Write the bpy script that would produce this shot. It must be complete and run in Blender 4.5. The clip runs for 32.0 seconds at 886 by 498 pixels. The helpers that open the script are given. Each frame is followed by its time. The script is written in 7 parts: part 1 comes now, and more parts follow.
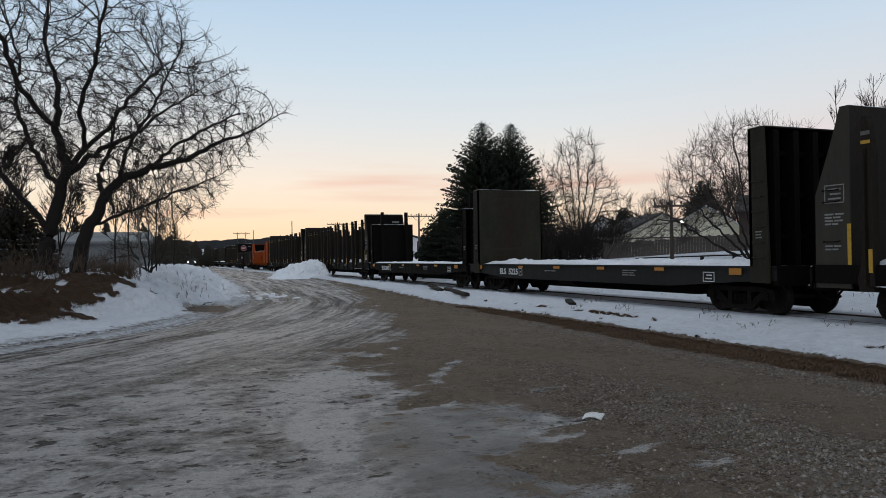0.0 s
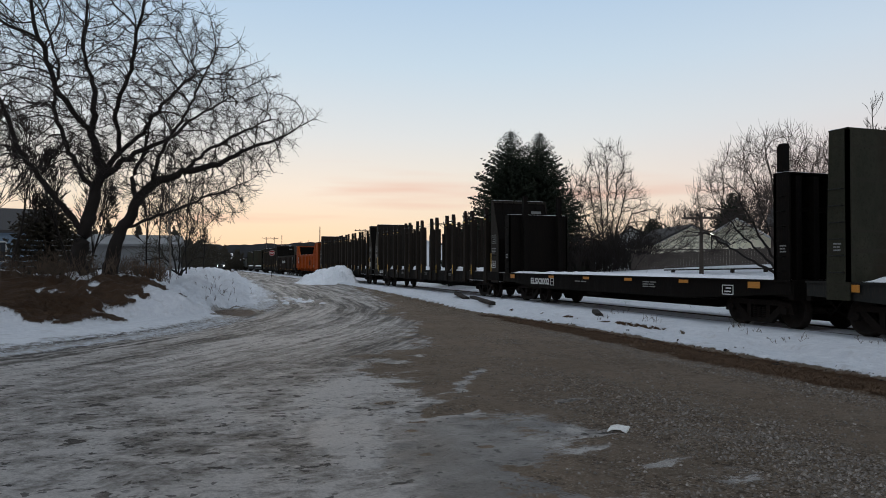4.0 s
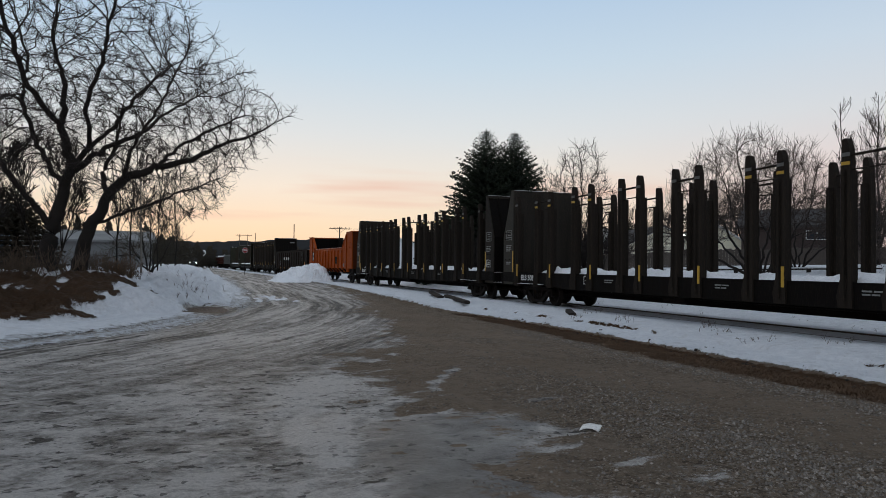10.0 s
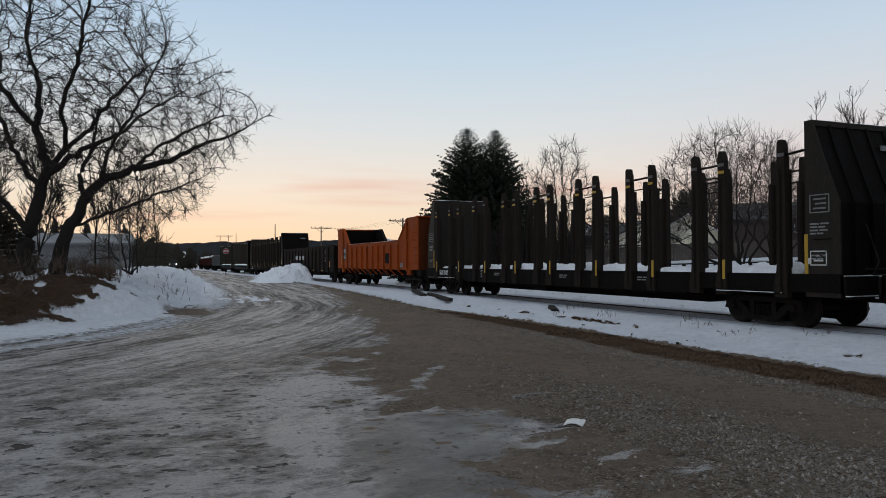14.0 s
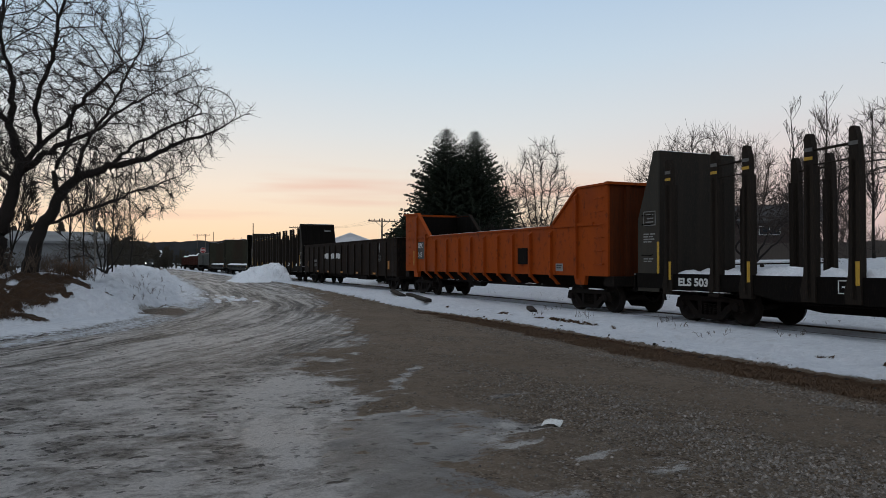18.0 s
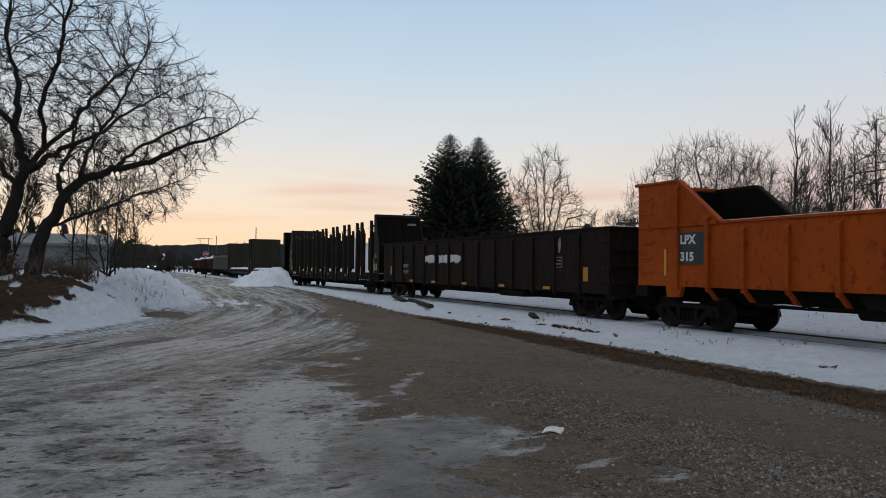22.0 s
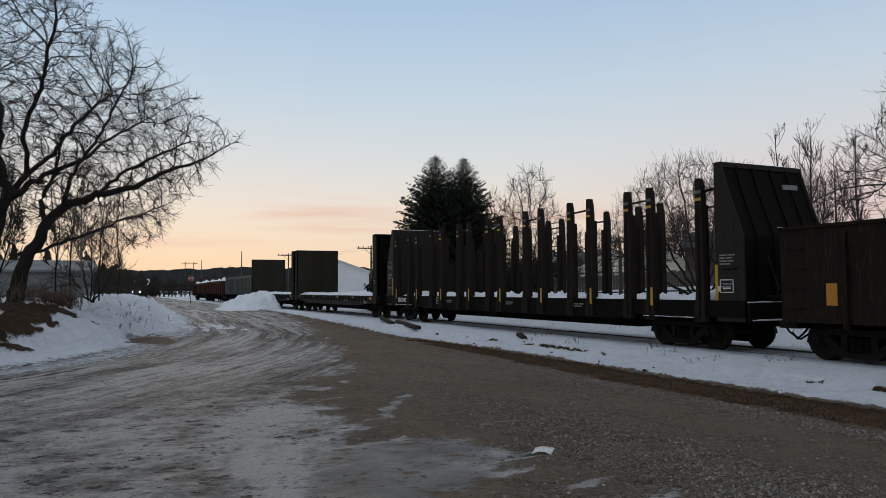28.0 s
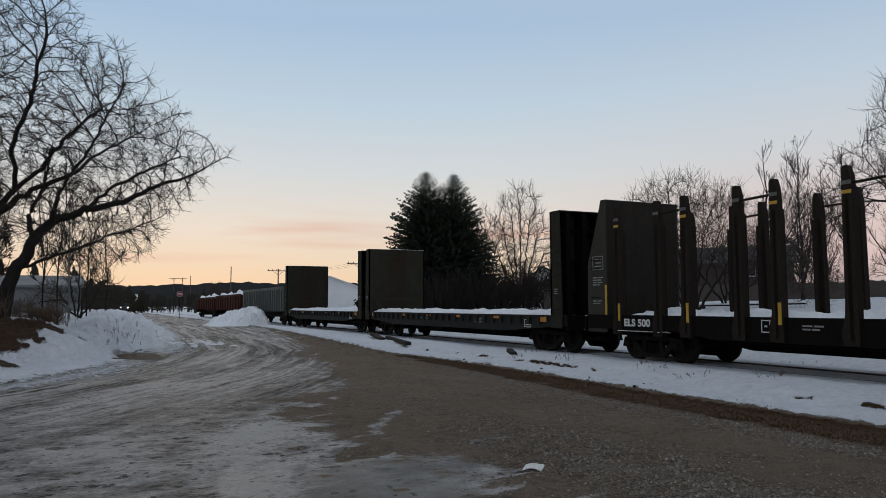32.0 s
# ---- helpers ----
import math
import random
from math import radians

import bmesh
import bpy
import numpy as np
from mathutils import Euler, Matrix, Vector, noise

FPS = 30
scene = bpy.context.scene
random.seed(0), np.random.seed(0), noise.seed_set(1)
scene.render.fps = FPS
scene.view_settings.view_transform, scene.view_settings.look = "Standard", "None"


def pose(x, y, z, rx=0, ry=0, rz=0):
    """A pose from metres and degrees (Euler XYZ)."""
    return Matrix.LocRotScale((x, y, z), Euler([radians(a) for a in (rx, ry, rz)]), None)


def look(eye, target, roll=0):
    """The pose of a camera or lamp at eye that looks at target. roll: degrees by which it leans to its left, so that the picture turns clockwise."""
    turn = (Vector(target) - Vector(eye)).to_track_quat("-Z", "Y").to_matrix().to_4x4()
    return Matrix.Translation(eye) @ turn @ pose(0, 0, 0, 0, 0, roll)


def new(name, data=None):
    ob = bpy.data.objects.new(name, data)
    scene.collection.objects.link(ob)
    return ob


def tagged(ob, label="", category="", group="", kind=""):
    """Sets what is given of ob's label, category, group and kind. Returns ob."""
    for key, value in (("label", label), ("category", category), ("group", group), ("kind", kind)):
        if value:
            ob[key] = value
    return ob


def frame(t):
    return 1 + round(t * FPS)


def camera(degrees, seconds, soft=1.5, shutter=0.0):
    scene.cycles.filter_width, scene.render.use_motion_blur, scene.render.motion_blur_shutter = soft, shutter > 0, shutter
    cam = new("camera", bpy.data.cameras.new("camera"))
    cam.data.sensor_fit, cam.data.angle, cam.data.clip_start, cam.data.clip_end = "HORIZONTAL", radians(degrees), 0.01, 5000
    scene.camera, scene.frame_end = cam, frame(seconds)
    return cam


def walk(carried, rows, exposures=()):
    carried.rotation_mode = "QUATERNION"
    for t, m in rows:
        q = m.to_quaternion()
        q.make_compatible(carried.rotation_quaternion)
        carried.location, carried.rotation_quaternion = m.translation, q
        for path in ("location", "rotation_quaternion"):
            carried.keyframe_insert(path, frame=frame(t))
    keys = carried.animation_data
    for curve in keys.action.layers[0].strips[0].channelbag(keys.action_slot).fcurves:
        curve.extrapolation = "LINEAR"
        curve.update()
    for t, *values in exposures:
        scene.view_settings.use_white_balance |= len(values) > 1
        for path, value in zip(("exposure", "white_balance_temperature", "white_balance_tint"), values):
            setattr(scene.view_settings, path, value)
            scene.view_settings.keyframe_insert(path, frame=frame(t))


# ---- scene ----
cam = camera(61.8, 32.0, soft=0.8)
EYE = (0.0, 0.0, 1.6)
walk(cam, [
    (0, pose(*EYE, 90.607, 0.905, -21.051)), (0.5, pose(*EYE, 90.584, 0.613, -21.153)), (1, pose(*EYE, 90.804, 0.784, -20.975)),
    (1.5, pose(*EYE, 91.037, 0.428, -20.788)), (2, pose(*EYE, 91.210, 0.178, -20.416)), (2.5, pose(*EYE, 91.271, 0.015, -19.936)),
    (3, pose(*EYE, 91.289, 0.005, -19.557)), (3.5, pose(*EYE, 91.291, -0.074, -19.161)), (5.5, pose(*EYE, 91.032, -0.178, -18.884)),
    (6, pose(*EYE, 90.905, 0.012, -19.054)), (6.5, pose(*EYE, 90.747, -0.153, -19.287)), (7, pose(*EYE, 90.732, -0.277, -19.543)),
    (7.5, pose(*EYE, 90.813, -0.451, -19.791)), (8, pose(*EYE, 90.942, -0.251, -20.013)), (8.5, pose(*EYE, 91.009, -0.487, -20.192)),
    (9, pose(*EYE, 91.054, -0.575, -20.418)), (9.5, pose(*EYE, 91.147, -0.385, -20.687)), (10, pose(*EYE, 91.159, -0.571, -20.959)),
    (10.5, pose(*EYE, 91.012, -0.110, -21.201)), (11, pose(*EYE, 90.902, -0.242, -21.368)), (11.5, pose(*EYE, 90.766, -0.066, -21.623)),
    (12, pose(*EYE, 90.609, -0.044, -21.808)), (12.5, pose(*EYE, 90.720, -0.348, -22.001)), (13, pose(*EYE, 90.842, -0.395, -22.191)),
    (13.5, pose(*EYE, 90.948, -0.111, -22.233)), (14, pose(*EYE, 90.997, 0.292, -22.324)), (14.5, pose(*EYE, 91.052, 0.137, -22.576)),
    (16.5, pose(*EYE, 91.604, 0.183, -23.364)), (17, pose(*EYE, 91.455, 0.169, -23.568)), (17.5, pose(*EYE, 91.178, 0.335, -23.738)),
    (18, pose(*EYE, 91.029, -0.018, -23.945)), (18.5, pose(*EYE, 90.995, -0.137, -24.089)), (19, pose(*EYE, 91.020, -0.177, -24.242)),
    (19.5, pose(*EYE, 91.050, -0.241, -24.156)), (20, pose(*EYE, 91.209, -0.233, -24.105)), (20.5, pose(*EYE, 91.185, -0.442, -24.075)),
    (21, pose(*EYE, 91.219, -0.377, -23.998)), (21.5, pose(*EYE, 91.293, -0.505, -23.825)), (22, pose(*EYE, 91.481, -0.561, -23.764)),
    (22.5, pose(*EYE, 91.573, -0.547, -23.743)), (23, pose(*EYE, 91.636, -0.639, -23.701)), (23.5, pose(*EYE, 91.710, -0.641, -23.702)),
    (24, pose(*EYE, 91.779, -0.724, -23.742)), (24.5, pose(*EYE, 91.943, -0.597, -23.772)), (25, pose(*EYE, 92.273, -0.564, -23.769)),
    (25.5, pose(*EYE, 92.697, -0.207, -23.763)), (27.5, pose(*EYE, 92.894, 0.077, -24.393)), (28, pose(*EYE, 93.111, 0.287, -24.765)),
    (28.5, pose(*EYE, 93.281, 0.220, -25.041)), (29, pose(*EYE, 93.436, 0.348, -25.292)), (29.5, pose(*EYE, 93.538, 0.374, -25.530)),
    (30, pose(*EYE, 93.752, 0.377, -25.694)), (30.5, pose(*EYE, 93.969, 0.164, -25.858)), (31, pose(*EYE, 94.106, 0.030, -25.947)),
    (31.5, pose(*EYE, 94.236, 0.307, -25.968)), (32, pose(*EYE, 94.321, 0.248, -25.525)),
], exposures=[(0, 0.08), (3, 0.05), (8, 0.03), (14, 0.0), (22, 0.0), (25, -0.04), (28, -0.06), (30, -0.1), (32, -0.13)])

# ---- sky and light: clear dusk sky, the sun just under the horizon beyond the far end of the track ----
SUN_AZ = 6.0      # degrees right of the track's direction


def build_world():
    w = bpy.data.worlds.new("dusk_sky")
    scene.world = w
    w.use_nodes = True
    nt = w.node_tree
    nt.nodes.clear()
    N, L = nt.nodes.new, nt.links.new
    out, bg = N("ShaderNodeOutputWorld"), N("ShaderNodeBackground")
    sky = N("ShaderNodeTexSky")
    sky.sky_type, sky.sun_disc = "NISHITA", False
    sky.sun_elevation, sky.sun_rotation = radians(1.0), radians(SUN_AZ)
    sky.air_density, sky.dust_density, sky.ozone_density = 1.0, 0.6, 1.5
    co, sep = N("ShaderNodeTexCoord"), N("ShaderNodeSeparateXYZ")
    L(co.outputs["Generated"], sep.inputs[0])

    def ramp(stops):
        r = N("ShaderNodeValToRGB")
        e = r.color_ramp.elements
        while len(e) < len(stops):
            e.new(0.5)
        for el, (p, c) in zip(e, stops):
            el.position, el.color = p, (*c, 1)
        L(sep.outputs["Z"], r.inputs[0])
        return r
    sunward = ramp([(0.0, (0.98, 0.7, 0.47)), (0.045, (1.0, 0.8, 0.58)), (0.1, (0.97, 0.87, 0.75)), (0.17, (0.81, 0.84, 0.85)),
                    (0.26, (0.63, 0.77, 0.89)), (0.36, (0.48, 0.655, 0.865)), (1.0, (0.575, 0.6, 0.645))])
    away = ramp([(0.0, (0.55, 0.44, 0.44)), (0.06, (0.85, 0.65, 0.62)), (0.12, (0.85, 0.72, 0.7)), (0.19, (0.76, 0.78, 0.81)),
                 (0.27, (0.64, 0.75, 0.865)), (0.36, (0.495, 0.65, 0.84)), (1.0, (0.575, 0.6, 0.645))])
    dot = N("ShaderNodeVectorMath")
    dot.operation = "DOT_PRODUCT"
    dot.inputs[1].default_value = (math.sin(radians(SUN_AZ)), math.cos(radians(SUN_AZ)), 0)
    L(co.outputs["Generated"], dot.inputs[0])
    near_sun = N("ShaderNodeMapRange")
    near_sun.interpolation_type = "SMOOTHSTEP"
    near_sun.inputs[1].default_value, near_sun.inputs[2].default_value = 0.66, 0.97
    L(dot.outputs["Value"], near_sun.inputs[0])
    mix = N("ShaderNodeMix")
    mix.data_type = "RGBA"
    L(near_sun.outputs[0], mix.inputs["Factor"])
    L(away.outputs[0], mix.inputs[6])
    L(sunward.outputs[0], mix.inputs[7])
    # long thin cloud streaks low over the horizon
    mp, no, band, mul = N("ShaderNodeMapping"), N("ShaderNodeTexNoise"), N("ShaderNodeValToRGB"), N("ShaderNodeMath")
    mp.inputs["Scale"].default_value, mp.inputs["Rotation"].default_value = (2.2, 2.2, 26.0), (0, radians(-4.0), 0)
    mp.inputs["Location"].default_value = (0.35, 0.1, 0.0)
    L(co.outputs["Generated"], mp.inputs[0])
    L(mp.outputs[0], no.inputs["Vector"])
    no.inputs["Scale"].default_value, no.inputs["Detail"].default_value = 1.1, 3.0
    cut = N("ShaderNodeMapRange")
    cut.inputs[1].default_value, cut.inputs[2].default_value = 0.5, 0.72
    L(no.outputs["Fac"], cut.inputs[0])
    e = band.color_ramp.elements
    e.new(0.5), e.new(0.5)
    for el, (p, c) in zip(e, [(0.04, 0.0), (0.065, 1.0), (0.1, 1.0), (0.15, 0.0)]):
        el.position, el.color = p, (c, c, c, 1)
    L(sep.outputs["Z"], band.inputs[0])
    mul.operation = "MULTIPLY"
    L(cut.outputs[0], mul.inputs[0])
    L(band.outputs[0], mul.inputs[1])
    m2 = N("ShaderNodeMath")
    m2.operation = "MULTIPLY"
    m2.inputs[1].default_value = 0.85
    L(mul.outputs[0], m2.inputs[0])
    cloud = N("ShaderNodeMix")
    cloud.data_type = "RGBA"
    L(m2.outputs[0], cloud.inputs["Factor"])
    L(mix.outputs[2], cloud.inputs[6])
    cloud.inputs[7].default_value = (0.88, 0.58, 0.48, 1)
    # the clear-air sky gives a share of the colour
    sk = N("ShaderNodeVectorMath")
    sk.operation = "SCALE"
    sk.inputs["Scale"].default_value = 0.08
    L(sky.outputs[0], sk.inputs[0])
    add = N("ShaderNodeMix")
    add.data_type = "RGBA"
    add.inputs["Factor"].default_value = 0.12
    L(cloud.outputs[2], add.inputs[6])
    L(sk.outputs[0], add.inputs[7])
    L(add.outputs[2], bg.inputs["Color"])
    bg.inputs["Strength"].default_value = 1.0
    L(bg.outputs[0], out.inputs[0])


build_world()
glow = new("sun", bpy.data.lights.new("sun", "SUN"))
glow.data.energy, glow.data.angle, glow.data.color = 0.15, radians(20), (1.0, 0.75, 0.5)
glow.matrix_world = look((0, 0, 30), (-30 * math.sin(radians(SUN_AZ)), -30 * math.cos(radians(SUN_AZ)), 26))
scene.view_settings.exposure = 0.0

# ---- materials ----
def nodes_of(name):
    m = bpy.data.materials.new(name)
    m.use_nodes = True
    nt = m.node_tree
    b = nt.nodes["Principled BSDF"]
    return m, nt, b


def noise_fac(nt, scale, detail=4.0, rough=0.6, stretch=None, world=True, lo=0.35, hi=0.65):
    """Soft 0..1 noise at real-world size."""
    N, L = nt.nodes.new, nt.links.new
    co, no, mr = N("ShaderNodeTexCoord"), N("ShaderNodeTexNoise"), N("ShaderNodeMapRange")
    no.inputs["Scale"].default_value, no.inputs["Detail"].default_value, no.inputs["Roughness"].default_value = scale, detail, rough
    src = co.outputs["Object"]
    if stretch:
        mp = N("ShaderNodeMapping")
        mp.inputs["Scale"].default_value = stretch
        L(src, mp.inputs[0])
        src = mp.outputs[0]
    L(src, no.inputs["Vector"])
    L(no.outputs["Fac"], mr.inputs[0])
    mr.inputs[1].default_value, mr.inputs[2].default_value = lo, hi
    return mr.outputs[0]


def mixed(nt, fac, a, b):
    n = nt.nodes.new("ShaderNodeMix")
    n.data_type = "RGBA"
    if fac is not None:
        nt.links.new(fac, n.inputs["Factor"])
    for sock, v in ((n.inputs[6], a), (n.inputs[7], b)):
        if isinstance(v, tuple):
            sock.default_value = (*v, 1)
        else:
            nt.links.new(v, sock)
    return n.outputs[2]


def bumped(nt, b, fac, strength, dist=0.02):
    bp = nt.nodes.new("ShaderNodeBump")
    bp.inputs["Strength"].default_value, bp.inputs["Distance"].default_value = strength, dist
    nt.links.new(fac, bp.inputs["Height"])
    nt.links.new(bp.outputs[0], b.inputs["Normal"])


def worn(name, c1, c2, c3, rough=0.6, metal=0.0, scale=1.2, fine=18.0, stretch=None, bump=0.25, wear=(0.52, 0.7), spec=0.22):
    """Painted or bare surface: two tones in large patches, a third one as fine stains or rust."""
    m, nt, b = nodes_of(name)
    big = noise_fac(nt, scale, 5, 0.65, stretch)
    small = noise_fac(nt, fine, 6, 0.7, stretch, lo=wear[0], hi=wear[1])
    col = mixed(nt, small, mixed(nt, big, c1, c2), c3)
    nt.links.new(col, b.inputs["Base Color"])
    r = nt.nodes.new("ShaderNodeMapRange")
    r.inputs[3].default_value, r.inputs[4].default_value = max(0.05, rough - 0.12), min(1.0, rough + 0.15)
    nt.links.new(big, r.inputs[0])
    nt.links.new(r.outputs[0], b.inputs["Roughness"])
    b.inputs["Metallic"].default_value = metal
    b.inputs["Specular IOR Level"].default_value = spec
    if bump:
        bumped(nt, b, small, bump, 0.01)
    return m


DRIP = (3.0, 3.0, 0.35)
STAKE = worn("rusty_black_stake_paint", (0.0145, 0.0117, 0.0094), (0.0235, 0.0187, 0.0148), (0.037, 0.0265, 0.0185), 0.75, stretch=DRIP, spec=0.05)
BLACK = worn("black_car_paint", (0.0042, 0.0036, 0.0031), (0.0078, 0.0065, 0.0053), (0.0145, 0.0102, 0.0072), 0.75, stretch=DRIP, spec=0.05)
GREY = worn("grey_green_car_paint", (0.0195, 0.0175, 0.0148), (0.031, 0.0265, 0.0215), (0.048, 0.035, 0.025), 0.75, stretch=DRIP, spec=0.06)
def panel_material():
    """Weathered bulkhead: grey-green paint, rusted brown down the middle."""
    m, nt, b = nodes_of("rusty_green_panel")
    N, L = nt.nodes.new, nt.links.new
    co, sep, mid, add, cut = N("ShaderNodeTexCoord"), N("ShaderNodeSeparateXYZ"), N("ShaderNodeMath"), N("ShaderNodeMath"), N("ShaderNodeMapRange")
    L(co.outputs["Object"], sep.inputs[0])
    mid.operation, add.operation = "ABSOLUTE", "MULTIPLY_ADD"
    L(sep.outputs["X"], mid.inputs[0])
    L(noise_fac(nt, 1.3, 6, 0.7, (1.0, 1.0, 0.35)), add.inputs[0])
    add.inputs[1].default_value = 0.9
    L(mid.outputs[0], add.inputs[2])
    L(add.outputs[0], cut.inputs[0])
    cut.inputs[1].default_value, cut.inputs[2].default_value, cut.inputs[3].default_value, cut.inputs[4].default_value = 0.55, 1.45, 1.0, 0.0
    paint = mixed(nt, noise_fac(nt, 2.2, 6, 0.7, (1.0, 1.0, 0.5)), (0.024, 0.0245, 0.0165), (0.035, 0.034, 0.023))
    rust = mixed(nt, noise_fac(nt, 3.0, 6, 0.7, (1.5, 1.5, 0.4)), (0.032, 0.021, 0.0145), (0.025, 0.02, 0.0145))
    stain = mixed(nt, noise_fac(nt, 14, 6, 0.75, lo=0.52, hi=0.72), mixed(nt, cut.outputs[0], paint, rust), (0.018, 0.0145, 0.011))
    seam = noise_fac(nt, 1.0, 2, 0.5, (0.05, 0.05, 5.0), lo=0.6, hi=0.66)
    L(mixed(nt, seam, stain, (0.03, 0.027, 0.02)), b.inputs["Base Color"])
    b.inputs["Roughness"].default_value, b.inputs["Specular IOR Level"].default_value = 0.8, 0.07
    bumped(nt, b, noise_fac(nt, 9, 5, 0.7), 0.3, 0.01)
    return m


OLIVE = panel_material()
SLATESILL = worn("dark_slate_car_paint", (0.0165, 0.0175, 0.0162), (0.0245, 0.0248, 0.0225), (0.036, 0.029, 0.022), 0.7, stretch=DRIP, spec=0.08)
GONDOLA = worn("dark_brown_gondola_paint", (0.011, 0.0088, 0.0072), (0.019, 0.0142, 0.011), (0.05, 0.026, 0.0155), 0.75, stretch=DRIP, fine=6.0, wear=(0.5, 0.8), spec=0.05)
ORANGE = worn("orange_car_paint", (0.25, 0.044, 0.006), (0.325, 0.061, 0.008), (0.09, 0.024, 0.009), 0.6, scale=0.8, stretch=(1.4, 1.0, 0.7), fine=4.5, wear=(0.54, 0.72), spec=0.07)
REDCAR = worn("faded_red_car_paint", (0.0432, 0.0144, 0.01008), (0.0612, 0.02016, 0.01296), (0.036, 0.01584, 0.01152), 0.65, stretch=DRIP, spec=0.07)
HOPPER = worn("pale_grey_hopper_paint", (0.0845, 0.091, 0.0845), (0.1105, 0.117, 0.1073), (0.0585, 0.0455, 0.03575), 0.6, stretch=DRIP)
IRON = worn("dirty_cast_iron", (0.00924, 0.00792, 0.00726), (0.0165, 0.0132, 0.01122), (0.0264, 0.01848, 0.0132), 0.75, metal=0.2, scale=3, spec=0.05)
TREAD = worn("worn_wheel_steel", (0.022, 0.0185, 0.016), (0.016, 0.0135, 0.012), (0.02, 0.0145, 0.011), 0.6, metal=0.3, scale=3, spec=0.05)
RAIL = worn("rail_steel", (0.07, 0.05, 0.04), (0.1, 0.075, 0.06), (0.05, 0.035, 0.028), 0.5, metal=0.5, scale=2)
RAILTOP = worn("worn_rail_head", (0.16, 0.14, 0.12), (0.12, 0.1, 0.085), (0.08, 0.06, 0.05), 0.4, metal=0.7, scale=2)
YELLOW = worn("dull_yellow_reflector", (0.5, 0.3, 0.035), (0.42, 0.25, 0.03), (0.2, 0.13, 0.04), 0.45, fine=30, bump=0.05)
AMBER = worn("orange_yellow_reflector", (0.5, 0.2, 0.03), (0.42, 0.18, 0.03), (0.2, 0.1, 0.04), 0.45, fine=30, bump=0.05)
WHITE = worn("faded_white_stencil_paint", (0.6, 0.6, 0.58), (0.5, 0.5, 0.48), (0.25, 0.24, 0.22), 0.6, fine=30, bump=0.0, wear=(0.55, 0.75))
DIMWHITE = worn("dirty_white_stencil_paint", (0.24, 0.24, 0.23), (0.18, 0.18, 0.17), (0.1, 0.1, 0.09), 0.6, fine=30, bump=0.0)
SLATE = worn("dark_slate_sign_paint", (0.028, 0.034, 0.037), (0.036, 0.042, 0.045), (0.05, 0.04, 0.035), 0.5, fine=25)
BARK = worn("dark_tree_bark", (0.017, 0.014, 0.012), (0.027, 0.022, 0.019), (0.012, 0.01, 0.009), 0.9, scale=6, fine=30, stretch=(2, 2, 0.5), bump=0.8)
BANDGREY = worn("dirty_grey_band_paint", (0.13, 0.125, 0.115), (0.09, 0.085, 0.08), (0.05, 0.045, 0.04), 0.7, fine=30, bump=0.0)
TWIG = worn("grey_brown_twigs", (0.022, 0.0175, 0.0155), (0.031, 0.025, 0.0215), (0.018, 0.015, 0.013), 0.9, scale=2, bump=0)
PALETWIG = worn("pale_brown_twigs", (0.042, 0.032, 0.027), (0.058, 0.045, 0.037), (0.033, 0.026, 0.022), 0.9, scale=2, bump=0)
BIRCH = worn("pale_birch_bark", (0.19, 0.175, 0.155), (0.12, 0.11, 0.1), (0.07, 0.06, 0.05), 0.85, scale=5, fine=20, stretch=(1, 1, 3), bump=0.3)
NEEDLE = worn("dark_spruce_needles", (0.01, 0.015, 0.009), (0.016, 0.023, 0.012), (0.022, 0.024, 0.014), 0.8, scale=1.0, fine=8, bump=0)
CEDAR = worn("dull_brown_cedar", (0.035, 0.03, 0.022), (0.05, 0.042, 0.03), (0.03, 0.028, 0.02), 0.9, scale=1.0, fine=8, bump=0)
DRY = worn("dry_brown_grass", (0.08, 0.047, 0.027), (0.135, 0.083, 0.05), (0.04, 0.025, 0.015), 0.95, scale=3, fine=20, bump=0)
WEED = worn("brittle_dark_weeds", (0.07, 0.05, 0.035), (0.1, 0.07, 0.05), (0.05, 0.04, 0.03), 0.95, scale=3, bump=0)
TIMBER = worn("weathered_tie_timber", (0.024, 0.02, 0.017), (0.042, 0.036, 0.031), (0.018, 0.015, 0.013), 0.9, scale=3, fine=24, stretch=(6, 0.6, 6), bump=0.6, spec=0.08)
POLE = worn("weathered_pole_wood", (0.07, 0.055, 0.045), (0.1, 0.08, 0.066), (0.05, 0.04, 0.033), 0.9, scale=3, stretch=(5, 5, 0.4), bump=0.4)
FENCE = worn("grey_brown_fence_boards", (0.075, 0.062, 0.054), (0.1, 0.083, 0.071), (0.05, 0.042, 0.037), 0.9, scale=2, stretch=(6, 6, 0.5), bump=0.3)
SIDING = worn("cream_house_siding", (0.86, 0.81, 0.62), (0.8, 0.75, 0.58), (0.55, 0.5, 0.42), 0.7, scale=1, fine=10, bump=0.1)
GREYSIDE = worn("pale_grey_metal_siding", (0.72, 0.72, 0.72), (0.64, 0.64, 0.64), (0.5, 0.49, 0.47), 0.55, scale=0.6, fine=8, bump=0.1)
BROWNSIDE = worn("dark_brown_house_siding", (0.05, 0.036, 0.031), (0.065, 0.047, 0.04), (0.035, 0.027, 0.024), 0.8, scale=1, fine=10, bump=0.1)
PALEWALL = worn("dull_pale_grey_wall", (0.2, 0.2, 0.197), (0.165, 0.165, 0.162), (0.13, 0.127, 0.123), 0.8, scale=0.6, fine=8, bump=0.1)
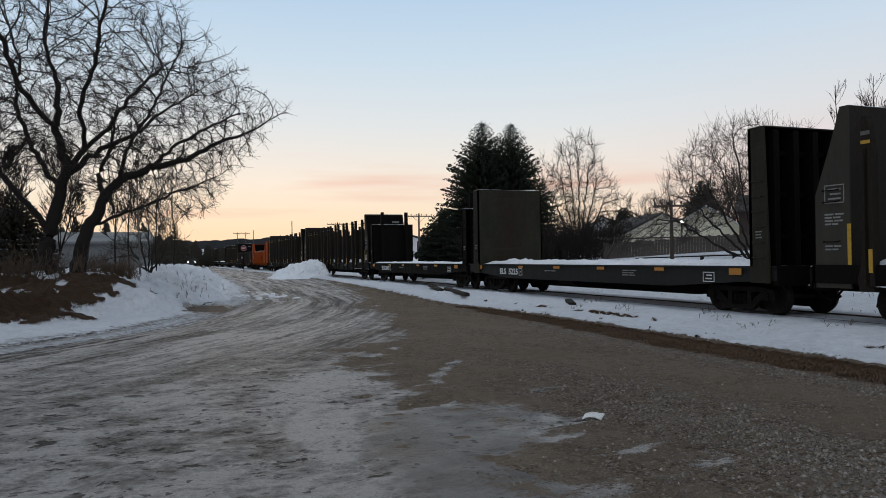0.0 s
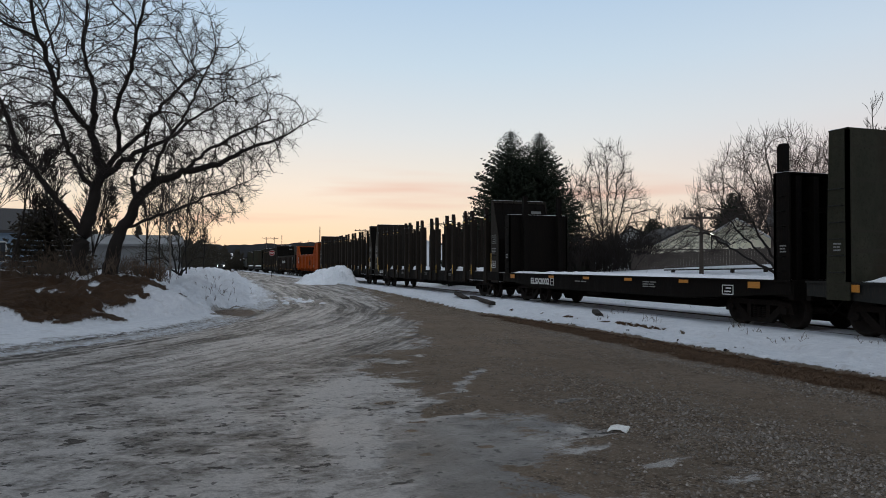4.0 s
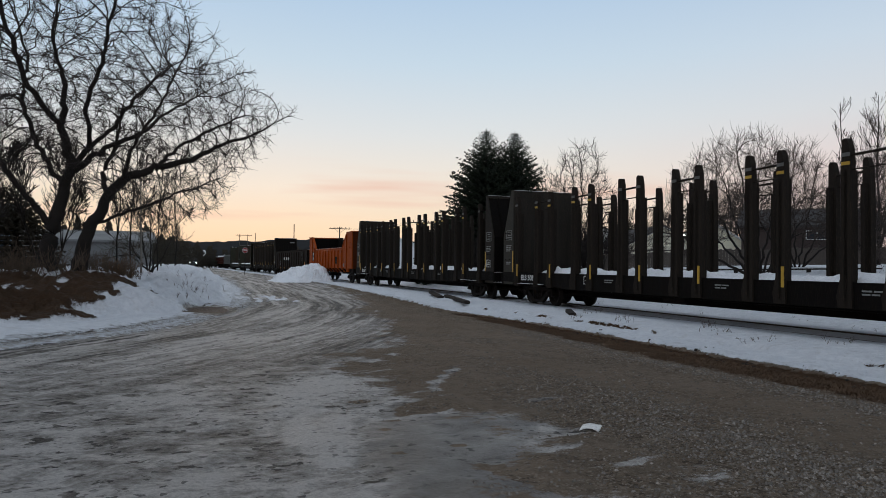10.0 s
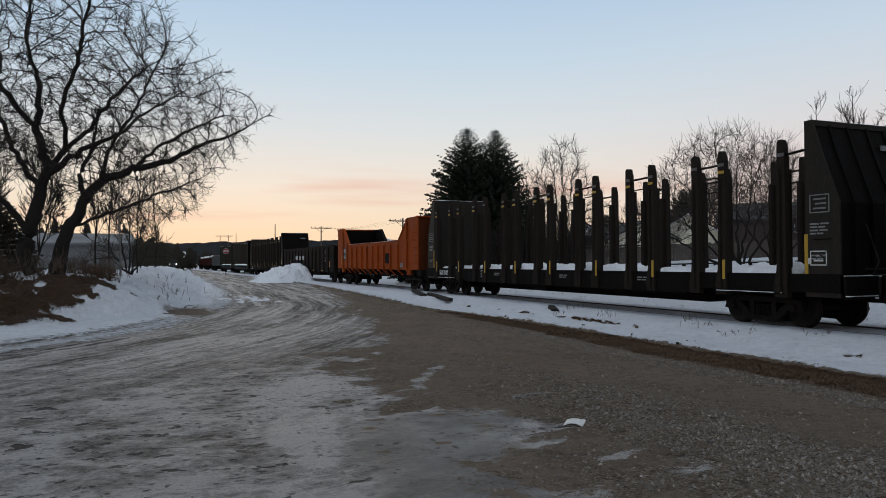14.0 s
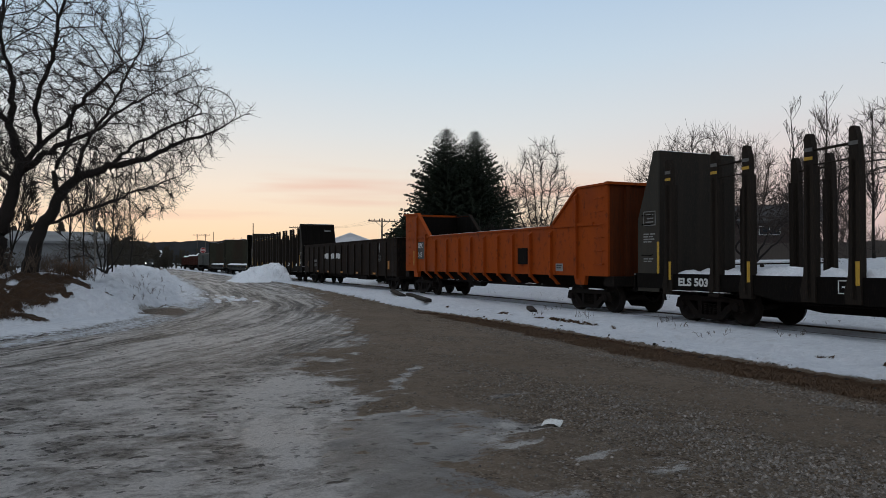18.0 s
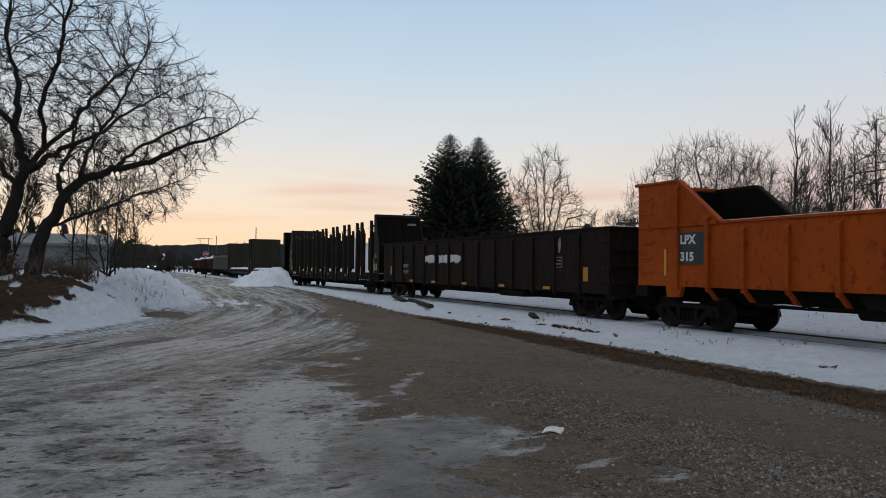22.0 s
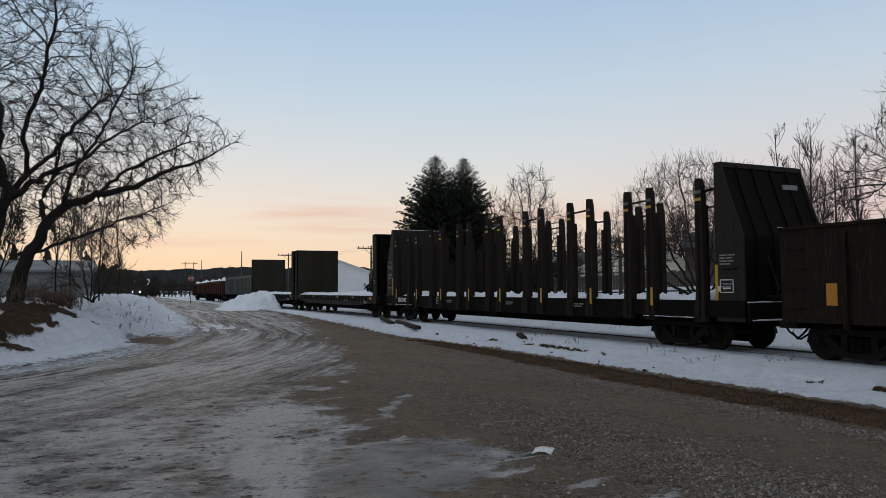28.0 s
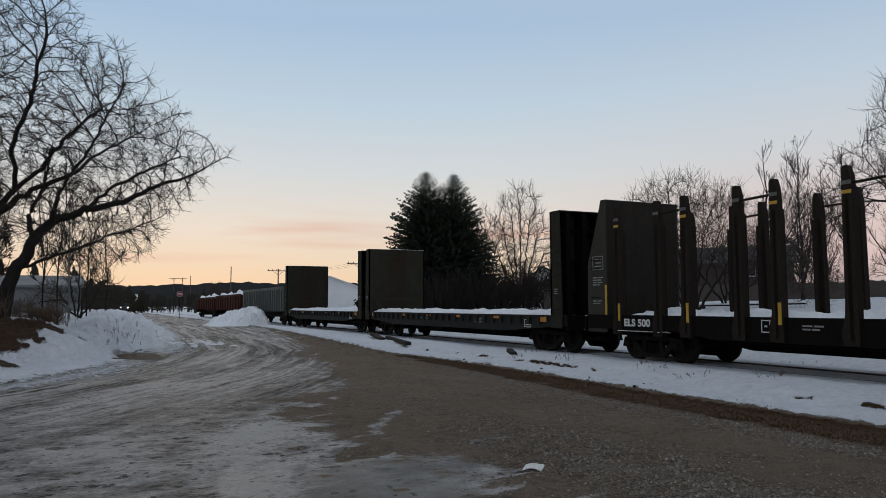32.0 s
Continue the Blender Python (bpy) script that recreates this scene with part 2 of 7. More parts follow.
# orange with rust, darkened to carry the shade between two cars
SHADEDRUST = worn("shaded_rusty_orange_paint", (0.1, 0.024, 0.007), (0.065, 0.019, 0.008), (0.03, 0.016, 0.011), 0.75, stretch=DRIP, fine=6.0, wear=(0.5, 0.75), spec=0.05)
GUSSET = worn("grey_worn_gusset_paint", (0.034, 0.032, 0.026), (0.05, 0.046, 0.037), (0.06, 0.042, 0.03), 0.7, stretch=DRIP, spec=0.08)
RUSTBUSH = worn("rust_brown_dry_bush", (0.13, 0.075, 0.04), (0.18, 0.105, 0.058), (0.08, 0.047, 0.027), 0.95, scale=3, bump=0)
BLUESIDE = worn("blue_grey_house_siding", (0.2, 0.27, 0.34), (0.17, 0.23, 0.3), (0.14, 0.17, 0.2), 0.7, scale=1, fine=10, bump=0.1)
SHINGLE = worn("dark_roof_shingles", (0.045, 0.042, 0.042), (0.065, 0.06, 0.058), (0.03, 0.03, 0.03), 0.9, scale=2, fine=16, bump=0.4)
SIGNRED = worn("red_sign_face", (0.28, 0.022, 0.022), (0.24, 0.02, 0.02), (0.17, 0.022, 0.022), 0.4, bump=0)
PAPER = worn("crumpled_white_card", (0.7, 0.69, 0.66), (0.6, 0.59, 0.56), (0.35, 0.32, 0.28), 0.8, scale=12, fine=60, bump=0.4)
DARKGLASS = worn("dark_window_glass", (0.02, 0.025, 0.03), (0.03, 0.034, 0.04), (0.02, 0.02, 0.02), 0.12, bump=0)
WOODS = worn("far_wooded_ridge", (0.028, 0.03, 0.032), (0.042, 0.042, 0.042), (0.022, 0.024, 0.026), 1.0, scale=0.02, fine=0.15, bump=0)


def snow_material(name, dirt):
    m, nt, b = nodes_of(name)
    big, small = noise_fac(nt, 0.9, 5, 0.6), noise_fac(nt, 14, 6, 0.7, lo=0.4, hi=0.75)
    grit = noise_fac(nt, 45, 3, 0.6, lo=0.62, hi=0.72)
    col = mixed(nt, big, (0.9, 0.9, 0.92), (0.76, 0.77, 0.79))
    col = mixed(nt, grit, mixed(nt, small, col, (0.66, 0.665, 0.68)), dirt)
    nt.links.new(col, b.inputs["Base Color"])
    b.inputs["Roughness"].default_value = 0.75
    bumped(nt, b, small, 0.5, 0.04)
    return m


SNOW = snow_material("old_crusty_snow", (0.42, 0.4, 0.38))
DIRTYSNOW = snow_material("dirty_ploughed_snow", (0.2, 0.18, 0.16))


def glowing(name, color, strength):
    m, nt, b = nodes_of(name)
    b.inputs["Base Color"].default_value = (*color, 1)
    b.inputs["Emission Color"].default_value, b.inputs["Emission Strength"].default_value = (*color, 1), strength
    return m


LAMPGLOW = glowing("lit_lamp_glass", (1.0, 0.95, 0.85), 6.0)


def ground_material():
    """Gravel, ice, snow and dead grass, laid out by the sheet's cover values and broken up by noise."""
    m, nt, b = nodes_of("gravel_ice_and_snow_ground")
    N, L = nt.nodes.new, nt.links.new
    cov, sep = N("ShaderNodeAttribute"), N("ShaderNodeSeparateColor")
    cov.attribute_name = "cover"
    L(cov.outputs["Color"], sep.inputs[0])
    lane = N("ShaderNodeUVMap")
    lane.uv_map = "lane"

    def lane_noise(sx, sy, lo, hi, detail=5, rough=0.65):
        mp, no, mr = N("ShaderNodeMapping"), N("ShaderNodeTexNoise"), N("ShaderNodeMapRange")
        mp.inputs["Scale"].default_value = (sx, sy, 1)
        L(lane.outputs[0], mp.inputs[0])
        L(mp.outputs[0], no.inputs["Vector"])
        no.inputs["Scale"].default_value, no.inputs["Detail"].default_value, no.inputs["Roughness"].default_value = 1.0, detail, rough
        L(no.outputs["Fac"], mr.inputs[0])
        mr.inputs[1].default_value, mr.inputs[2].default_value = lo, hi
        return mr.outputs[0]

    def math2(op, a, c):
        n = N("ShaderNodeMath")
        n.operation = op
        for i, v in enumerate((a, c)):
            if isinstance(v, (int, float)):
                n.inputs[i].default_value = v
            else:
                L(v, n.inputs[i])
        return n.outputs[0]

    def threshold(value, noise, width):
        """1 where value is well above the noise."""
        mr = N("ShaderNodeMapRange")
        mr.interpolation_type = "SMOOTHSTEP"
        L(math2("SUBTRACT", value, noise), mr.inputs[0])
        mr.inputs[1].default_value, mr.inputs[2].default_value = -width, width
        return mr.outputs[0]

    def specks(scale, lo, hi):
        vor, sc, mr = N("ShaderNodeTexVoronoi"), N("ShaderNodeSeparateColor"), N("ShaderNodeMapRange")
        vor.inputs["Scale"].default_value = scale
        L(N("ShaderNodeTexCoord").outputs["Object"], vor.inputs["Vector"])
        L(vor.outputs["Color"], sc.inputs[0])
        L(sc.outputs[0], mr.inputs[0])
        mr.inputs[1].default_value, mr.inputs[2].default_value = lo, hi
        return mr.outputs[0], vor.outputs["Distance"]
    fine = noise_fac(nt, 45, 5, 0.75, lo=0.3, hi=0.7)
    mid = noise_fac(nt, 6, 6, 0.7, lo=0.28, hi=0.72)
    low = noise_fac(nt, 1.7, 6, 0.65, lo=0.3, hi=0.7)
    big = noise_fac(nt, 0.5, 5, 0.6, lo=0.32, hi=0.68)
    pale, dist = specks(55, 0.85, 0.96)
    dark, _ = specks(40, 0.7, 0.9)
    # damp brown gravel: rolled bands along the track, pale stones thrown up between them
    band = noise_fac(nt, 1.0, 4, 0.6, stretch=(1.3, 0.14, 1), lo=0.34, hi=0.66)
    grav = mixed(nt, big, (0.19, 0.132, 0.087), (0.28, 0.205, 0.146))
    grav = mixed(nt, math2("MULTIPLY", low, 0.55), grav, (0.235, 0.2, 0.163))
    grav = mixed(nt, math2("MULTIPLY", threshold(mid, 0.62, 0.25), 0.55), grav, (0.1, 0.074, 0.054))
    grav = mixed(nt, math2("MULTIPLY", threshold(fine, 0.55, 0.3), 0.6), grav, (0.31, 0.25, 0.195))
    clump, _ = specks(13, 0.35, 0.8)
    pebbly = N("ShaderNodeAttribute")
    pebbly.attribute_name = "stony"
    stony = threshold(math2("ADD", math2("MULTIPLY", pebbly.outputs["Fac"], 0.75), math2("MULTIPLY", band, 0.3)), math2("MULTIPLY", low, 0.55), 0.28)
    grav = mixed(nt, math2("MULTIPLY", math2("MULTIPLY", clump, stony), 0.4), grav, (0.085, 0.066, 0.05))
    grav = mixed(nt, math2("MULTIPLY", math2("MULTIPLY", dark, stony), 0.75), grav, (0.066, 0.052, 0.041))
    grav = mixed(nt, math2("MULTIPLY", pale, math2("ADD", math2("MULTIPLY", stony, 0.6), 0.06)), grav, (0.5, 0.43, 0.36))
    # ice: far ruts drawn out along the lanes, near crust in blotches with brown pits, and a smooth slick
    rut = cov.outputs["Alpha"]
    streak = lane_noise(2.2, 0.09, 0.36, 0.64, 5)
    thin = lane_noise(6.0, 0.3, 0.36, 0.64, 5, 0.65)
    ridge_line = lane_noise(3.2, 0.16, 0.3, 0.7, 5, 0.6)
    ridge_line = math2("POWER", math2("SUBTRACT", 1.0, math2("ABSOLUTE", math2("SUBTRACT", math2("MULTIPLY", ridge_line, 2.0), 1.0), 0.0)), 5.0)
    FLAT = (0.8, 1.1, 1.0)
    blot = noise_fac(nt, 2.2, 8, 0.68, stretch=FLAT, lo=0.36, hi=0.64)
    grain = noise_fac(nt, 11.0, 6, 0.75, stretch=FLAT, lo=0.36, hi=0.64)
    pit = noise_fac(nt, 3.0, 4, 0.55, stretch=FLAT, lo=0.3, hi=0.7)
    pock = noise_fac(nt, 8.5, 4, 0.6, stretch=FLAT, lo=0.3, hi=0.7)
    far = math2("ADD", math2("MULTIPLY", streak, 0.56), math2("ADD", math2("MULTIPLY", thin, 0.24), math2("MULTIPLY", blot, 0.2)))
    hole = threshold(pit, 0.84, 0.02)
    hole2 = threshold(math2("ADD", math2("MULTIPLY", pock, 0.75), math2("MULTIPLY", blot, -0.2)), 0.53, 0.04)
    near = math2("ADD", math2("MULTIPLY", blot, 0.3), math2("ADD", math2("MULTIPLY", grain, 0.2), math2("ADD", math2("MULTIPLY", low, 0.22), math2("ADD", math2("MULTIPLY", mid, 0.1), 0.15))))
    near = math2("SUBTRACT", near, math2("ADD", math2("MULTIPLY", hole, 0.3), math2("MULTIPLY", hole2, 0.22)))
    near = math2("ADD", math2("MULTIPLY", math2("SUBTRACT", near, 0.5), 1.9), 0.6)
    far = math2("ADD", math2("MULTIPLY", math2("SUBTRACT", far, 0.5), 1.25), math2("ADD", 0.41, math2("MULTIPLY", ridge_line, 0.34)))
    far = math2("ADD", far, math2("SUBTRACT", math2("MULTIPLY", math2("SUBTRACT", grain, 0.5), 0.26), math2("MULTIPLY", hole2, 0.16)))
    pick = N("ShaderNodeMix")
    L(rut, pick.inputs["Factor"])
    L(near, pick.inputs[2])
    L(far, pick.inputs[3])
    ton = N("ShaderNodeAttribute")
    ton.attribute_name = "tone"
    sl = N("ShaderNodeAttribute")
    sl.attribute_name = "slick"
    slick = sl.outputs["Fac"]
    even = N("ShaderNodeMix")
    L(math2("MULTIPLY", slick, 0.9), even.inputs["Factor"])
    L(pick.outputs[0], even.inputs[2])
    L(math2("ADD", 0.24, math2("ADD", math2("MULTIPLY", blot, 0.14), math2("SUBTRACT", math2("MULTIPLY", low, 0.1), math2("MULTIPLY", hole2, 0.12)))), even.inputs[3])
    shade = math2("ADD", even.outputs[0], ton.outputs["Fac"])
    ramp = N("ShaderNodeValToRGB")
    e = ramp.color_ramp.elements
    while len(e) < 5:
        e.new(0.5)
    for el, (p, col) in zip(e, [(0.12, (0.055, 0.047, 0.041)), (0.32, (0.195, 0.172, 0.15)), (0.5, (0.345, 0.313, 0.284)), (0.68, (0.475, 0.437, 0.405)), (0.9, (0.72, 0.675, 0.635))]):
        el.position, el.color = p, (*col, 1)
    L(shade, ramp.inputs[0])
    ice = mixed(nt, math2("MULTIPLY", math2("MULTIPLY", fine, 0.3), math2("SUBTRACT", 1.0, math2("MULTIPLY", slick, 0.8))), ramp.outputs[0], (0.12, 0.105, 0.09))
    ice = mixed(nt, math2("MULTIPLY", slick, 0.5), ice, mixed(nt, blot, (0.17, 0.163, 0.16), (0.28, 0.272, 0.268)))
    ice = mixed(nt, math2("MULTIPLY", dark, 0.16), ice, (0.06, 0.05, 0.042))
    strewn, _ = specks(20, 0.955, 0.965)
    ice = mixed(nt, math2("MULTIPLY", math2("MULTIPLY", strewn, threshold(low, 0.45, 0.2)), 0.75), ice, (0.04, 0.033, 0.028))
    lick = noise_fac(nt, 1.3, 6, 0.65, stretch=(0.6, 1.2, 1.0), lo=0.32, hi=0.68)
    edge = math2("ADD", math2("MULTIPLY", lick, 0.5), math2("ADD", math2("MULTIPLY", grain, 0.28), math2("MULTIPLY", fine, 0.22)))
    icy = threshold(math2("ADD", sep.outputs[1], math2("MULTIPLY", math2("SUBTRACT", streak, 0.5), 0.08)), edge, 0.1)
    base = mixed(nt, icy, grav, ice)
    grass = mixed(nt, fine, (0.04, 0.023, 0.013), mixed(nt, mid, (0.155, 0.086, 0.047), (0.07, 0.043, 0.026)))
    base = mixed(nt, threshold(sep.outputs[2], math2("MULTIPLY", mid, 0.8), 0.2), base, grass)
    snow = mixed(nt, mid, (0.86, 0.87, 0.89), (0.64, 0.655, 0.69))
    snow = mixed(nt, math2("MULTIPLY", low, 0.35), snow, (0.58, 0.6, 0.64))
    snow = mixed(nt, math2("MULTIPLY", threshold(blot, 0.85, 0.1), 0.25), snow, (0.45, 0.43, 0.41))
    grit = noise_fac(nt, 30, 4, 0.7, lo=0.6, hi=0.72)
    snow = mixed(nt, math2("MULTIPLY", grit, 0.6), snow, (0.25, 0.23, 0.21))
    snowy = threshold(sep.outputs[0], math2("ADD", math2("MULTIPLY", mid, 0.6), math2("MULTIPLY", fine, 0.35)), 0.1)
    L(mixed(nt, snowy, base, snow), b.inputs["Base Color"])
    rg = N("ShaderNodeMapRange")
    rg.inputs[3].default_value, rg.inputs[4].default_value = 0.95, 0.6
    L(icy, rg.inputs[0])
    rs = N("ShaderNodeMix")
    L(snowy, rs.inputs["Factor"])
    L(rg.outputs[0], rs.inputs[2])
    rs.inputs[3].default_value = 0.8
    wet = N("ShaderNodeMix")
    L(math2("MULTIPLY", slick, icy), wet.inputs["Factor"])
    L(rs.outputs[0], wet.inputs[2])
    wet.inputs[3].default_value = 0.42
    L(wet.outputs[0], b.inputs["Roughness"])
    sp = N("ShaderNodeMapRange")
    sp.inputs[3].default_value, sp.inputs[4].default_value = 0.03, 0.14
    L(icy, sp.inputs[0])
    L(sp.outputs[0], b.inputs["Specular IOR Level"])
    h = math2("ADD", math2("MULTIPLY", even.outputs[0], 1.2), math2("ADD", math2("MULTIPLY", mid, 0.35), math2("MULTIPLY", fine, 0.3)))
    hs = N("ShaderNodeMix")
    L(snowy, hs.inputs["Factor"])
    L(h, hs.inputs[2])
    L(math2("ADD", math2("MULTIPLY", mid, 0.7), math2("MULTIPLY", fine, 0.15)), hs.inputs[3])
    bumped(nt, b, hs.outputs[0], 1.0, 0.08)
    return m


GROUND = ground_material()

# ---- mesh helpers ----
class Shape:
    """Vertices and faces of one part."""

    def __init__(self):
        self.v, self.f = [], []

    def add(self, verts, faces):
        n = len(self.v)
        self.v.extend(verts)
        self.f.extend([tuple(i + n for i in q) for q in faces])
        return self

    def box(self, x0, x1, y0, y1, z0, z1, ch=0.0):
        """A box; ch cuts its long edges at the top and the sides."""
        if ch <= 0:
            return self.add([(x, y, z) for z in (z0, z1) for y in (y0, y1) for x in (x0, x1)],
                            [(0, 2, 3, 1), (4, 5, 7, 6), (0, 1, 5, 4), (2, 6, 7, 3), (0, 4, 6, 2), (1, 3, 7, 5)])
        return self.prism([(x0, z0), (x1, z0), (x1, z1 - ch), (x1 - ch, z1), (x0 + ch, z1), (x0, z1 - ch)], "y", y0, y1)

    def prism(self, poly, axis, a, b):
        """A polygon drawn out along an axis from a to b: (y, z) along x, (x, z) along y, (x, y) along z."""
        def at(p, t):
            return (t, p[0], p[1]) if axis == "x" else (p[0], t, p[1]) if axis == "y" else (p[0], p[1], t)
        n = len(poly)
        verts = [at(p, a) for p in poly] + [at(p, b) for p in poly]
        return self.add(verts, [tuple(range(n)), tuple(range(2 * n - 1, n - 1, -1))] + [(i, i + n, (i + 1) % n + n, (i + 1) % n) for i in range(n)])

    def lathe(self, profile, n, centre, axis="x"):
        """A profile of (along, radius) turned round an axis."""
        cx, cy, cz = centre
        verts = []
        for a, r in profile:
            for k in range(n):
                c, s = r * math.cos(2 * math.pi * k / n), r * math.sin(2 * math.pi * k / n)
                verts.append((cx + a, cy + c, cz + s) if axis == "x" else (cx + c, cy + s, cz + a) if axis == "z" else (cx + c, cy + a, cz + s))
        faces = []
        for i in range(len(profile) - 1):
            faces += [(i * n + k, i * n + (k + 1) % n, (i + 1) * n + (k + 1) % n, (i + 1) * n + k) for k in range(n)]
        faces += [tuple(range(n - 1, -1, -1)), tuple(range((len(profile) - 1) * n, len(profile) * n))]
        return self.add(verts, faces)

    def tube(self, pts, radii, n=5):
        """A tapered tube along points."""
        pts, radii = [Vector(p) for p in pts], [float(r) for r in radii]
        verts, up = [], Vector((0.13, 0.27, 0.95))
        for i, p in enumerate(pts):
            d = (pts[min(i + 1, len(pts) - 1)] - pts[max(i - 1, 0)]).normalized()
            s = d.cross(up)
            s = s.normalized() if s.length > 1e-3 else Vector((1, 0, 0))
            t = d.cross(s)
            for k in range(n):
                a = 2 * math.pi * k / n
                verts.append(tuple(p + radii[i] * (math.cos(a) * s + math.sin(a) * t)))
        faces = [(i * n + k, i * n + (k + 1) % n, (i + 1) * n + (k + 1) % n, (i + 1) * n + k) for i in range(len(pts) - 1) for k in range(n)]
        faces.append(tuple(range(n - 1, -1, -1)))
        faces.append(tuple(range((len(pts) - 1) * n, len(pts) * n)))
        return self.add(verts, faces)

    def rod(self, a, b, r, n=6):
        return self.tube([a, b], [r, r], n)

    def mesh(self, name, smooth=False):
        me = bpy.data.meshes.new(name)
        me.from_pydata([tuple(v) for v in self.v], [], self.f)
        bm = bmesh.new()
        bm.from_mesh(me)
        bmesh.ops.recalc_face_normals(bm, faces=bm.faces)
        bm.to_mesh(me)
        bm.free()
        if smooth:
            me.polygons.foreach_set("use_smooth", [True] * len(me.polygons))
        return me


def part(name, shape, material, parent, label="", smooth=False):
    """One mesh object under a thing or a part."""
    ob = new(name, shape.mesh(name, smooth) if isinstance(shape, Shape) else shape)
    if material:
        ob.data.materials.clear()
        ob.data.materials.append(material)
    ob.parent = parent
    if label:
        ob["label"] = label
    return ob


def thing(name, label, category, group="", kind="", m=None):
    ob = new(name)
    ob.empty_display_size = 0.3
    if m is not None:
        ob.matrix_basis = m
    return tagged(ob, label, category, group, kind)


def solid(name, shape, material, label, category="", group="", kind="", m=None, smooth=False):
    """A thing that is one mesh."""
    ob = part(name, shape, material, None, "", smooth)
    if m is not None:
        ob.matrix_basis = m
    return tagged(ob, label, category, group, kind)


def lettering(words, height, width=None):
    """A flat mesh of letters in the built-in font, from its left lower corner, x to the right."""
    cu = bpy.data.curves.new("words", "FONT")
    cu.body, cu.size, cu.extrude, cu.offset = words, 1.0, 0.0, 0.042
    ob = bpy.data.objects.new("words", cu)
    me = bpy.data.meshes.new_from_object(ob)
    bpy.data.objects.remove(ob)
    co = np.zeros(len(me.vertices) * 3)
    me.vertices.foreach_get("co", co)
    co = co.reshape(-1, 3)
    co[:, 0] -= co[:, 0].min()
    co[:, 1] -= co[:, 1].min()
    k = height / co[:, 1].max()
    kx = width / co[:, 0].max() if width else k
    co[:, 0] *= kx
    co[:, 1] *= k
    me.vertices.foreach_set("co", co.ravel())
    me.update()
    return me


def side_words(name, words, parent, x, y, z, height, width, material, label=""):
    """Letters on a car's side that faces -x; (y, z) is their first corner, they run towards -y."""
    me = lettering(words, height, width)
    co = np.zeros(len(me.vertices) * 3)
    me.vertices.foreach_get("co", co)
    co = co.reshape(-1, 3)
    out = np.stack([np.full(len(co), x), y - co[:, 0], z + co[:, 1]], 1)
    me.vertices.foreach_set("co", out.ravel())
    me.update()
    return part(name, me, material, parent, label)


# ---- the ground: one sheet from the lot to the horizon ----
LEFT_EDGE = [(-14.0, 4.0), (-6.5, 12.0), (-2.9, 17.0), (-1.0, 19.9), (0.6, 23.4), (2.0, 28.0), (3.3, 40.0), (4.4, 56.0), (5.4, 93.0), (7.3, 160.0), (9.0, 400.0)]
TRACK_X = 14.85


def step(a, b, v):
    t = np.clip((v - a) / (b - a), 0, 1)
    return t * t * (3 - 2 * t)


def wobble(x, y, f, seed=0.0):
    """Cheap smooth noise, about -1 to 1."""
    s = np.zeros_like(x)
    amp, tot = 1.0, 0.0
    rs = np.random.RandomState(int(seed * 10) + 7)
    for o in range(4):
        for k in range(3):
            a, ph = rs.uniform(0, 2 * np.pi, 2)
            g = f * (1.9 ** o) * rs.uniform(0.8, 1.25)
            s += amp * np.sin(g * (np.cos(a) * x + np.sin(a) * y) + ph + 1.3 * np.sin(0.7 * g * (np.sin(a) * x - np.cos(a) * y) + 2 * ph))
        tot += amp * 1.8
        amp *= 0.55
    return s / tot


def lane_coords(x, y):
    """Distance to the right of the road's left edge (negative on the bank) and the way along it."""
    best, along, side = np.full(x.shape, 1e9), np.zeros_like(x), np.ones_like(x)
    run = 0.0
    for (ax, ay), (bx, by) in zip(LEFT_EDGE, LEFT_EDGE[1:]):
        dx, dy = bx - ax, by - ay
        ln = math.hypot(dx, dy)
        t = np.clip(((x - ax) * dx + (y - ay) * dy) / ln ** 2, 0, 1)
        d = np.hypot(x - ax - t * dx, y - ay - t * dy)
        cr = dx * (y - ay) - dy * (x - ax)
        hit = d < best
        best = np.where(hit, d, best)
        along = np.where(hit, run + t * ln, along)
        side = np.where(hit, np.where(cr > 0, -1.0, 1.0), side)
        run += ln
    return best * side, along


def right_edge(y):
    return np.interp(y, [0, 6, 8, 11, 15, 19, 25, 35, 47, 62, 400], [7.8, 7.95, 8.0, 8.05, 8.4, 8.6, 8.8, 9.7, 10.7, 11.3, 11.8])


LAP = ([4, 8, 11, 15, 19, 24], [1.1, 0.98, 0.95, 0.8, 0.55, 0.1])     # width of the dead grass beside the lot


def spot(x, y, cx, cy, rx, ry, turn, rough=0.0, soft=0.25):
    """1 inside a turned oval with a ragged rim, 0 outside."""
    c, s = math.cos(turn), math.sin(turn)
    u, v = ((x - cx) * c + (y - cy) * s) / rx, ((y - cy) * c - (x - cx) * s) / ry
    return step(1 + soft, 1 - soft, np.hypot(u, v) + rough)


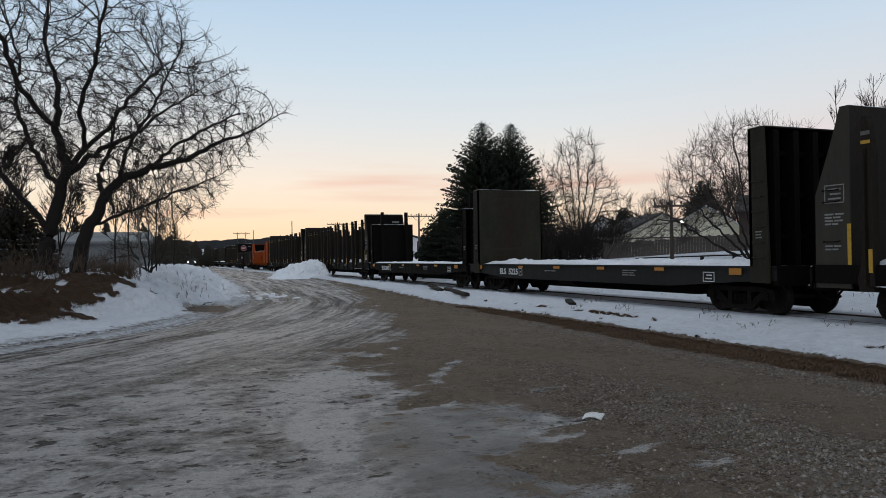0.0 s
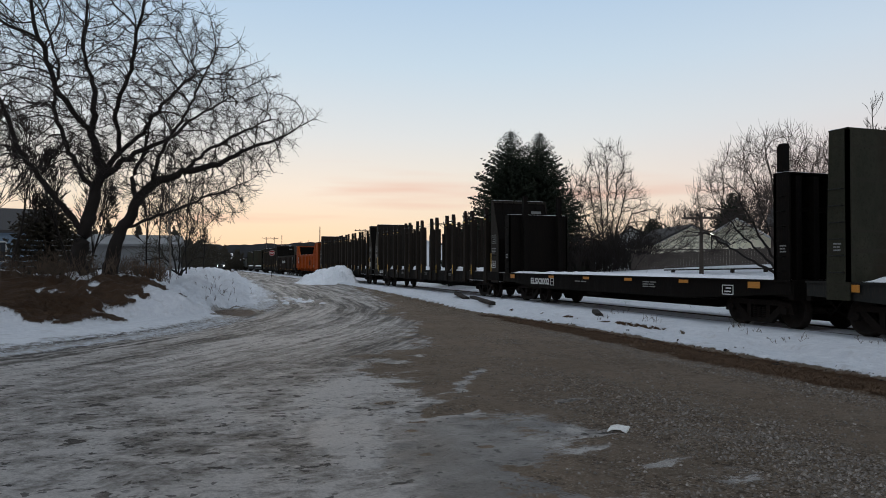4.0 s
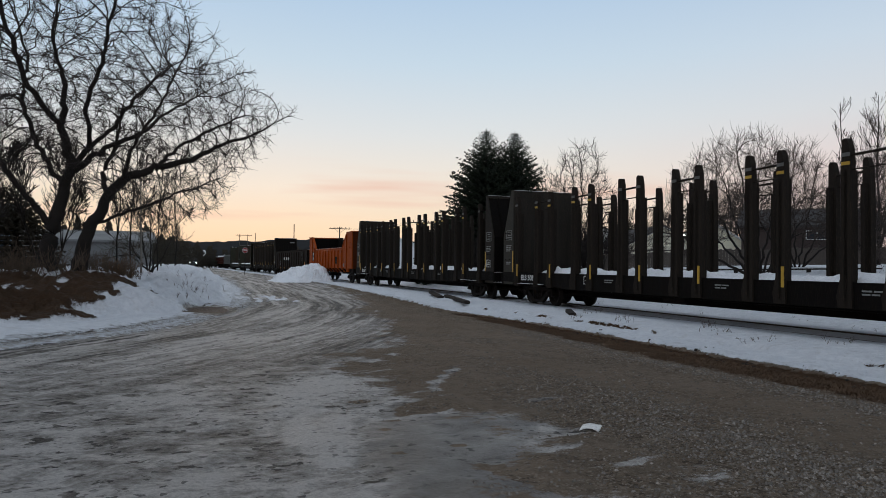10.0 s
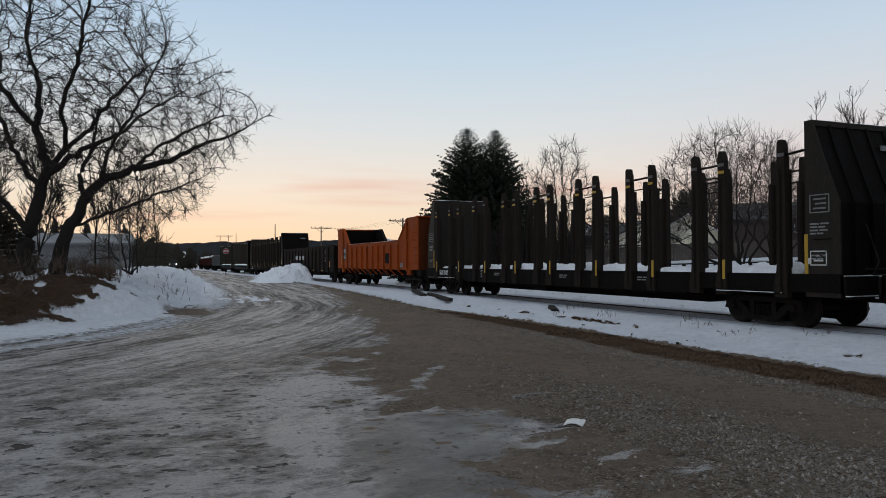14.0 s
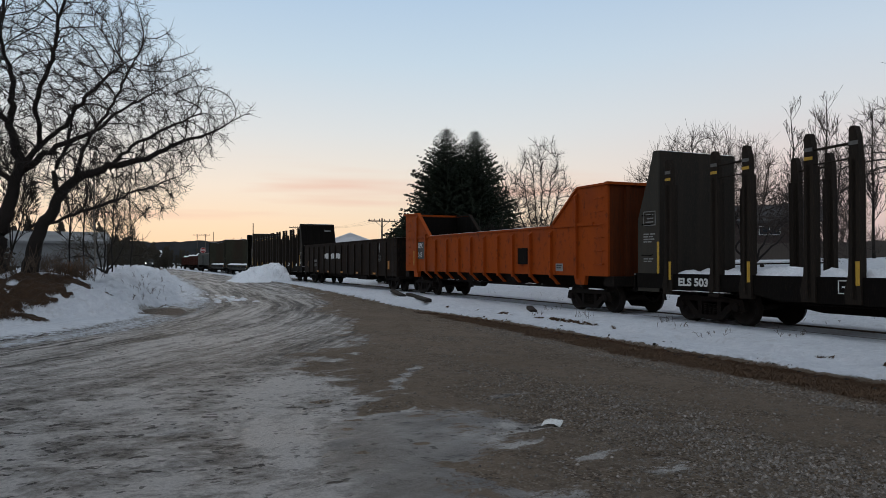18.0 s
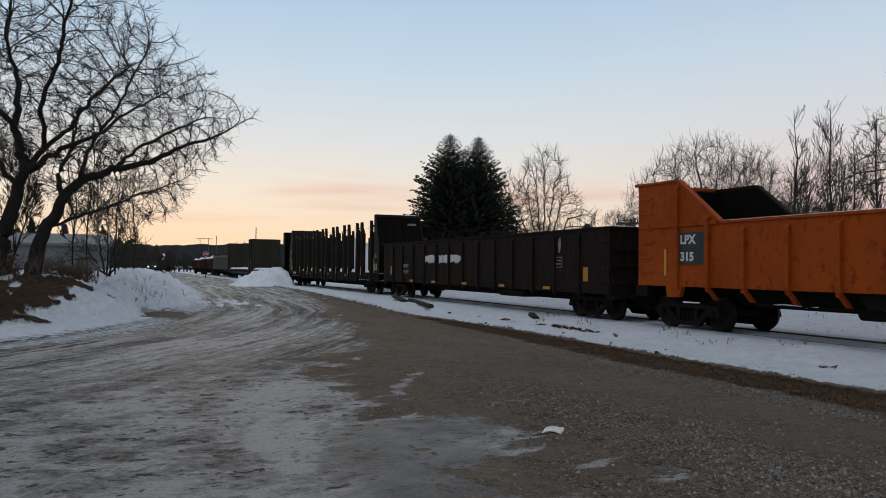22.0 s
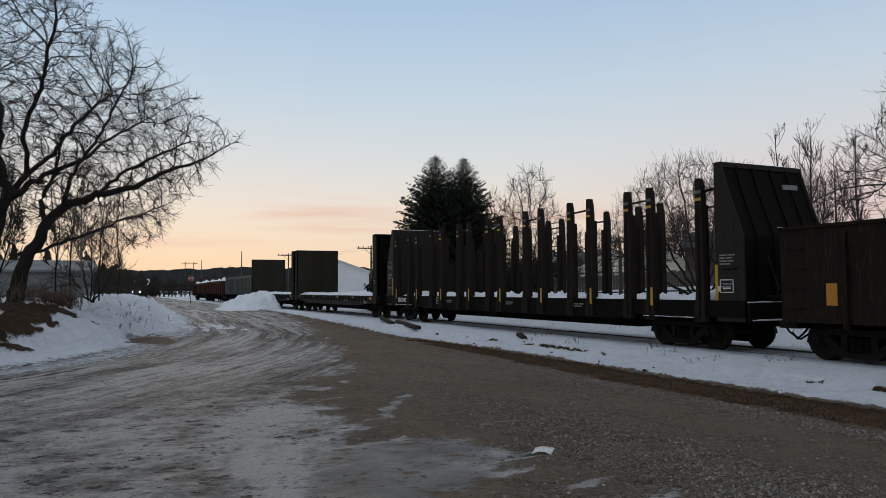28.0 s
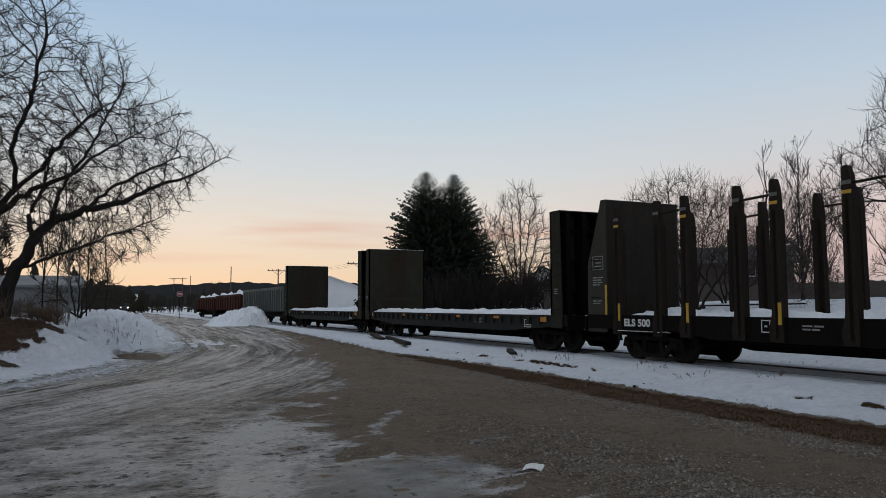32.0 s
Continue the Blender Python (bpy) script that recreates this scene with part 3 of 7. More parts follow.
def lay(x, y):
    """Height and cover (snow, ice, grass) of the ground."""
    d, along = lane_coords(x, y)
    xr = right_edge(y)
    n1, n2, n3, n4 = wobble(x, y, 0.9, 1), wobble(x, y, 2.6, 2), wobble(x, y, 7.0, 3), wobble(x, y, 15.0, 9)
    w = -d + 0.35 * n1 + 0.12 * n2
    ragged = 0.3 * n2 + 0.2 * n3
    wr = w - 2.6 * step(24.2, 21.5, y)
    bank = (0.55 * step(0.05, 0.9, wr) + 0.45 * step(0.3, 2.6, wr)) * step(400, 90, y)
    h = bank * (0.84 + 0.2 * n1 + 0.2 * n2 + 0.13 * n3 + 0.055 * n4 * step(45, 30, y)) * (0.45 + 0.55 * step(19, 26, y)) + 0.1 * step(-0.3, 1.2, w) * (0.5 + 0.4 * n2 + 0.3 * n3)
    h = h + 0.08 * np.exp(-((d + 0.1) / 0.5) ** 2) * step(8, 14, y)
    # ledges of dead grass on the bank, each with a broken front
    ledge1 = spot(x, y, -3.9, 21.9, 2.1, 0.95, 0.0, ragged, 0.12)
    ledge2 = spot(x, y, -4.3, 25.2, 3.6, 2.2, -0.22, ragged, 0.1)
    tree_foot = spot(x, y, -3.4, 28.2, 3.2, 2.2, 0.0, ragged, 0.3)
    h = h + 0.22 * ledge1 * (1 + 0.4 * n2) + 0.24 * ledge2 - 0.1 * np.exp(-((y - 23.3 - 0.2 * n2) / 0.4) ** 2) * step(-0.6, -1.6, x)
    pool = np.exp(-(((x - 1.5) / 0.75) ** 2 + ((y - 25.7) / 1.9) ** 2))
    h = h * (1 - 0.97 * step(0.05, 0.45, pool + 0.06 * n3))
    far_left = step(6, 30, -d)
    h = h + 0.3 * far_left
    # lot: slight ruts
    lot = step(-0.2, 0.5, d) * step(0.3, -0.4, x - xr)
    h = h + lot * (0.03 * wobble(d * 2.4, along * 0.14, 1.0, 4) * step(6, 14, y) + 0.016 * n2 + 0.011 * n3 + 0.007 * wobble(x, y, 19.0, 5))
    # snow between the lot and the track: a low crusty shelf, then the smooth bed one small step higher
    lap = np.interp(y, *LAP)
    s = x - xr - lap + 0.16 * n1 + 0.18 * n2 + 0.12 * n3
    strip = step(0.0, 0.3, s) * step(13.4, 12.2, x + 0.2 * n1)
    brim = 0.3 + 0.7 * np.exp(-np.maximum(s - 0.4, 0) / 0.6)
    s2 = x - xr - lap - 1.25 + 0.3 * n1 + 0.2 * n2 + 0.08 * n3
    shelf = step(30, 22, y)
    h = h + strip * (0.09 + 0.08 * (step(-0.02, 0.16, s2) * shelf + 1 - shelf) + 0.06 * n1 + brim * (0.07 * n2 + 0.045 * n3 * step(30, 18, y) + 0.02 * n4 * step(16, 10, y)))
    # track bed, ditch beyond it, and the rise towards the houses
    bed = step(12.6, 13.2, x) * step(17.2, 16.4, x)
    h = h + bed * (np.interp(x, [13.0, 14.02, 14.14, 14.25, 15.4, 15.52, 15.68, 15.8], [0.05, 0.056, 0.054, 0.03, 0.03, 0.0, 0.05, 0.045]) + (0.01 * n2 + 0.005 * n3) * step(0.12, 0.4, np.minimum(abs(x - 14.1), abs(x - 15.6))))
    h = h - 0.12 * step(16.6, 17.6, x) * step(20, 18.2, x)
    h = h + np.interp(x, [18.0, 19.5, 21.5, 25.0, 29.0, 34.0, 45.0], [0.0, 0.2, 0.5, 0.95, 1.3, 1.65, 1.95]) * (1.0 + 0.05 * n1) * step(140, 90, y)
    h = h + 0.0016 * np.maximum(np.hypot(x, y) - 260, 0)
    # cover
    snow = np.maximum.reduce([step(-0.4, 0.05, w), strip * step(0.0, 0.25, s), step(12.6, 13.0, x)])
    crust = step(0.25, 0.6, n3 + 0.5 * n2)
    brush = np.maximum.reduce([ledge1, ledge2 * (1 - 0.8 * crust * step(24.4, 25.6, y)), tree_foot * (1 - 0.8 * crust)])
    snow = snow * (1 - 0.97 * brush)
    snow = snow * (1 - 0.08 * step(13.95, 14.1, x) * step(15.6, 15.4, x) * step(-0.2, 0.5, n3))
    verge = step(-0.15, 0.35, x - xr + 0.2 * n2 + 0.15 * n3) * step(0.2, -0.02, s) * step(25, 20, y)
    seep = np.exp(-((s2 - 0.03) / 0.09) ** 2) * step(-0.1, 0.5, wobble(s2 * 3.0, y * 1.6, 1.0, 31) + 0.4 * n4) * strip * shelf
    verge = np.maximum(verge, seep)
    snow = snow * (1 - 0.95 * verge)
    puddle = pool
    snow = snow * (1 - step(0.2, 0.45, puddle))
    xb = np.interp(y, [0, 3, 4.5, 6, 7, 8, 9.5, 11, 13, 15, 19, 26, 35, 60], [2.3, 2.4, 2.5, 3.2, 3.35, 2.6, 2.5, 2.5, 3.3, 4.4, 5.7, 6.6, 8.8, 12.0])
    ice = step(1.5, -1.2, x - xb + 0.45 * n1 + 0.45 * n2 + 0.25 * n3 + 0.1 * n4) * 0.95
    shoulder = step(2.6, 0.1, d + 0.7 * wobble(d * 3.0, along * 0.25, 1.0, 8)) * (1 - step(0.12, 0.4, puddle)) * step(8, 14, y) * step(-0.5, 0.1, d)
    snow = np.maximum(snow, 0.62 * shoulder)
    # a pale tongue of ice, patches left on the gravel, a bare gravel lobe and a wedge of it in the ice
    tongue = np.exp(-(((x - 0.62 * y + 2.3 + 0.14 * n3 + 0.1 * n2) / 0.17) ** 2)) * step(8.2, 8.9, y) * step(11.2, 10.4, y)
    for cx, cy, rx, ry, k in ((3.45, 6.55, 0.3, 0.22, 0.8), (3.3, 5.75, 0.5, 0.12, 0.6), (3.9, 4.7, 0.5, 0.25, 0.5), (4.2, 6.9, 0.3, 0.2, 0.35), (4.4, 7.9, 0.35, 0.14, 0.5), (3.75, 5.1, 0.4, 0.12, 0.6)):
        ice = np.maximum(ice, k * spot(x, y, cx, cy, rx, ry, 0.15, ragged, 0.5))
    ice = np.maximum(ice, 0.8 * tongue)
    ice = ice * (1 - 0.95 * spot(x, y, 2.95, 7.95, 0.6, 0.24, 0.66, ragged, 0.2)) * (1 - 0.9 * spot(x, y, 2.62, 5.05, 0.42, 0.12, -1.1, ragged, 0.35))
    for cx, cy, r in ((2.16, 8.31, 0.14), (2.22, 7.24, 0.12), (2.05, 6.84, 0.13), (1.93, 5.99, 0.09), (2.5, 6.1, 0.1)):
        ice = ice * (1 - 0.75 * spot(x, y, cx, cy, r, r * 0.7, 0.0, ragged, 0.5))
    ice = np.clip(ice, 0, 1)
    ice = np.maximum(ice, step(0.2, 0.6, puddle) * 0.2)
    rim = np.exp(-((w - 0.12) / 0.14) ** 2) * step(-0.1, 0.4, n2 + 0.5 * n3) * step(0.02, 0.15, pool)
    snow = snow * (1 - 0.8 * rim)
    grass = np.clip(np.maximum.reduce([brush, verge, step(0.3, 0.6, puddle) * 0.85, 0.9 * rim]), 0, 1)
    return h, snow, ice, grass, d, along


def tone_of(x, y, d, along):
    """Where the ice is paler or dirtier than usual, -0.4 to 0.4."""
    n1, n2, n3 = wobble(x, y, 1.1, 11), wobble(x, y, 3.1, 12), wobble(x, y, 8.0, 13)
    t = 0.07 * n1 + 0.08 * n2 + 0.05 * n3
    rg = 0.25 * n2 + 0.15 * n3
    t = t + 0.36 * spot(x, y, 1.42, 6.95, 0.34, 1.05, -0.12, rg, 0.08) + 0.2 * spot(x, y, 1.85, 9.4, 0.4, 0.8, -0.3, rg, 0.4)
    t = t + 0.12 * spot(x, y, 0.3, 9.6, 1.1, 0.6, 0.6, rg, 0.5) - 0.2 * spot(x, y, 0.8, 6.5, 0.3, 0.35, 0.0, rg, 0.5) - 0.14 * spot(x, y, 0.1, 7.3, 0.7, 0.4, 0.0, rg, 0.6)
    t = t + 0.25 * spot(x, y, 4.0, 36.0, 1.2, 3.0, 0.0, rg, 0.3) - 0.2 * spot(x, y, -1.1, 13.1, 1.1, 0.28, 0.95, rg, 0.4) - 0.2 * spot(x, y, 0.9, 17.0, 2.2, 0.3, 0.75, rg, 0.4)
    ruts = wobble(d * 2.0, along * 0.12, 1.0, 14)
    return np.clip(t + 0.24 * ruts * step(7, 12, y) * (0.4 + 0.6 * step(40, 20, y)) + 0.08 * step(9, 6, y) * step(1, -1, x), -0.45, 0.45)


def surface_of(x, y):
    """How slick the ice is, and how stony the gravel."""
    n1, n2, n3 = wobble(x, y, 1.0, 21), wobble(x, y, 3.0, 22), wobble(x, y, 7.0, 23)
    rg = 0.25 * n2 + 0.15 * n3
    slick = np.maximum(spot(x, y, 2.3, 5.7, 0.75, 1.75, -0.12, rg, 0.3), spot(x, y, 2.95, 6.7, 0.65, 0.5, 0.2, rg, 0.3))
    slick = np.maximum(slick * (1 - spot(x, y, 1.42, 6.95, 0.34, 1.05, -0.12, rg, 0.1)), 0.45 * spot(x, y, 1.42, 6.95, 0.34, 1.05, -0.12, rg, 0.1))
    stony = 0.85 * np.exp(-((x - 5.0 + 0.2 * n1) / 0.75) ** 2) * step(11, 6, y) + np.exp(-((x - right_edge(y) + 0.35 + 0.1 * n1) / 0.3) ** 2)
    stony = stony + 0.45 * step(2.5, 4.6, x) * step(4.6, 3.6, x) * step(8, 5, y) + 0.3 * np.maximum(0, wobble(x * 1.4, y * 0.18, 1.0, 24)) + 0.25 * n2
    return slick, np.clip(stony, 0, 1)


def graded(stops):
    """Grid lines: (from, to, spacing) in turn."""
    out = []
    for a, b, s in stops:
        out += list(np.arange(a, b, s))
    return np.array(out + [stops[-1][1]])


def build_ground():
    xs = graded([(-1600, -200, 200), (-200, -40, 20), (-40, -10, 2.5), (-10, -4, 0.4), (-4, 13.4, 0.085), (13.4, 13.96, 0.14), (13.96, 14.3, 0.057), (14.3, 15.36, 0.2), (15.36, 15.84, 0.06), (15.84, 18, 0.24), (18, 45, 1.1), (45, 220, 18), (220, 1800, 200)])
    ys = graded([(-900, -60, 120), (-60, 0, 6), (0, 3.5, 0.35), (3.5, 10, 0.06), (10, 20, 0.1), (20, 32, 0.1), (32, 42, 0.2), (42, 70, 0.5), (70, 200, 3), (200, 600, 25), (600, 2400, 200)])
    X, Y = np.meshgrid(xs, ys)
    h, snow, ice, grass, d, along = lay(X.ravel(), Y.ravel())
    rut = step(9.0, 15.0, Y.ravel() + 1.5 * wobble(X.ravel(), Y.ravel(), 0.8, 6)) * step(-1.5, 0.5, d)
    nx, ny = len(xs), len(ys)
    co = np.stack([X.ravel(), Y.ravel(), h], 1)
    i = (np.arange(ny - 1)[:, None] * nx + np.arange(nx - 1)[None, :]).ravel()
    quads = np.stack([i, i + 1, i + nx + 1, i + nx], 1)
    me = bpy.data.meshes.new("ground")
    me.vertices.add(len(co))
    me.vertices.foreach_set("co", co.ravel())
    me.loops.add(quads.size)
    me.loops.foreach_set("vertex_index", quads.ravel().astype(np.int32))
    me.polygons.add(len(quads))
    me.polygons.foreach_set("loop_start", np.arange(0, quads.size, 4, dtype=np.int32))
    me.polygons.foreach_set("use_smooth", np.ones(len(quads), bool))
    me.update()
    at = me.color_attributes.new("cover", "FLOAT_COLOR", "POINT")
    at.data.foreach_set("color", np.stack([snow, ice, grass, rut], 1).ravel().astype(np.float32))
    gx, gy = X.ravel(), Y.ravel()
    tn = me.attributes.new("tone", "FLOAT", "POINT")
    tn.data.foreach_set("value", tone_of(gx, gy, d, along).astype(np.float32))
    slick, stony = surface_of(gx, gy)
    for key, value in (("slick", slick), ("stony", stony)):
        me.attributes.new(key, "FLOAT", "POINT").data.foreach_set("value", value.astype(np.float32))
    uv = me.uv_layers.new(name="lane")
    uv.data.foreach_set("uv", np.stack([d, along], 1)[quads.ravel()].ravel().astype(np.float32))
    me.materials.append(GROUND)
    return tagged(new("ground", me), "gravel lot with grey ice, snow banks and dead grass", "ground", kind="structure")


def ground_z(x, y):
    return float(lay(np.array([float(x)]), np.array([float(y)]))[0][0])


build_ground()

# ---- the train: local x across (near side negative), y away along the track from the front load face, z from the rail's top ----
RAIL_Z = 0.06
WHEEL_R = 0.44
AXLES = []        # wheelsets, turned in motions()


def wheelset_shape():
    s = Shape()
    s.lathe([(-0.95, 0.06), (-0.8, 0.085), (0.8, 0.085), (0.95, 0.06)], 8, (0, 0, 0))
    for k in (-1, 1):
        prof = [(0.69, 0.475), (0.72, 0.47), (0.735, WHEEL_R), (0.82, WHEEL_R - 0.008), (0.825, 0.38), (0.775, 0.34), (0.765, 0.2), (0.82, 0.15), (0.84, 0.1)]
        s.lathe([(k * a, r) for a, r in prof], 24, (0, 0, 0))
    return s


def sideframe_shape(k):
    """The cast side of a truck, outside its wheels."""
    s = Shape()
    x0, x1 = sorted((k * 0.92, k * 1.06))
    s.prism([(-1.2, 0.36), (-1.12, 0.62), (-0.62, 0.68), (0.62, 0.68), (1.12, 0.62), (1.2, 0.36), (0.98, 0.34), (0.72, 0.55), (-0.72, 0.55), (-0.98, 0.34)], "x", x0, x1)
    s.prism([(-0.9, 0.5), (-0.72, 0.56), (-0.3, 0.22), (0.3, 0.22), (0.72, 0.56), (0.9, 0.5), (0.42, 0.1), (-0.42, 0.1)], "x", x0 + 0.01, x1 - 0.01)
    for y in (-0.33, 0.33):
        s.box(x0 + 0.02, x1 - 0.02, y - 0.07, y + 0.07, 0.2, 0.57)
    for y in (-0.93, 0.93):
        s.lathe([(k * 1.02, 0.11), (k * 1.12, 0.1), (k * 1.13, 0.05)], 10, (0, y, WHEEL_R))
    return s


def spring_shape(k):
    s = Shape()
    for y in (-0.16, 0.0, 0.16):
        for i in range(5):
            s.lathe([(0, 0.07), (0.03, 0.07)], 8, (k * 0.98, y, 0.24 + i * 0.055), "z")
    s.box(*sorted((k * 0.9, k * 0.95)), -0.27, 0.27, 0.2, 0.55)
    return s


def truck(parent, y):
    t = part("truck", Shape().box(-0.95, 0.95, -0.17, 0.17, 0.42, 0.66, 0.05).box(-0.3, 0.3, -0.25, 0.25, 0.62, 0.8), IRON, parent, "dirty cast iron truck")
    t.location = (0, y, 0)
    for k in (-1, 1):
        part("sideframe", SIDEFRAME[k], IRON, t)
        part("truck_spring", SPRINGS[k], IRON, t)
    for a in (-0.93, 0.93):
        w = part("wheelset", WHEELS, TREAD, t, "worn steel wheelset")
        w.location = (0, a, WHEEL_R)
        AXLES.append(w)
    return t


WHEELS = wheelset_shape().mesh("wheelset", True)
WHEELS.polygons.foreach_set("use_smooth", [len(p.vertices) == 4 for p in WHEELS.polygons])
SIDEFRAME = {k: sideframe_shape(k).mesh("sideframe") for k in (-1, 1)}
SPRINGS = {k: spring_shape(k).mesh("truck_spring") for k in (-1, 1)}


def coupler(parent, y, way):
    """Draft gear and knuckle at a car's end; way is -1 at the front, 1 at the back."""
    s = Shape()
    s.box(-0.16, 0.16, *sorted((y - way * 0.4, y + way * 0.1)), 0.68, 1.0)
    s.box(-0.08, 0.08, *sorted((y, y + way * 0.5)), 0.76, 0.92)
    s.prism([(-0.15, y + way * 0.42), (0.14, y + way * 0.42), (0.17, y + way * 0.7), (0.04, y + way * 0.74), (-0.02, y + way * 0.58), (-0.15, y + way * 0.62)], "z", 0.7, 0.98)
    part("coupler", s, IRON, parent)
    h = Shape()
    h.tube([(-0.35, y, 0.72), (-0.36, y + way * 0.2, 0.5), (-0.3, y + way * 0.42, 0.36), (-0.22, y + way * 0.62, 0.5)], [0.025] * 4, 6)
    part("air_hose", h, BLACK, parent)


def brake_gear(parent, y0, y1, z=0.62):
    s = Shape()
    s.lathe([(-0.5, 0.16), (0.5, 0.16)], 12, (-0.75, (y0 + y1) / 2 + 1.5, z), "y")
    part("air_tank", s, IRON, parent)
    r = Shape()
    r.rod((-0.55, y0, z - 0.02), (-0.55, y1, z - 0.02), 0.025)
    r.rod((-1.1, y0 + 0.5, z + 0.06), (-1.1, y1 - 0.5, z + 0.06), 0.02)
    pipe = part("brake_pipe", r, IRON, parent)
    for a, b in ((0.08, 0.2), (0.55, 0.63), (0.78, 0.9)):
        f = Shape().tube([(-1.1, y0 + (y1 - y0) * (a + (b - a) * t / 4), z + 0.075 - 0.02 * math.sin(t * 1.7)) for t in range(5)], [0.016] * 5, 5)
        part("pipe_frost", f, SNOW, pipe)


def deck_snow(rng, x0, x1, y0, y1, z, thick, gaps=0.0, step_y=0.35):
    """A lumpy layer of old snow on a deck."""
    s = Shape()
    nx = 11
    ny = max(3, int((y1 - y0) / step_y))
    ph = rng.uniform(0, 50)
    top = []
    for j in range(ny + 1):
        for i in range(nx + 1):
            x, y = x0 + (x1 - x0) * i / nx, y0 + (y1 - y0) * j / ny
            e = min(1.0, min(i, nx - i) * 1.2 + 0.25) * min(1.0, min(j, ny - j) * 0.8 + 0.15)
            n = noise.noise(Vector((x * 0.9 + ph, y * 0.6, 0.3))) + 0.6 * noise.noise(Vector((x * 2.4 + ph, y * 2.1, 3.1))) + 1.1 * noise.noise(Vector((x * 4.6 + ph, y * 4.2, 7.1)))
            top.append((x + (0.05 * n if i in (0, nx) else 0), y, z + max(0.012, thick * e * (0.62 + 0.75 * n) - gaps)))
    f = [(j * (nx + 1) + i, j * (nx + 1) + i + 1, (j + 1) * (nx + 1) + i + 1, (j + 1) * (nx + 1) + i) for j in range(ny) for i in range(nx)]
    s.add(top, f)
    low = [(x, y, z - 0.004) for x, y, _ in top]
    n0 = len(s.v)
    s.v.extend(low)
    rim = [j * (nx + 1) for j in range(ny + 1)] + [ny * (nx + 1) + i for i in range(1, nx + 1)] + [j * (nx + 1) + nx for j in range(ny - 1, -1, -1)] + [i for i in range(nx - 1, 0, -1)]
    s.f.extend([(rim[k], rim[(k + 1) % len(rim)], rim[(k + 1) % len(rim)] + n0, rim[k] + n0) for k in range(len(rim))])
    return s


def plate_sign(parent, x, y0, y1, z0, z1, bars=2, material=None):
    """A thin white frame with rows of unreadable small print."""
    material = material or WHITE
    s = Shape()
    t = 0.024
    lo, hi = min(y0, y1), max(y0, y1)
    for a, b, c, d in ((lo, hi, z0, z0 + t), (lo, hi, z1 - t, z1), (lo, lo + t, z0, z1), (hi - t, hi, z0, z1)):
        s.box(x - 0.006, x, a, b, c, d)
    for i in range(bars):
        z = z0 + (z1 - z0) * (i + 1) / (bars + 1)
        s.box(x - 0.005, x, lo + 0.09, hi - 0.09 - 0.05 * (i % 2), z - 0.018, z + 0.018)
    part("stencil_panel", s, material, parent, "white stencilled panel")


def print_bars(parent, x, y, z, rows, width, height=0.035, gap=0.035, material=None):
    s = Shape()
    for i in range(rows):
        w = width * (1.0, 0.82, 0.93, 0.7)[i % 4]
        zz = z - i * (height + gap)
        s.box(x - 0.005, x, y - w, y - w * 0.55, zz, zz + height)
        s.box(x - 0.005, x, y - w * 0.47, y, zz, zz + height)
    part("small_print", s, material or DIMWHITE, parent)


def ladder(parent, x, y0, y1, z0, z1, n, material):
    for i in range(n):
        z = z0 + (z1 - z0) * i / (n - 1)
        part("ladder_rung", Shape().tube([(x, y0, z), (x - 0.08, y0 + 0.02, z), (x - 0.08, y1 - 0.02, z), (x, y1, z)], [0.014] * 4, 5), material, parent)


def stake_shape(x, k, high=True):
    """One upright: wide foot, slight taper, rounded shoulder. x: its outer face; k: -1 near side."""
    s = Shape()
    top = 4.26 if high else 4.2
    poly = [(-0.15, 0.7), (0.2, 0.7), (0.23, 0.95), (0.14, 1.3), (0.125, 1.6), (0.1, 3.9), (0.095, top - 0.06), (0.06, top), (-0.03, top), (-0.09, top - 0.2), (-0.115, 3.8), (-0.14, 1.45)]
    a, b = sorted((x, x - k * 0.16))
    s.prism(poly, "x", a, b)
    s.box(min(x, x - k * 0.3), max(x, x - k * 0.3), -0.045, 0.045, 0.8, 3.6)
    return s


STAKE_Y = (0.6, 2.45, 3.4, 5.2, 6.25, 8.0, 9.0, 10.85, 11.8, 13.45, 14.4, 16.15, 17.2, 18.9, 19.9, 21.55)
STAKES = {k: stake_shape(k * 1.45, k).mesh("stake") for k in (-1, 1)}


def gusset(k, way, y):
    """The side plate of a bulkhead: upright at the load, sloping on the outside."""
    s = Shape()
    a, b = sorted((k * 1.33, k * 1.375))
    s.prism([(y, 0.74), (y, 4.58), (y + way * 0.2, 4.58), (y + way * 0.42, 3.9), (y + way * 0.86, 2.75), (y + way * 0.88, 0.74)], "x", a, b)
    return s


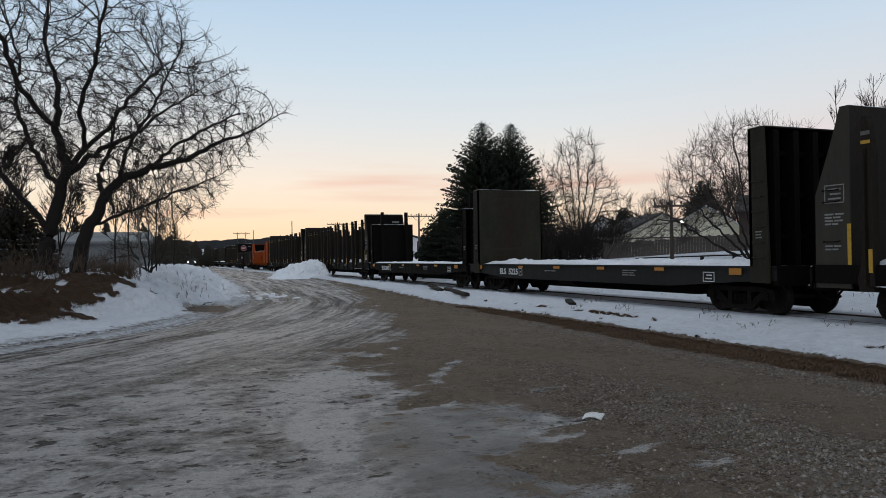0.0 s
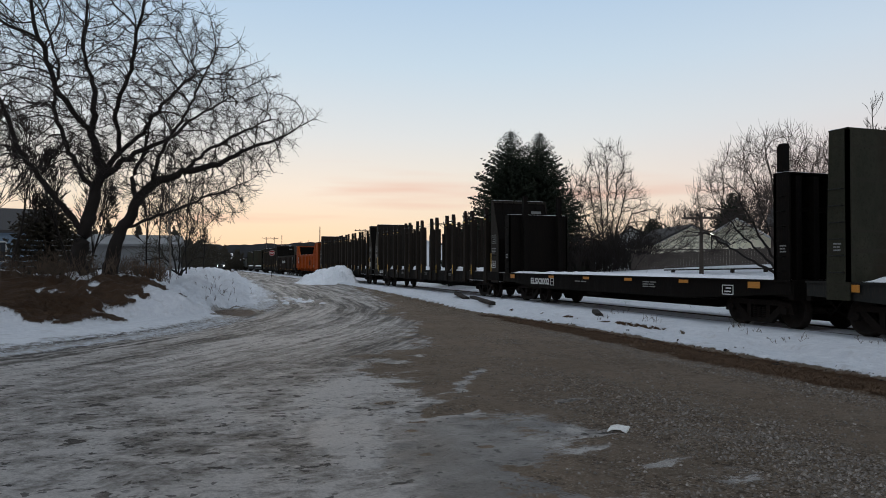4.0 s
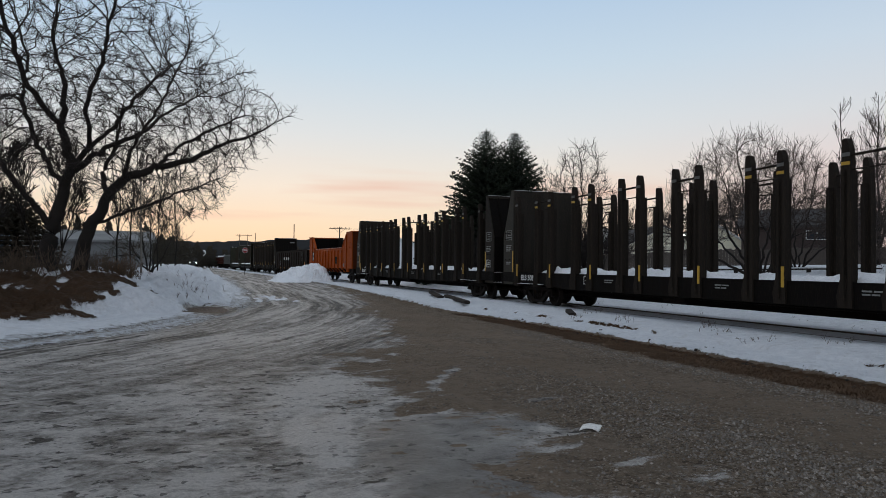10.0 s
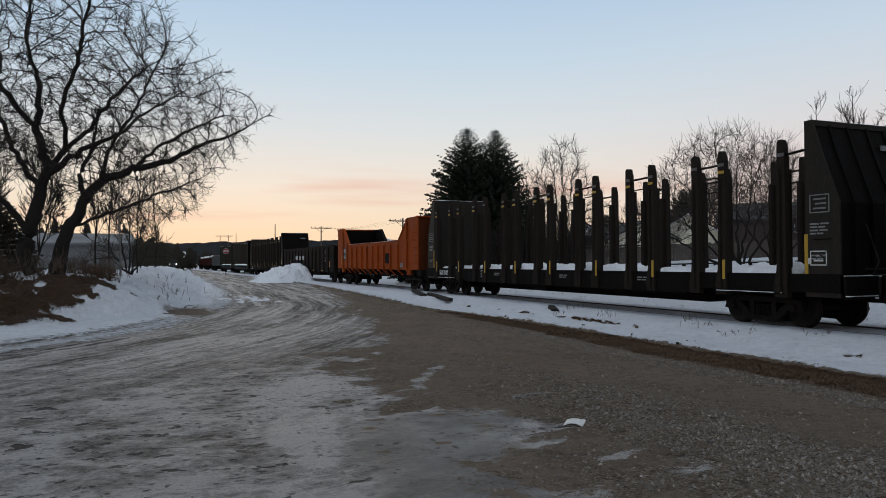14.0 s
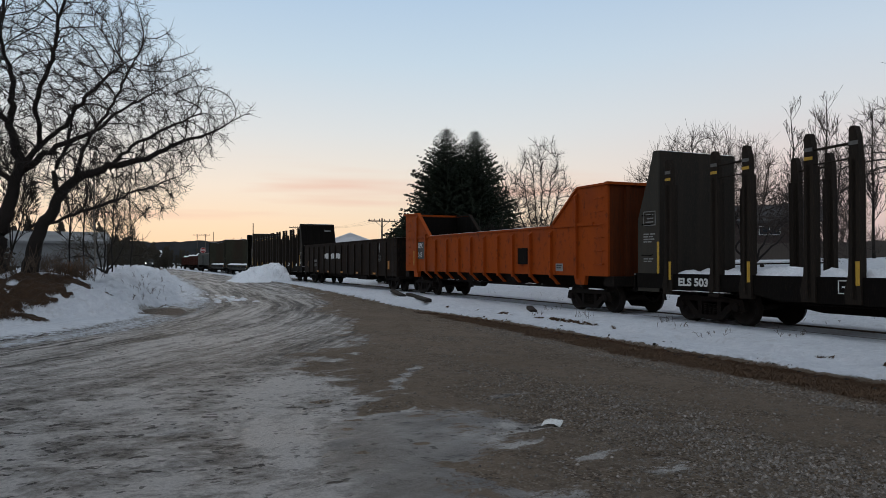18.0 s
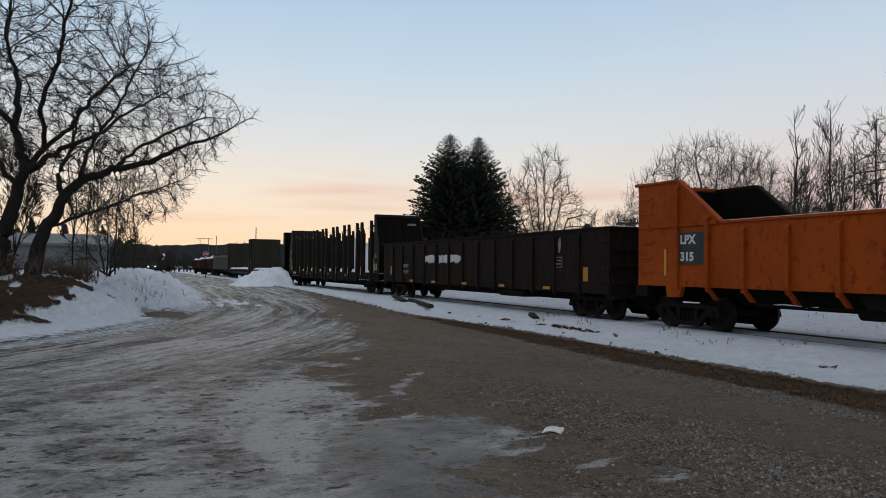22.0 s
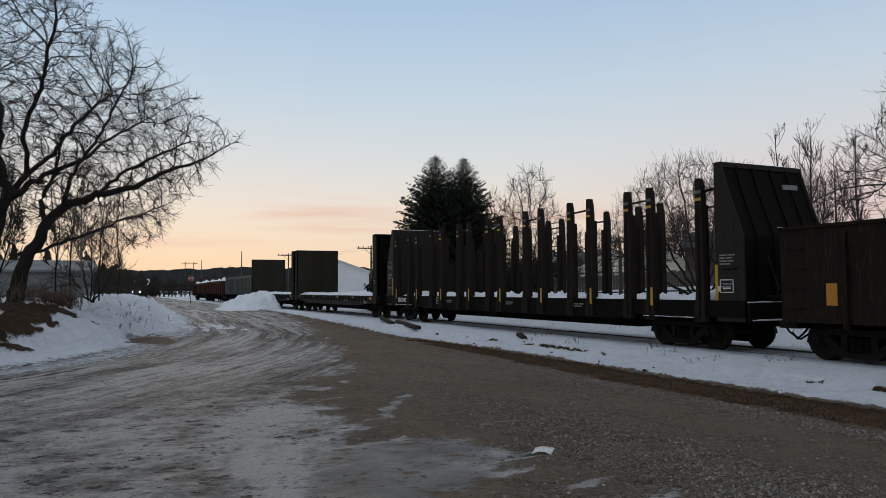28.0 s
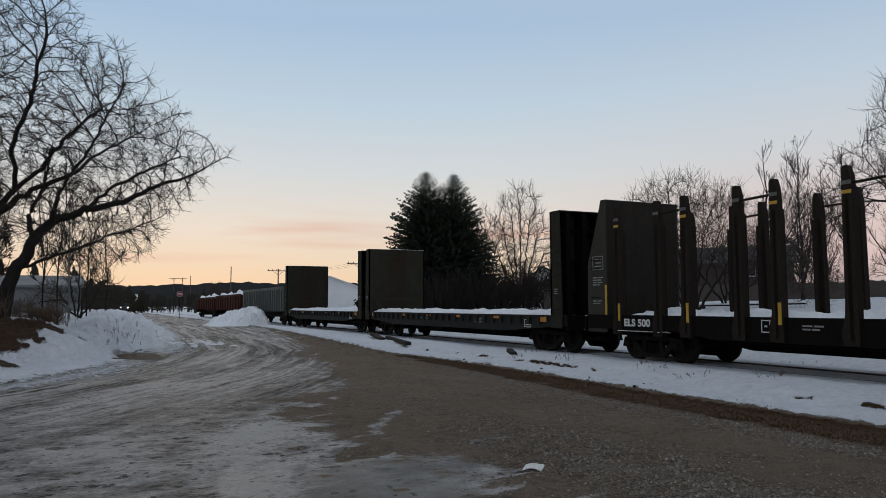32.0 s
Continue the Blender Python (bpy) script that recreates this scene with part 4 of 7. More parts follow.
def stake_car(number, y0, label, seed, upper=True, LEN=22.0, shift=0.0):
    """A log car: a bulkhead at either end and pairs of uprights along both sides."""
    rng = random.Random(seed)
    c = thing("log_car", label, "freight car", "cars of the train")
    s = Shape()
    s.box(-0.32, 0.32, -1.1, LEN + 1.1, 0.62, 1.08)
    s.prism([(2.6, 0.62), (4.2, 0.4), (LEN - 4.2, 0.4), (LEN - 2.6, 0.62)], "x", -0.28, 0.28)
    part("centre_sill", s, BLACK, c)
    s = Shape()
    s.box(-1.32, 1.32, -0.9, LEN + 0.9, 1.08, 1.16)
    part("deck", s, BLACK, c, "black steel deck")
    for k in (-1, 1):
        s = Shape()
        a, b = sorted((k * 1.32, k * 1.4))
        s.prism([(-0.95, 0.84), (-0.95, 1.24), (LEN + 0.95, 1.24), (LEN + 0.95, 0.84), (LEN - 3.0, 0.84), (LEN - 4.0, 0.68), (4.0, 0.68), (3.0, 0.84)], "x", a, b)
        for y in (-0.95, LEN + 0.95):
            s.box(a, b, y - 0.02, y + 0.02, 0.7, 0.86)
        part("side_sill", s, BLACK, c)
    # cross bearers under the deck
    for y in np.arange(3.4, LEN - 2.5, 2.4):
        part("cross_bearer", Shape().prism([(-1.3, 0.98), (-0.3, 0.6), (0.3, 0.6), (1.3, 0.98), (1.3, 1.07), (-1.3, 1.07)], "y", y - 0.06, y + 0.06), BLACK, c)
    for way, y in ((-1, 0.0), (1, LEN)):
        bh = part("bulkhead", Shape().box(-1.33, 1.33, *sorted((y, y + way * 0.1)), 1.16, 4.58).box(-1.33, 1.33, *sorted((y + way * 0.1, y + way * 0.2)), 4.46, 4.58), GREY, c, "tall black steel bulkhead")
        edge = ((0.2, 4.58), (0.42, 3.9), (0.86, 2.75), (0.88, 1.2))
        skin_pts = [(y + way * (a - 0.07), z) for a, z in edge] + [(y + way * (a - 0.1), z) for a, z in reversed(edge)]
        part("outer_sheet", Shape().prism(skin_pts, "x", -1.33, 1.33), BLACK, bh)
        for x in (-0.85, -0.3, 0.3, 0.85):
            rib = [(y + way * (a - 0.02), z - 0.02) for a, z in edge] + [(y + way * (a - 0.09), z - 0.02) for a, z in reversed(edge)]
            part("bulkhead_rib", Shape().prism(rib, "x", x - 0.035, x + 0.035), BLACK, bh)
        for k in (-1, 1):
            part("gusset_plate", gusset(k, way, y), GUSSET if way > 0 else GREY, bh)
        part("top_frost", deck_snow(rng, -1.3, 1.3, *sorted((y + way * 0.01, y + way * 0.18)), 4.58, 0.025, step_y=0.08), SNOW, bh)
        es = part("end_sill", Shape().box(-1.4, 1.4, *sorted((y + way * 0.88, y + way * 1.02)), 0.72, 1.2), BLACK, c)
        part("ledge_frost", deck_snow(rng, -1.38, 1.38, *sorted((y + way * 0.9, y + way * 1.02)), 1.2, 0.03, step_y=0.06), SNOW, es)
        part("ledge_frost", deck_snow(rng, -1.38, 1.38, *sorted((y + way * 1.025, y + way * 1.1)), 0.78, 0.03, step_y=0.06), SNOW, es)
        part("step_plate", Shape().box(-1.38, 1.38, *sorted((y + way * 1.02, y + way * 1.12)), 0.74, 0.78), BLACK, es)
        part("sill_frost", deck_snow(rng, -1.45, -1.402, *sorted((y - way * 0.6, y - way * 2.6)), 0.8, 0.022, step_y=0.2), SNOW, c)
        part("sill_flange", Shape().box(-1.46, -1.402, *sorted((y - way * 0.5, y - way * 2.7)), 0.77, 0.797), BLACK, c)
        coupler(c, y + way * 1.02, way)
        # plates and stripes on the near side
        gx = -1.376
        ys = y + way * 0.12
        part("reflector_strip", Shape().box(gx - 0.006, gx, y + way * 0.02 - 0.045, y + way * 0.02 + 0.045, 1.1, 2.1), YELLOW, bh, "long yellow reflector strip")
        if way > 0 or upper:
            plate_sign(bh, gx, ys, ys + way * 0.5, 2.55, 2.95, 3, DIMWHITE)
        print_bars(bh, gx, y + way * (0.12 if way < 0 else 0.62), 2.3, 4, 0.48)
        print_bars(bh, gx, y + way * (0.12 if way < 0 else 0.62), 1.62, 2, 0.4)
        for z in ((1.75, 2.6, 2.85) if way > 0 else (2.0,)):
            part("grab_iron", Shape().tube([(gx, y + way * 0.25, z), (gx - 0.06, y + way * 0.27, z - 0.02), (gx - 0.06, y + way * 0.63, z - 0.02), (gx, y + way * 0.65, z)], [0.013] * 4, 5), BLACK, bh)
        if way < 0:
            plate_sign(bh, gx, ys, ys - 0.42, 1.42, 1.74, 2)
            part("sign_patch", Shape().box(gx - 0.005, gx, -0.12, -0.0, 1.45, 1.58), WHITE, bh)
        w = Shape()
        w.tube([(-0.6, y + way * 0.9, 1.0), (-0.6, y + way * 1.15, 1.5), (-0.6, y + way * 0.86, 2.3)], [0.02] * 3, 5)
        w.rod((-0.75, y + way * 0.95, 1.35), (0.75, y + way * 0.95, 1.35), 0.02)
        part("grab_iron", w, GREY, bh)
    part("bulkhead_plate", Shape().box(0.55, 1.05, -0.37, -0.33, 3.98, 4.1), DIMWHITE, c, "small white plate with worn print")
    stakes = [y * LEN / 22.0 + shift for y in STAKE_Y]
    for k in (-1, 1):
        for i, y in enumerate(stakes):
            st = part("stake", STAKES[k], STAKE, c)
            st.location = (0, y, 0)
            xo = k * 1.45
            a, b = sorted((xo, xo + k * 0.006))
            e = Shape().box(a, b, -0.11, 0.098, 3.88, 3.96)
            part("white_band", e, BANDGREY, st)
            if k < 0:
                if rng.random() < 0.8:
                    part("yellow_band", Shape().box(a, b, -0.112, 0.1, 3.7, 3.77), YELLOW, st)
                if i % 2 == 1:
                    part("reflector", Shape().box(a, b, -0.12, -0.03, 1.08, 1.56), YELLOW, st)
        for i in range(1, len(stakes) - 1, 2):
            r = Shape()
            x = k * 1.38
            r.rod((x, stakes[i], 3.93), (x, stakes[i + 1], 3.9), 0.03)
            if upper:
                r.rod((x, stakes[i] + 0.1, 3.62), (x, stakes[i + 1] - 0.1, 3.6), 0.018)
            part("tie_rod", r, STAKE, c)
        part("tie_rod", Shape().rod((k * 1.38, 0.0, 3.95), (k * 1.38, stakes[0], 3.9), 0.03), BLACK, c)
    y = 0.4
    while y < LEN - 1:
        ln = rng.uniform(2.2, 4.0)
        part("snow_layer", deck_snow(rng, -1.3, 1.3, y, min(y + ln, LEN - 0.2), 1.16, 0.24, step_y=0.22), SNOW, c, "lumpy old snow lying on the deck", True)
        y += ln + rng.uniform(0.2, 0.9)
    if number:
        part("number_board", Shape().box(-1.408, -1.4, LEN - 1.95, LEN - 0.72, 0.88, 1.18), BLACK, c)
        side_words("number", number, c, -1.412, LEN - 0.8, 0.93, 0.21, 1.06, WHITE, "white stencilled letters")
    plate_sign(c, -1.402, LEN - 5.45, LEN - 5.7, 0.9, 1.18, 1)
    for yy in (5.9, 10.2, 15.3):
        print_bars(c, -1.402, yy, 1.05, 2, 0.5)
    truck(c, 1.56), truck(c, LEN - 1.5)
    brake_gear(c, 4.0, LEN - 4.0)
    return c, y0


def side_beam(k, ln, depth, pockets, over=0.65):
    """Deep fish-bellied side of a flat car."""
    s = Shape()
    a, b = sorted((k * 1.36, k * 1.47))
    d = 1.19 - depth
    s.prism([(-over, 0.86), (-over, 1.19), (ln + over, 1.19), (ln + over, 0.86), (ln - 0.6, 0.8), (ln - 3.2, d), (3.2, d), (0.6, 0.8)], "x", a, b)
    a, b = sorted((k * 1.36, k * 1.52))
    s.box(a, b, -over, ln + over, 1.15, 1.2)
    return s


def flat_car(y0, ln, label, number, seed, tall=4.47, half=1.58, thick=0.6, paint=None, pockets=False, depth=0.56, posts=(), snow=0.15, inset=0.0):
    """A flat car with a bulkhead at either end and an empty, snowy deck."""
    rng = random.Random(seed)
    paint = paint or SLATESILL
    c = thing("bulkhead_flat_car", label, "freight car", "cars of the train")
    over = thick + 0.1
    s = Shape().box(-0.32, 0.32, -over - 0.4, ln + over + 0.4, 0.6, 1.05)
    s.prism([(2.3, 0.6), (3.4, 0.34), (ln - 3.6, 0.34), (ln - 2.5, 0.6)], "x", -0.3, 0.3)
    s.box(-1.3, -0.32, 3.0, ln - 3.2, 0.66, 0.72)
    part("centre_sill", s, BLACK, c)
    part("deck", Shape().box(-1.36, 1.36, -over, ln + over, 1.05, 1.19), BLACK, c, "steel deck under snow")
    for k in (-1, 1):
        beam = part("side_sill", side_beam(k, ln, depth, pockets, over), paint, c)
        if pockets:
            for y in np.arange(0.8, ln - 0.3, 0.62):
                a, b = sorted((k * 1.47, k * 1.56))
                part("stake_pocket", Shape().prism([(y - 0.1, 1.14), (y + 0.1, 1.14), (y + 0.08, 0.9), (y - 0.08, 0.9)], "x", a, b), paint, beam)
    for way, y in ((-1, 0.0), (1, ln - inset)):
        o = y + way * thick
        bh = part("bulkhead", Shape().box(-half, half, *sorted((y, y + way * 0.09)), 1.2, tall), OLIVE if tall > 4 else BLACK, c, "tall rusty brown bulkhead panel" if tall > 4 else "low black bulkhead")
        for k in (-1, 1):
            a, b = sorted((k * half, k * (half - 0.05)))
            lean = 0.1 if tall > 4 else 0.0
            part("side_plate", Shape().prism([(y, 0.8), (y, tall), (o - way * lean, tall), (o, 1.2), (o, 0.8)], "x", a, b), OLIVE if tall > 4 else BLACK, bh)
        for x in np.linspace(-half + 0.35, half - 0.35, 5):
            part("bulkhead_post", Shape().box(x - 0.08, x + 0.08, *sorted((y + way * 0.09, o - way * 0.06)), 1.2, tall - 0.05), BLACK, bh)
        for z in (1.9, 2.9, 3.9):
            if z < tall:
                part("bulkhead_beam", Shape().box(-half + 0.05, half - 0.05, *sorted((y + way * 0.09, y + way * 0.3)), z - 0.06, z + 0.06), BLACK, bh)
        part("top_cap", Shape().box(-half, half, *sorted((y, o - way * 0.08)), tall, tall + 0.03), paint if tall < 4 else OLIVE, bh)
        part("top_snow", deck_snow(rng, -half + 0.05, half - 0.05, *sorted((y + way * 0.05, o - way * 0.12)), tall + 0.03, 0.03, step_y=0.2), SNOW, bh)
        ladder(bh, -half - 0.001, *sorted((y + way * 0.12, o - way * 0.12)), 1.4, 3.2, 6, paint)
        q = o + (inset if way > 0 else 0.0)
        part("end_sill", Shape().box(-1.45, 1.45, *sorted((q, q + way * 0.14)), 0.74, 1.2), BLACK, c)
        coupler(c, q + way * 0.14, way)
        print_bars(bh, -half - 0.003, y + way * 0.3 + 0.1, 2.0, 3, 0.2)
    part("snow_layer", deck_snow(rng, -1.4, 1.4, 0.12, ln - inset - 0.12, 1.19, snow, step_y=0.12), SNOW, c, "lumpy old snow along the whole deck", True)
    for y in (0.35, ln * 0.2, ln * 0.38, ln * 0.55, ln * 0.72, ln - 0.75):
        part("reflector", Shape().box(-1.53, -1.522, y, y + 0.42, 0.98 if y in (0.35, ln - 0.75) else 1.05, 1.14), AMBER, c, "amber reflector plate")
    if number:
        side_words("number", number, c, -1.476, ln - 2.25 - inset * 0.4, 0.78, 0.25, 1.65, WHITE, "white stencilled letters")
        plate_sign(c, -1.474, ln - 4.0 - inset * 0.4, ln - 4.28 - inset * 0.4, 0.76, 1.04, 1)
    plate_sign(c, -1.474, 1.35, 1.78, 0.78, 1.04, 2)
    print_bars(c, -1.474, 5.4, 1.02, 3, 0.7)
    print_bars(c, -1.474, ln * 0.62, 0.95, 1, 0.8)
    for x, y, top in posts:
        p = Shape().prism([(y - 0.16, 1.19), (y + 0.16, 1.19), (y + 0.12, top - 0.1), (y + 0.06, top), (y - 0.1, top)], "x", x - 0.09, x + 0.09)
        part("stake", p, BLACK, c)
    truck(c, 0.95), truck(c, ln - 1.2)
    brake_gear(c, 3.0, ln - 3.0)
    return c, y0


def gondola_sides(c, ln, z0, prof, half, paint, ribs, rib_depth=0.1, name="side_wall", dark_far=False):
    """Two side walls; prof: (y, z) of the top edge from front to back."""
    for k in (-1, 1):
        a, b = sorted((k * half, k * (half - 0.07)))
        w = part(name, Shape().prism([(0, z0)] + prof + [(ln, z0)], "x", a, b), paint, c)
        for y in ribs:
            zt = float(np.interp(y, [p[0] for p in prof], [p[1] for p in prof])) - 0.1
            a, b = sorted((k * half, k * (half + rib_depth)))
            part("side_rib", Shape().prism([(-0.001 * k + (half if k > 0 else -half), z0 - 0.1), (k * (half + rib_depth * 0.6), z0 - 0.1), (k * (half + rib_depth), z0 + 0.12), (k * (half + rib_depth), zt - 0.08), (k * half, zt)], "y", y - 0.06, y + 0.06), paint, w)
        for (ya, za), (yb, zb) in zip(prof, prof[1:]):
            d = Vector((0, yb - ya, zb - za))
            nrm = Vector((0, -d.z, d.y)).normalized() * 0.1
            x0, x1 = sorted((k * (half + 0.05), k * (half - 0.12)))
            q = [(ya, za), (yb, zb), (yb + nrm.y * 0.6, zb + nrm.z * 0.6), (ya + nrm.y * 0.6, za + nrm.z * 0.6)]
            # dark_far puts the unlit inside's darkness into the far rim's colour
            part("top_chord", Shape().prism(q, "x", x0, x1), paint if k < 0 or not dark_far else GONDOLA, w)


def orange_gondola(y0, label):
    c = thing("orange_gondola", label, "freight car", "cars of the train")
    ln, z0, half = 16.7, 1.12, 1.42
    hi, lo = 3.87, 2.7
    prof = [(0, hi), (1.55, hi), (3.1, lo), (13.6, lo), (15.1, hi), (ln, hi)]
    ribs = [1.6, 3.1, 4.45, 5.7, 6.85, 8.0, 9.2, 10.35, 11.6, 12.85, 14.0, 15.1]
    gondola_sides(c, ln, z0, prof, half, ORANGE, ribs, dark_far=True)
    for way, y in ((-1, 0.0), (1, ln)):
        # end wall and posts: shade of the car gap painted in, with rust
        e = part("end_wall", Shape().box(-half + 0.072, half - 0.072, *sorted((y + way * 0.004, y - way * 0.08)), z0, hi), SHADEDRUST, c, "orange end wall darkened for shade and rust")
        for x in (-0.75, 0.0, 0.75):
            part("end_post", Shape().box(x - 0.07, x + 0.07, *sorted((y, y + way * 0.12)), z0, hi - 0.05), SHADEDRUST, e)
        part("end_cap", Shape().box(-half - 0.06, half + 0.06, *sorted((y + way * 0.1, y - way * 0.1)), hi, hi + 0.08), ORANGE, e)
        # thin black sheet: shade and dirt inside the end, put into colour
        part("end_shade_sheet", Shape().box(-half + 0.09, half - 0.09, *sorted((y - way * 0.084, y - way * 0.1)), z0 + 0.09, hi - 0.03), BLACK, e, "rusty inside wall with its shade coloured in")
        for i in range(6):
            z = 1.5 + i * 0.4
            s = Shape().tube([(-half, y - way * 0.18, z), (-half - 0.07, y - way * 0.2, z - 0.02), (-half - 0.07, y - way * 0.62, z - 0.02), (-half, y - way * 0.64, z)], [0.016] * 4, 5)
            part("ladder_rung", s, ORANGE, e)
        s = Shape()
        for i in range(16):
            s.lathe([(-0.012, 0.022), (0.0, 0.022)], 6, (-half, y - way * 0.05, 1.25 + i * 0.16))
        part("rivet_row", s, ORANGE, e)
        part("end_sill", Shape().box(-1.35, 1.35, *sorted((y - way * 0.3, y + way * 0.2)), 0.82, z0), IRON, c)
        part("jacking_pad", Shape().prism([(y - way * 1.15, z0), (y - way * 1.75, z0), (y - way * 1.65, 0.84), (y - way * 1.2, 0.84)], "x", -half - 0.02, -half + 0.12), ORANGE, c)
        coupler(c, y + way * 0.2, way)
    part("floor", Shape().box(-half + 0.07, half - 0.07, 0.08, ln - 0.08, z0, z0 + 0.08), GONDOLA, c)
    part("centre_sill", Shape().box(-0.32, 0.32, 0, ln, 0.68, z0), IRON, c)
    for y in (6.2, 9.6):
        part("discharge_door", Shape().prism([(y - 0.55, z0), (y + 0.55, z0), (y + 0.3, 0.78), (y - 0.3, 0.78)], "x", -1.2, 1.2), IRON, c)
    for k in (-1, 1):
        # black sheets over the inner faces, standing in for shade and rust
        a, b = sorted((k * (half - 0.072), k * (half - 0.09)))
        part("inner_shade_sheet", Shape().prism([(0.1, z0 + 0.09)] + [(min(max(y, 0.1), ln - 0.1), z - 0.02) for y, z in prof] + [(ln - 0.1, z0 + 0.09)], "x", a, b), BLACK, c, "rusty inside wall with its shade coloured in")
        for y in ribs[1:-1]:
            q = [(k * half, z0), (k * (half + 0.1), z0), (k * (half - 0.22), 0.8), (k * (half - 0.32), 0.8)]
            part("rib_leg", Shape().prism(q, "y", y - 0.055, y + 0.055), ORANGE, c)
        for ya, yb in ((0.7, 3.0), (13.7, 16.0)):
            a, b = sorted((k * half, k * (half + 0.05)))
            part("side_chord", Shape().box(a, b, ya, yb, lo - 0.02, lo + 0.08), ORANGE, c)
    part("sign_patch", Shape().box(-half - 0.112, -half - 0.1, 4.5, 5.2, 1.47, 2.05), BLACK, c, "dark square patch")
    part("number_panel", Shape().box(-half - 0.02, -half - 0.004, 14.06, 15.04, 1.7, 2.52), SLATE, c, "dark slate lettering panel")
    side_words("letters", "LPX", c, -half - 0.026, 14.98, 2.22, 0.24, 0.56, WHITE, "white painted letters")
    side_words("number", "315", c, -half - 0.026, 14.98, 1.78, 0.24, 0.48, WHITE, "white painted number")
    part("reflector", Shape().box(-half - 0.008, -half, 15.55, 15.63, 1.4, 2.1), YELLOW, c)
    part("label_plate", Shape().box(-half - 0.008, -half, 2.42, 2.84, 1.25, 1.5), DIMWHITE, c, "worn white data plate")
    print_bars(c, -half - 0.012, 2.78, 1.42, 2, 0.3, material=SLATE)
    part("rim_frost", deck_snow(random.Random(3), -half - 0.02, -half + 0.1, 3.2, 13.5, lo + 0.06, 0.02), SNOW, c)
    truck(c, 1.5), truck(c, ln - 1.5)
    brake_gear(c, 3.4, ln - 3.4, 0.7)
    return c, y0


def dark_gondola(y0, label):
    c = thing("gondola", label, "freight car", "cars of the train")
    ln, z0, half, top = 20.35, 0.8, 1.42, 2.78
    ribs = list(np.linspace(1.55, ln - 1.55, 13))
    gondola_sides(c, ln, z0, [(0, top), (ln, top)], half, GONDOLA, ribs, 0.08)
    for way, y in ((-1, 0.0), (1, ln)):
        e = part("end_wall", Shape().box(-half + 0.072, half - 0.072, *sorted((y + way * 0.004, y - way * 0.08)), z0, top), GONDOLA, c)
        for z in (1.2, 1.7, 2.2):
            part("end_corrugation", Shape().box(-half + 0.1, half - 0.1, *sorted((y, y + way * 0.09)), z - 0.09, z + 0.09, 0.04), GONDOLA, e)
        part("end_cap", Shape().box(-half - 0.05, half + 0.05, *sorted((y + way * 0.08, y - way * 0.08)), top, top + 0.06), GONDOLA, e)
        part("cap_frost", deck_snow(random.Random(9), -half, half, *sorted((y + way * 0.07, y - way * 0.07)), top + 0.06, 0.02, step_y=0.1), SNOW, e)
        part("end_sill", Shape().box(-1.35, 1.35, *sorted((y - way * 0.3, y + way * 0.14)), 0.66, z0), IRON, c)
        coupler(c, y + way * 0.14, way)
        part("brake_wheel", Shape().lathe([(0.0, 0.28), (0.03, 0.28), (0.03, 0.24), (0.0, 0.24)], 16, (0.75, y + way * 0.18, 1.9), "y"), IRON, c)
        for i in range(4):
            z = 1.1 + i * 0.42
            s = Shape().tube([(-half, y - way * 0.15, z), (-half - 0.07, y - way * 0.17, z), (-half - 0.07, y - way * 0.6, z), (-half, y - way * 0.62, z)], [0.014] * 4, 5)
            part("grab_iron", s, GONDOLA, c)
        part("end_reflector", Shape().box(-half - 0.008, -half, *sorted((y - way * 1.1, y - way * 1.35)), 1.17, 1.62), AMBER, c, "amber reflector plate")
    part("floor", Shape().box(-half + 0.07, half - 0.07, 0.08, ln - 0.08, z0, z0 + 0.1), GONDOLA, c)
    part("floor_snow", deck_snow(random.Random(12), -half + 0.08, half - 0.08, 0.2, ln - 0.2, z0 + 0.1, 0.3), SNOW, c, "old snow on the car's floor", True)
    part("centre_sill", Shape().box(-0.32, 0.32, 0, ln, 0.5, z0), IRON, c)
    part("underframe_box", Shape().box(-1.25, -0.6, 5.4, 7.2, 0.52, 0.8, 0.05), IRON, c)
    x = -half - 0.002
    rng = random.Random(21)
    for ya, yb in ((14.4, 12.95), (12.75, 12.35), (12.3, 11.65), (11.5, 10.25)):
        n = max(4, int((ya - yb) / 0.09))
        us = [ya + (yb - ya) * i / n for i in range(n + 1)]
        low = [(u, 1.78 + rng.choice((-0.03, 0.0, 0.02, 0.07)) + rng.uniform(-0.015, 0.015)) for u in us]
        high = [(u, 2.13 + rng.choice((-0.05, 0.0, 0.0, 0.03)) + rng.uniform(-0.02, 0.02)) for u in us]
        for i in range(n):
            if any(abs(r - u) < 0.075 for r in ribs for u in us[i:i + 2]):
                low[i] = high[i] = low[i + 1] = high[i + 1] = None
        k = 0
        while k <= n:
            if low[k] is None:
                k += 1
                continue
            m = k
            while m < n and low[m + 1] is not None:
                m += 1
            if m > k:
                part("paint_block", Shape().prism(low[k:m + 1] + high[k:m + 1][::-1], "x", x - 0.006, x), WHITE, c, "white painted-over lettering")
            k = m + 1
    side_words("number", "8019", c, x - 0.004, 17.3, 1.54, 0.2, 0.68, DIMWHITE, "worn white number")
    print_bars(c, x, 17.35, 1.4, 3, 0.8)
    for yy in (3.4, 6.6, 9.9, 13.2, 16.0):
        part("reflector", Shape().box(-half - 0.088, -half - 0.08, yy - 0.22, yy + 0.22, 0.86, 0.96), AMBER, c)
    plate_sign(c, x, 2.55, 3.0, 1.6, 1.95, 2, DIMWHITE)
    ring = [(2 * math.pi * k / 16, rng.uniform(0.6, 1.15)) for k in range(16)]
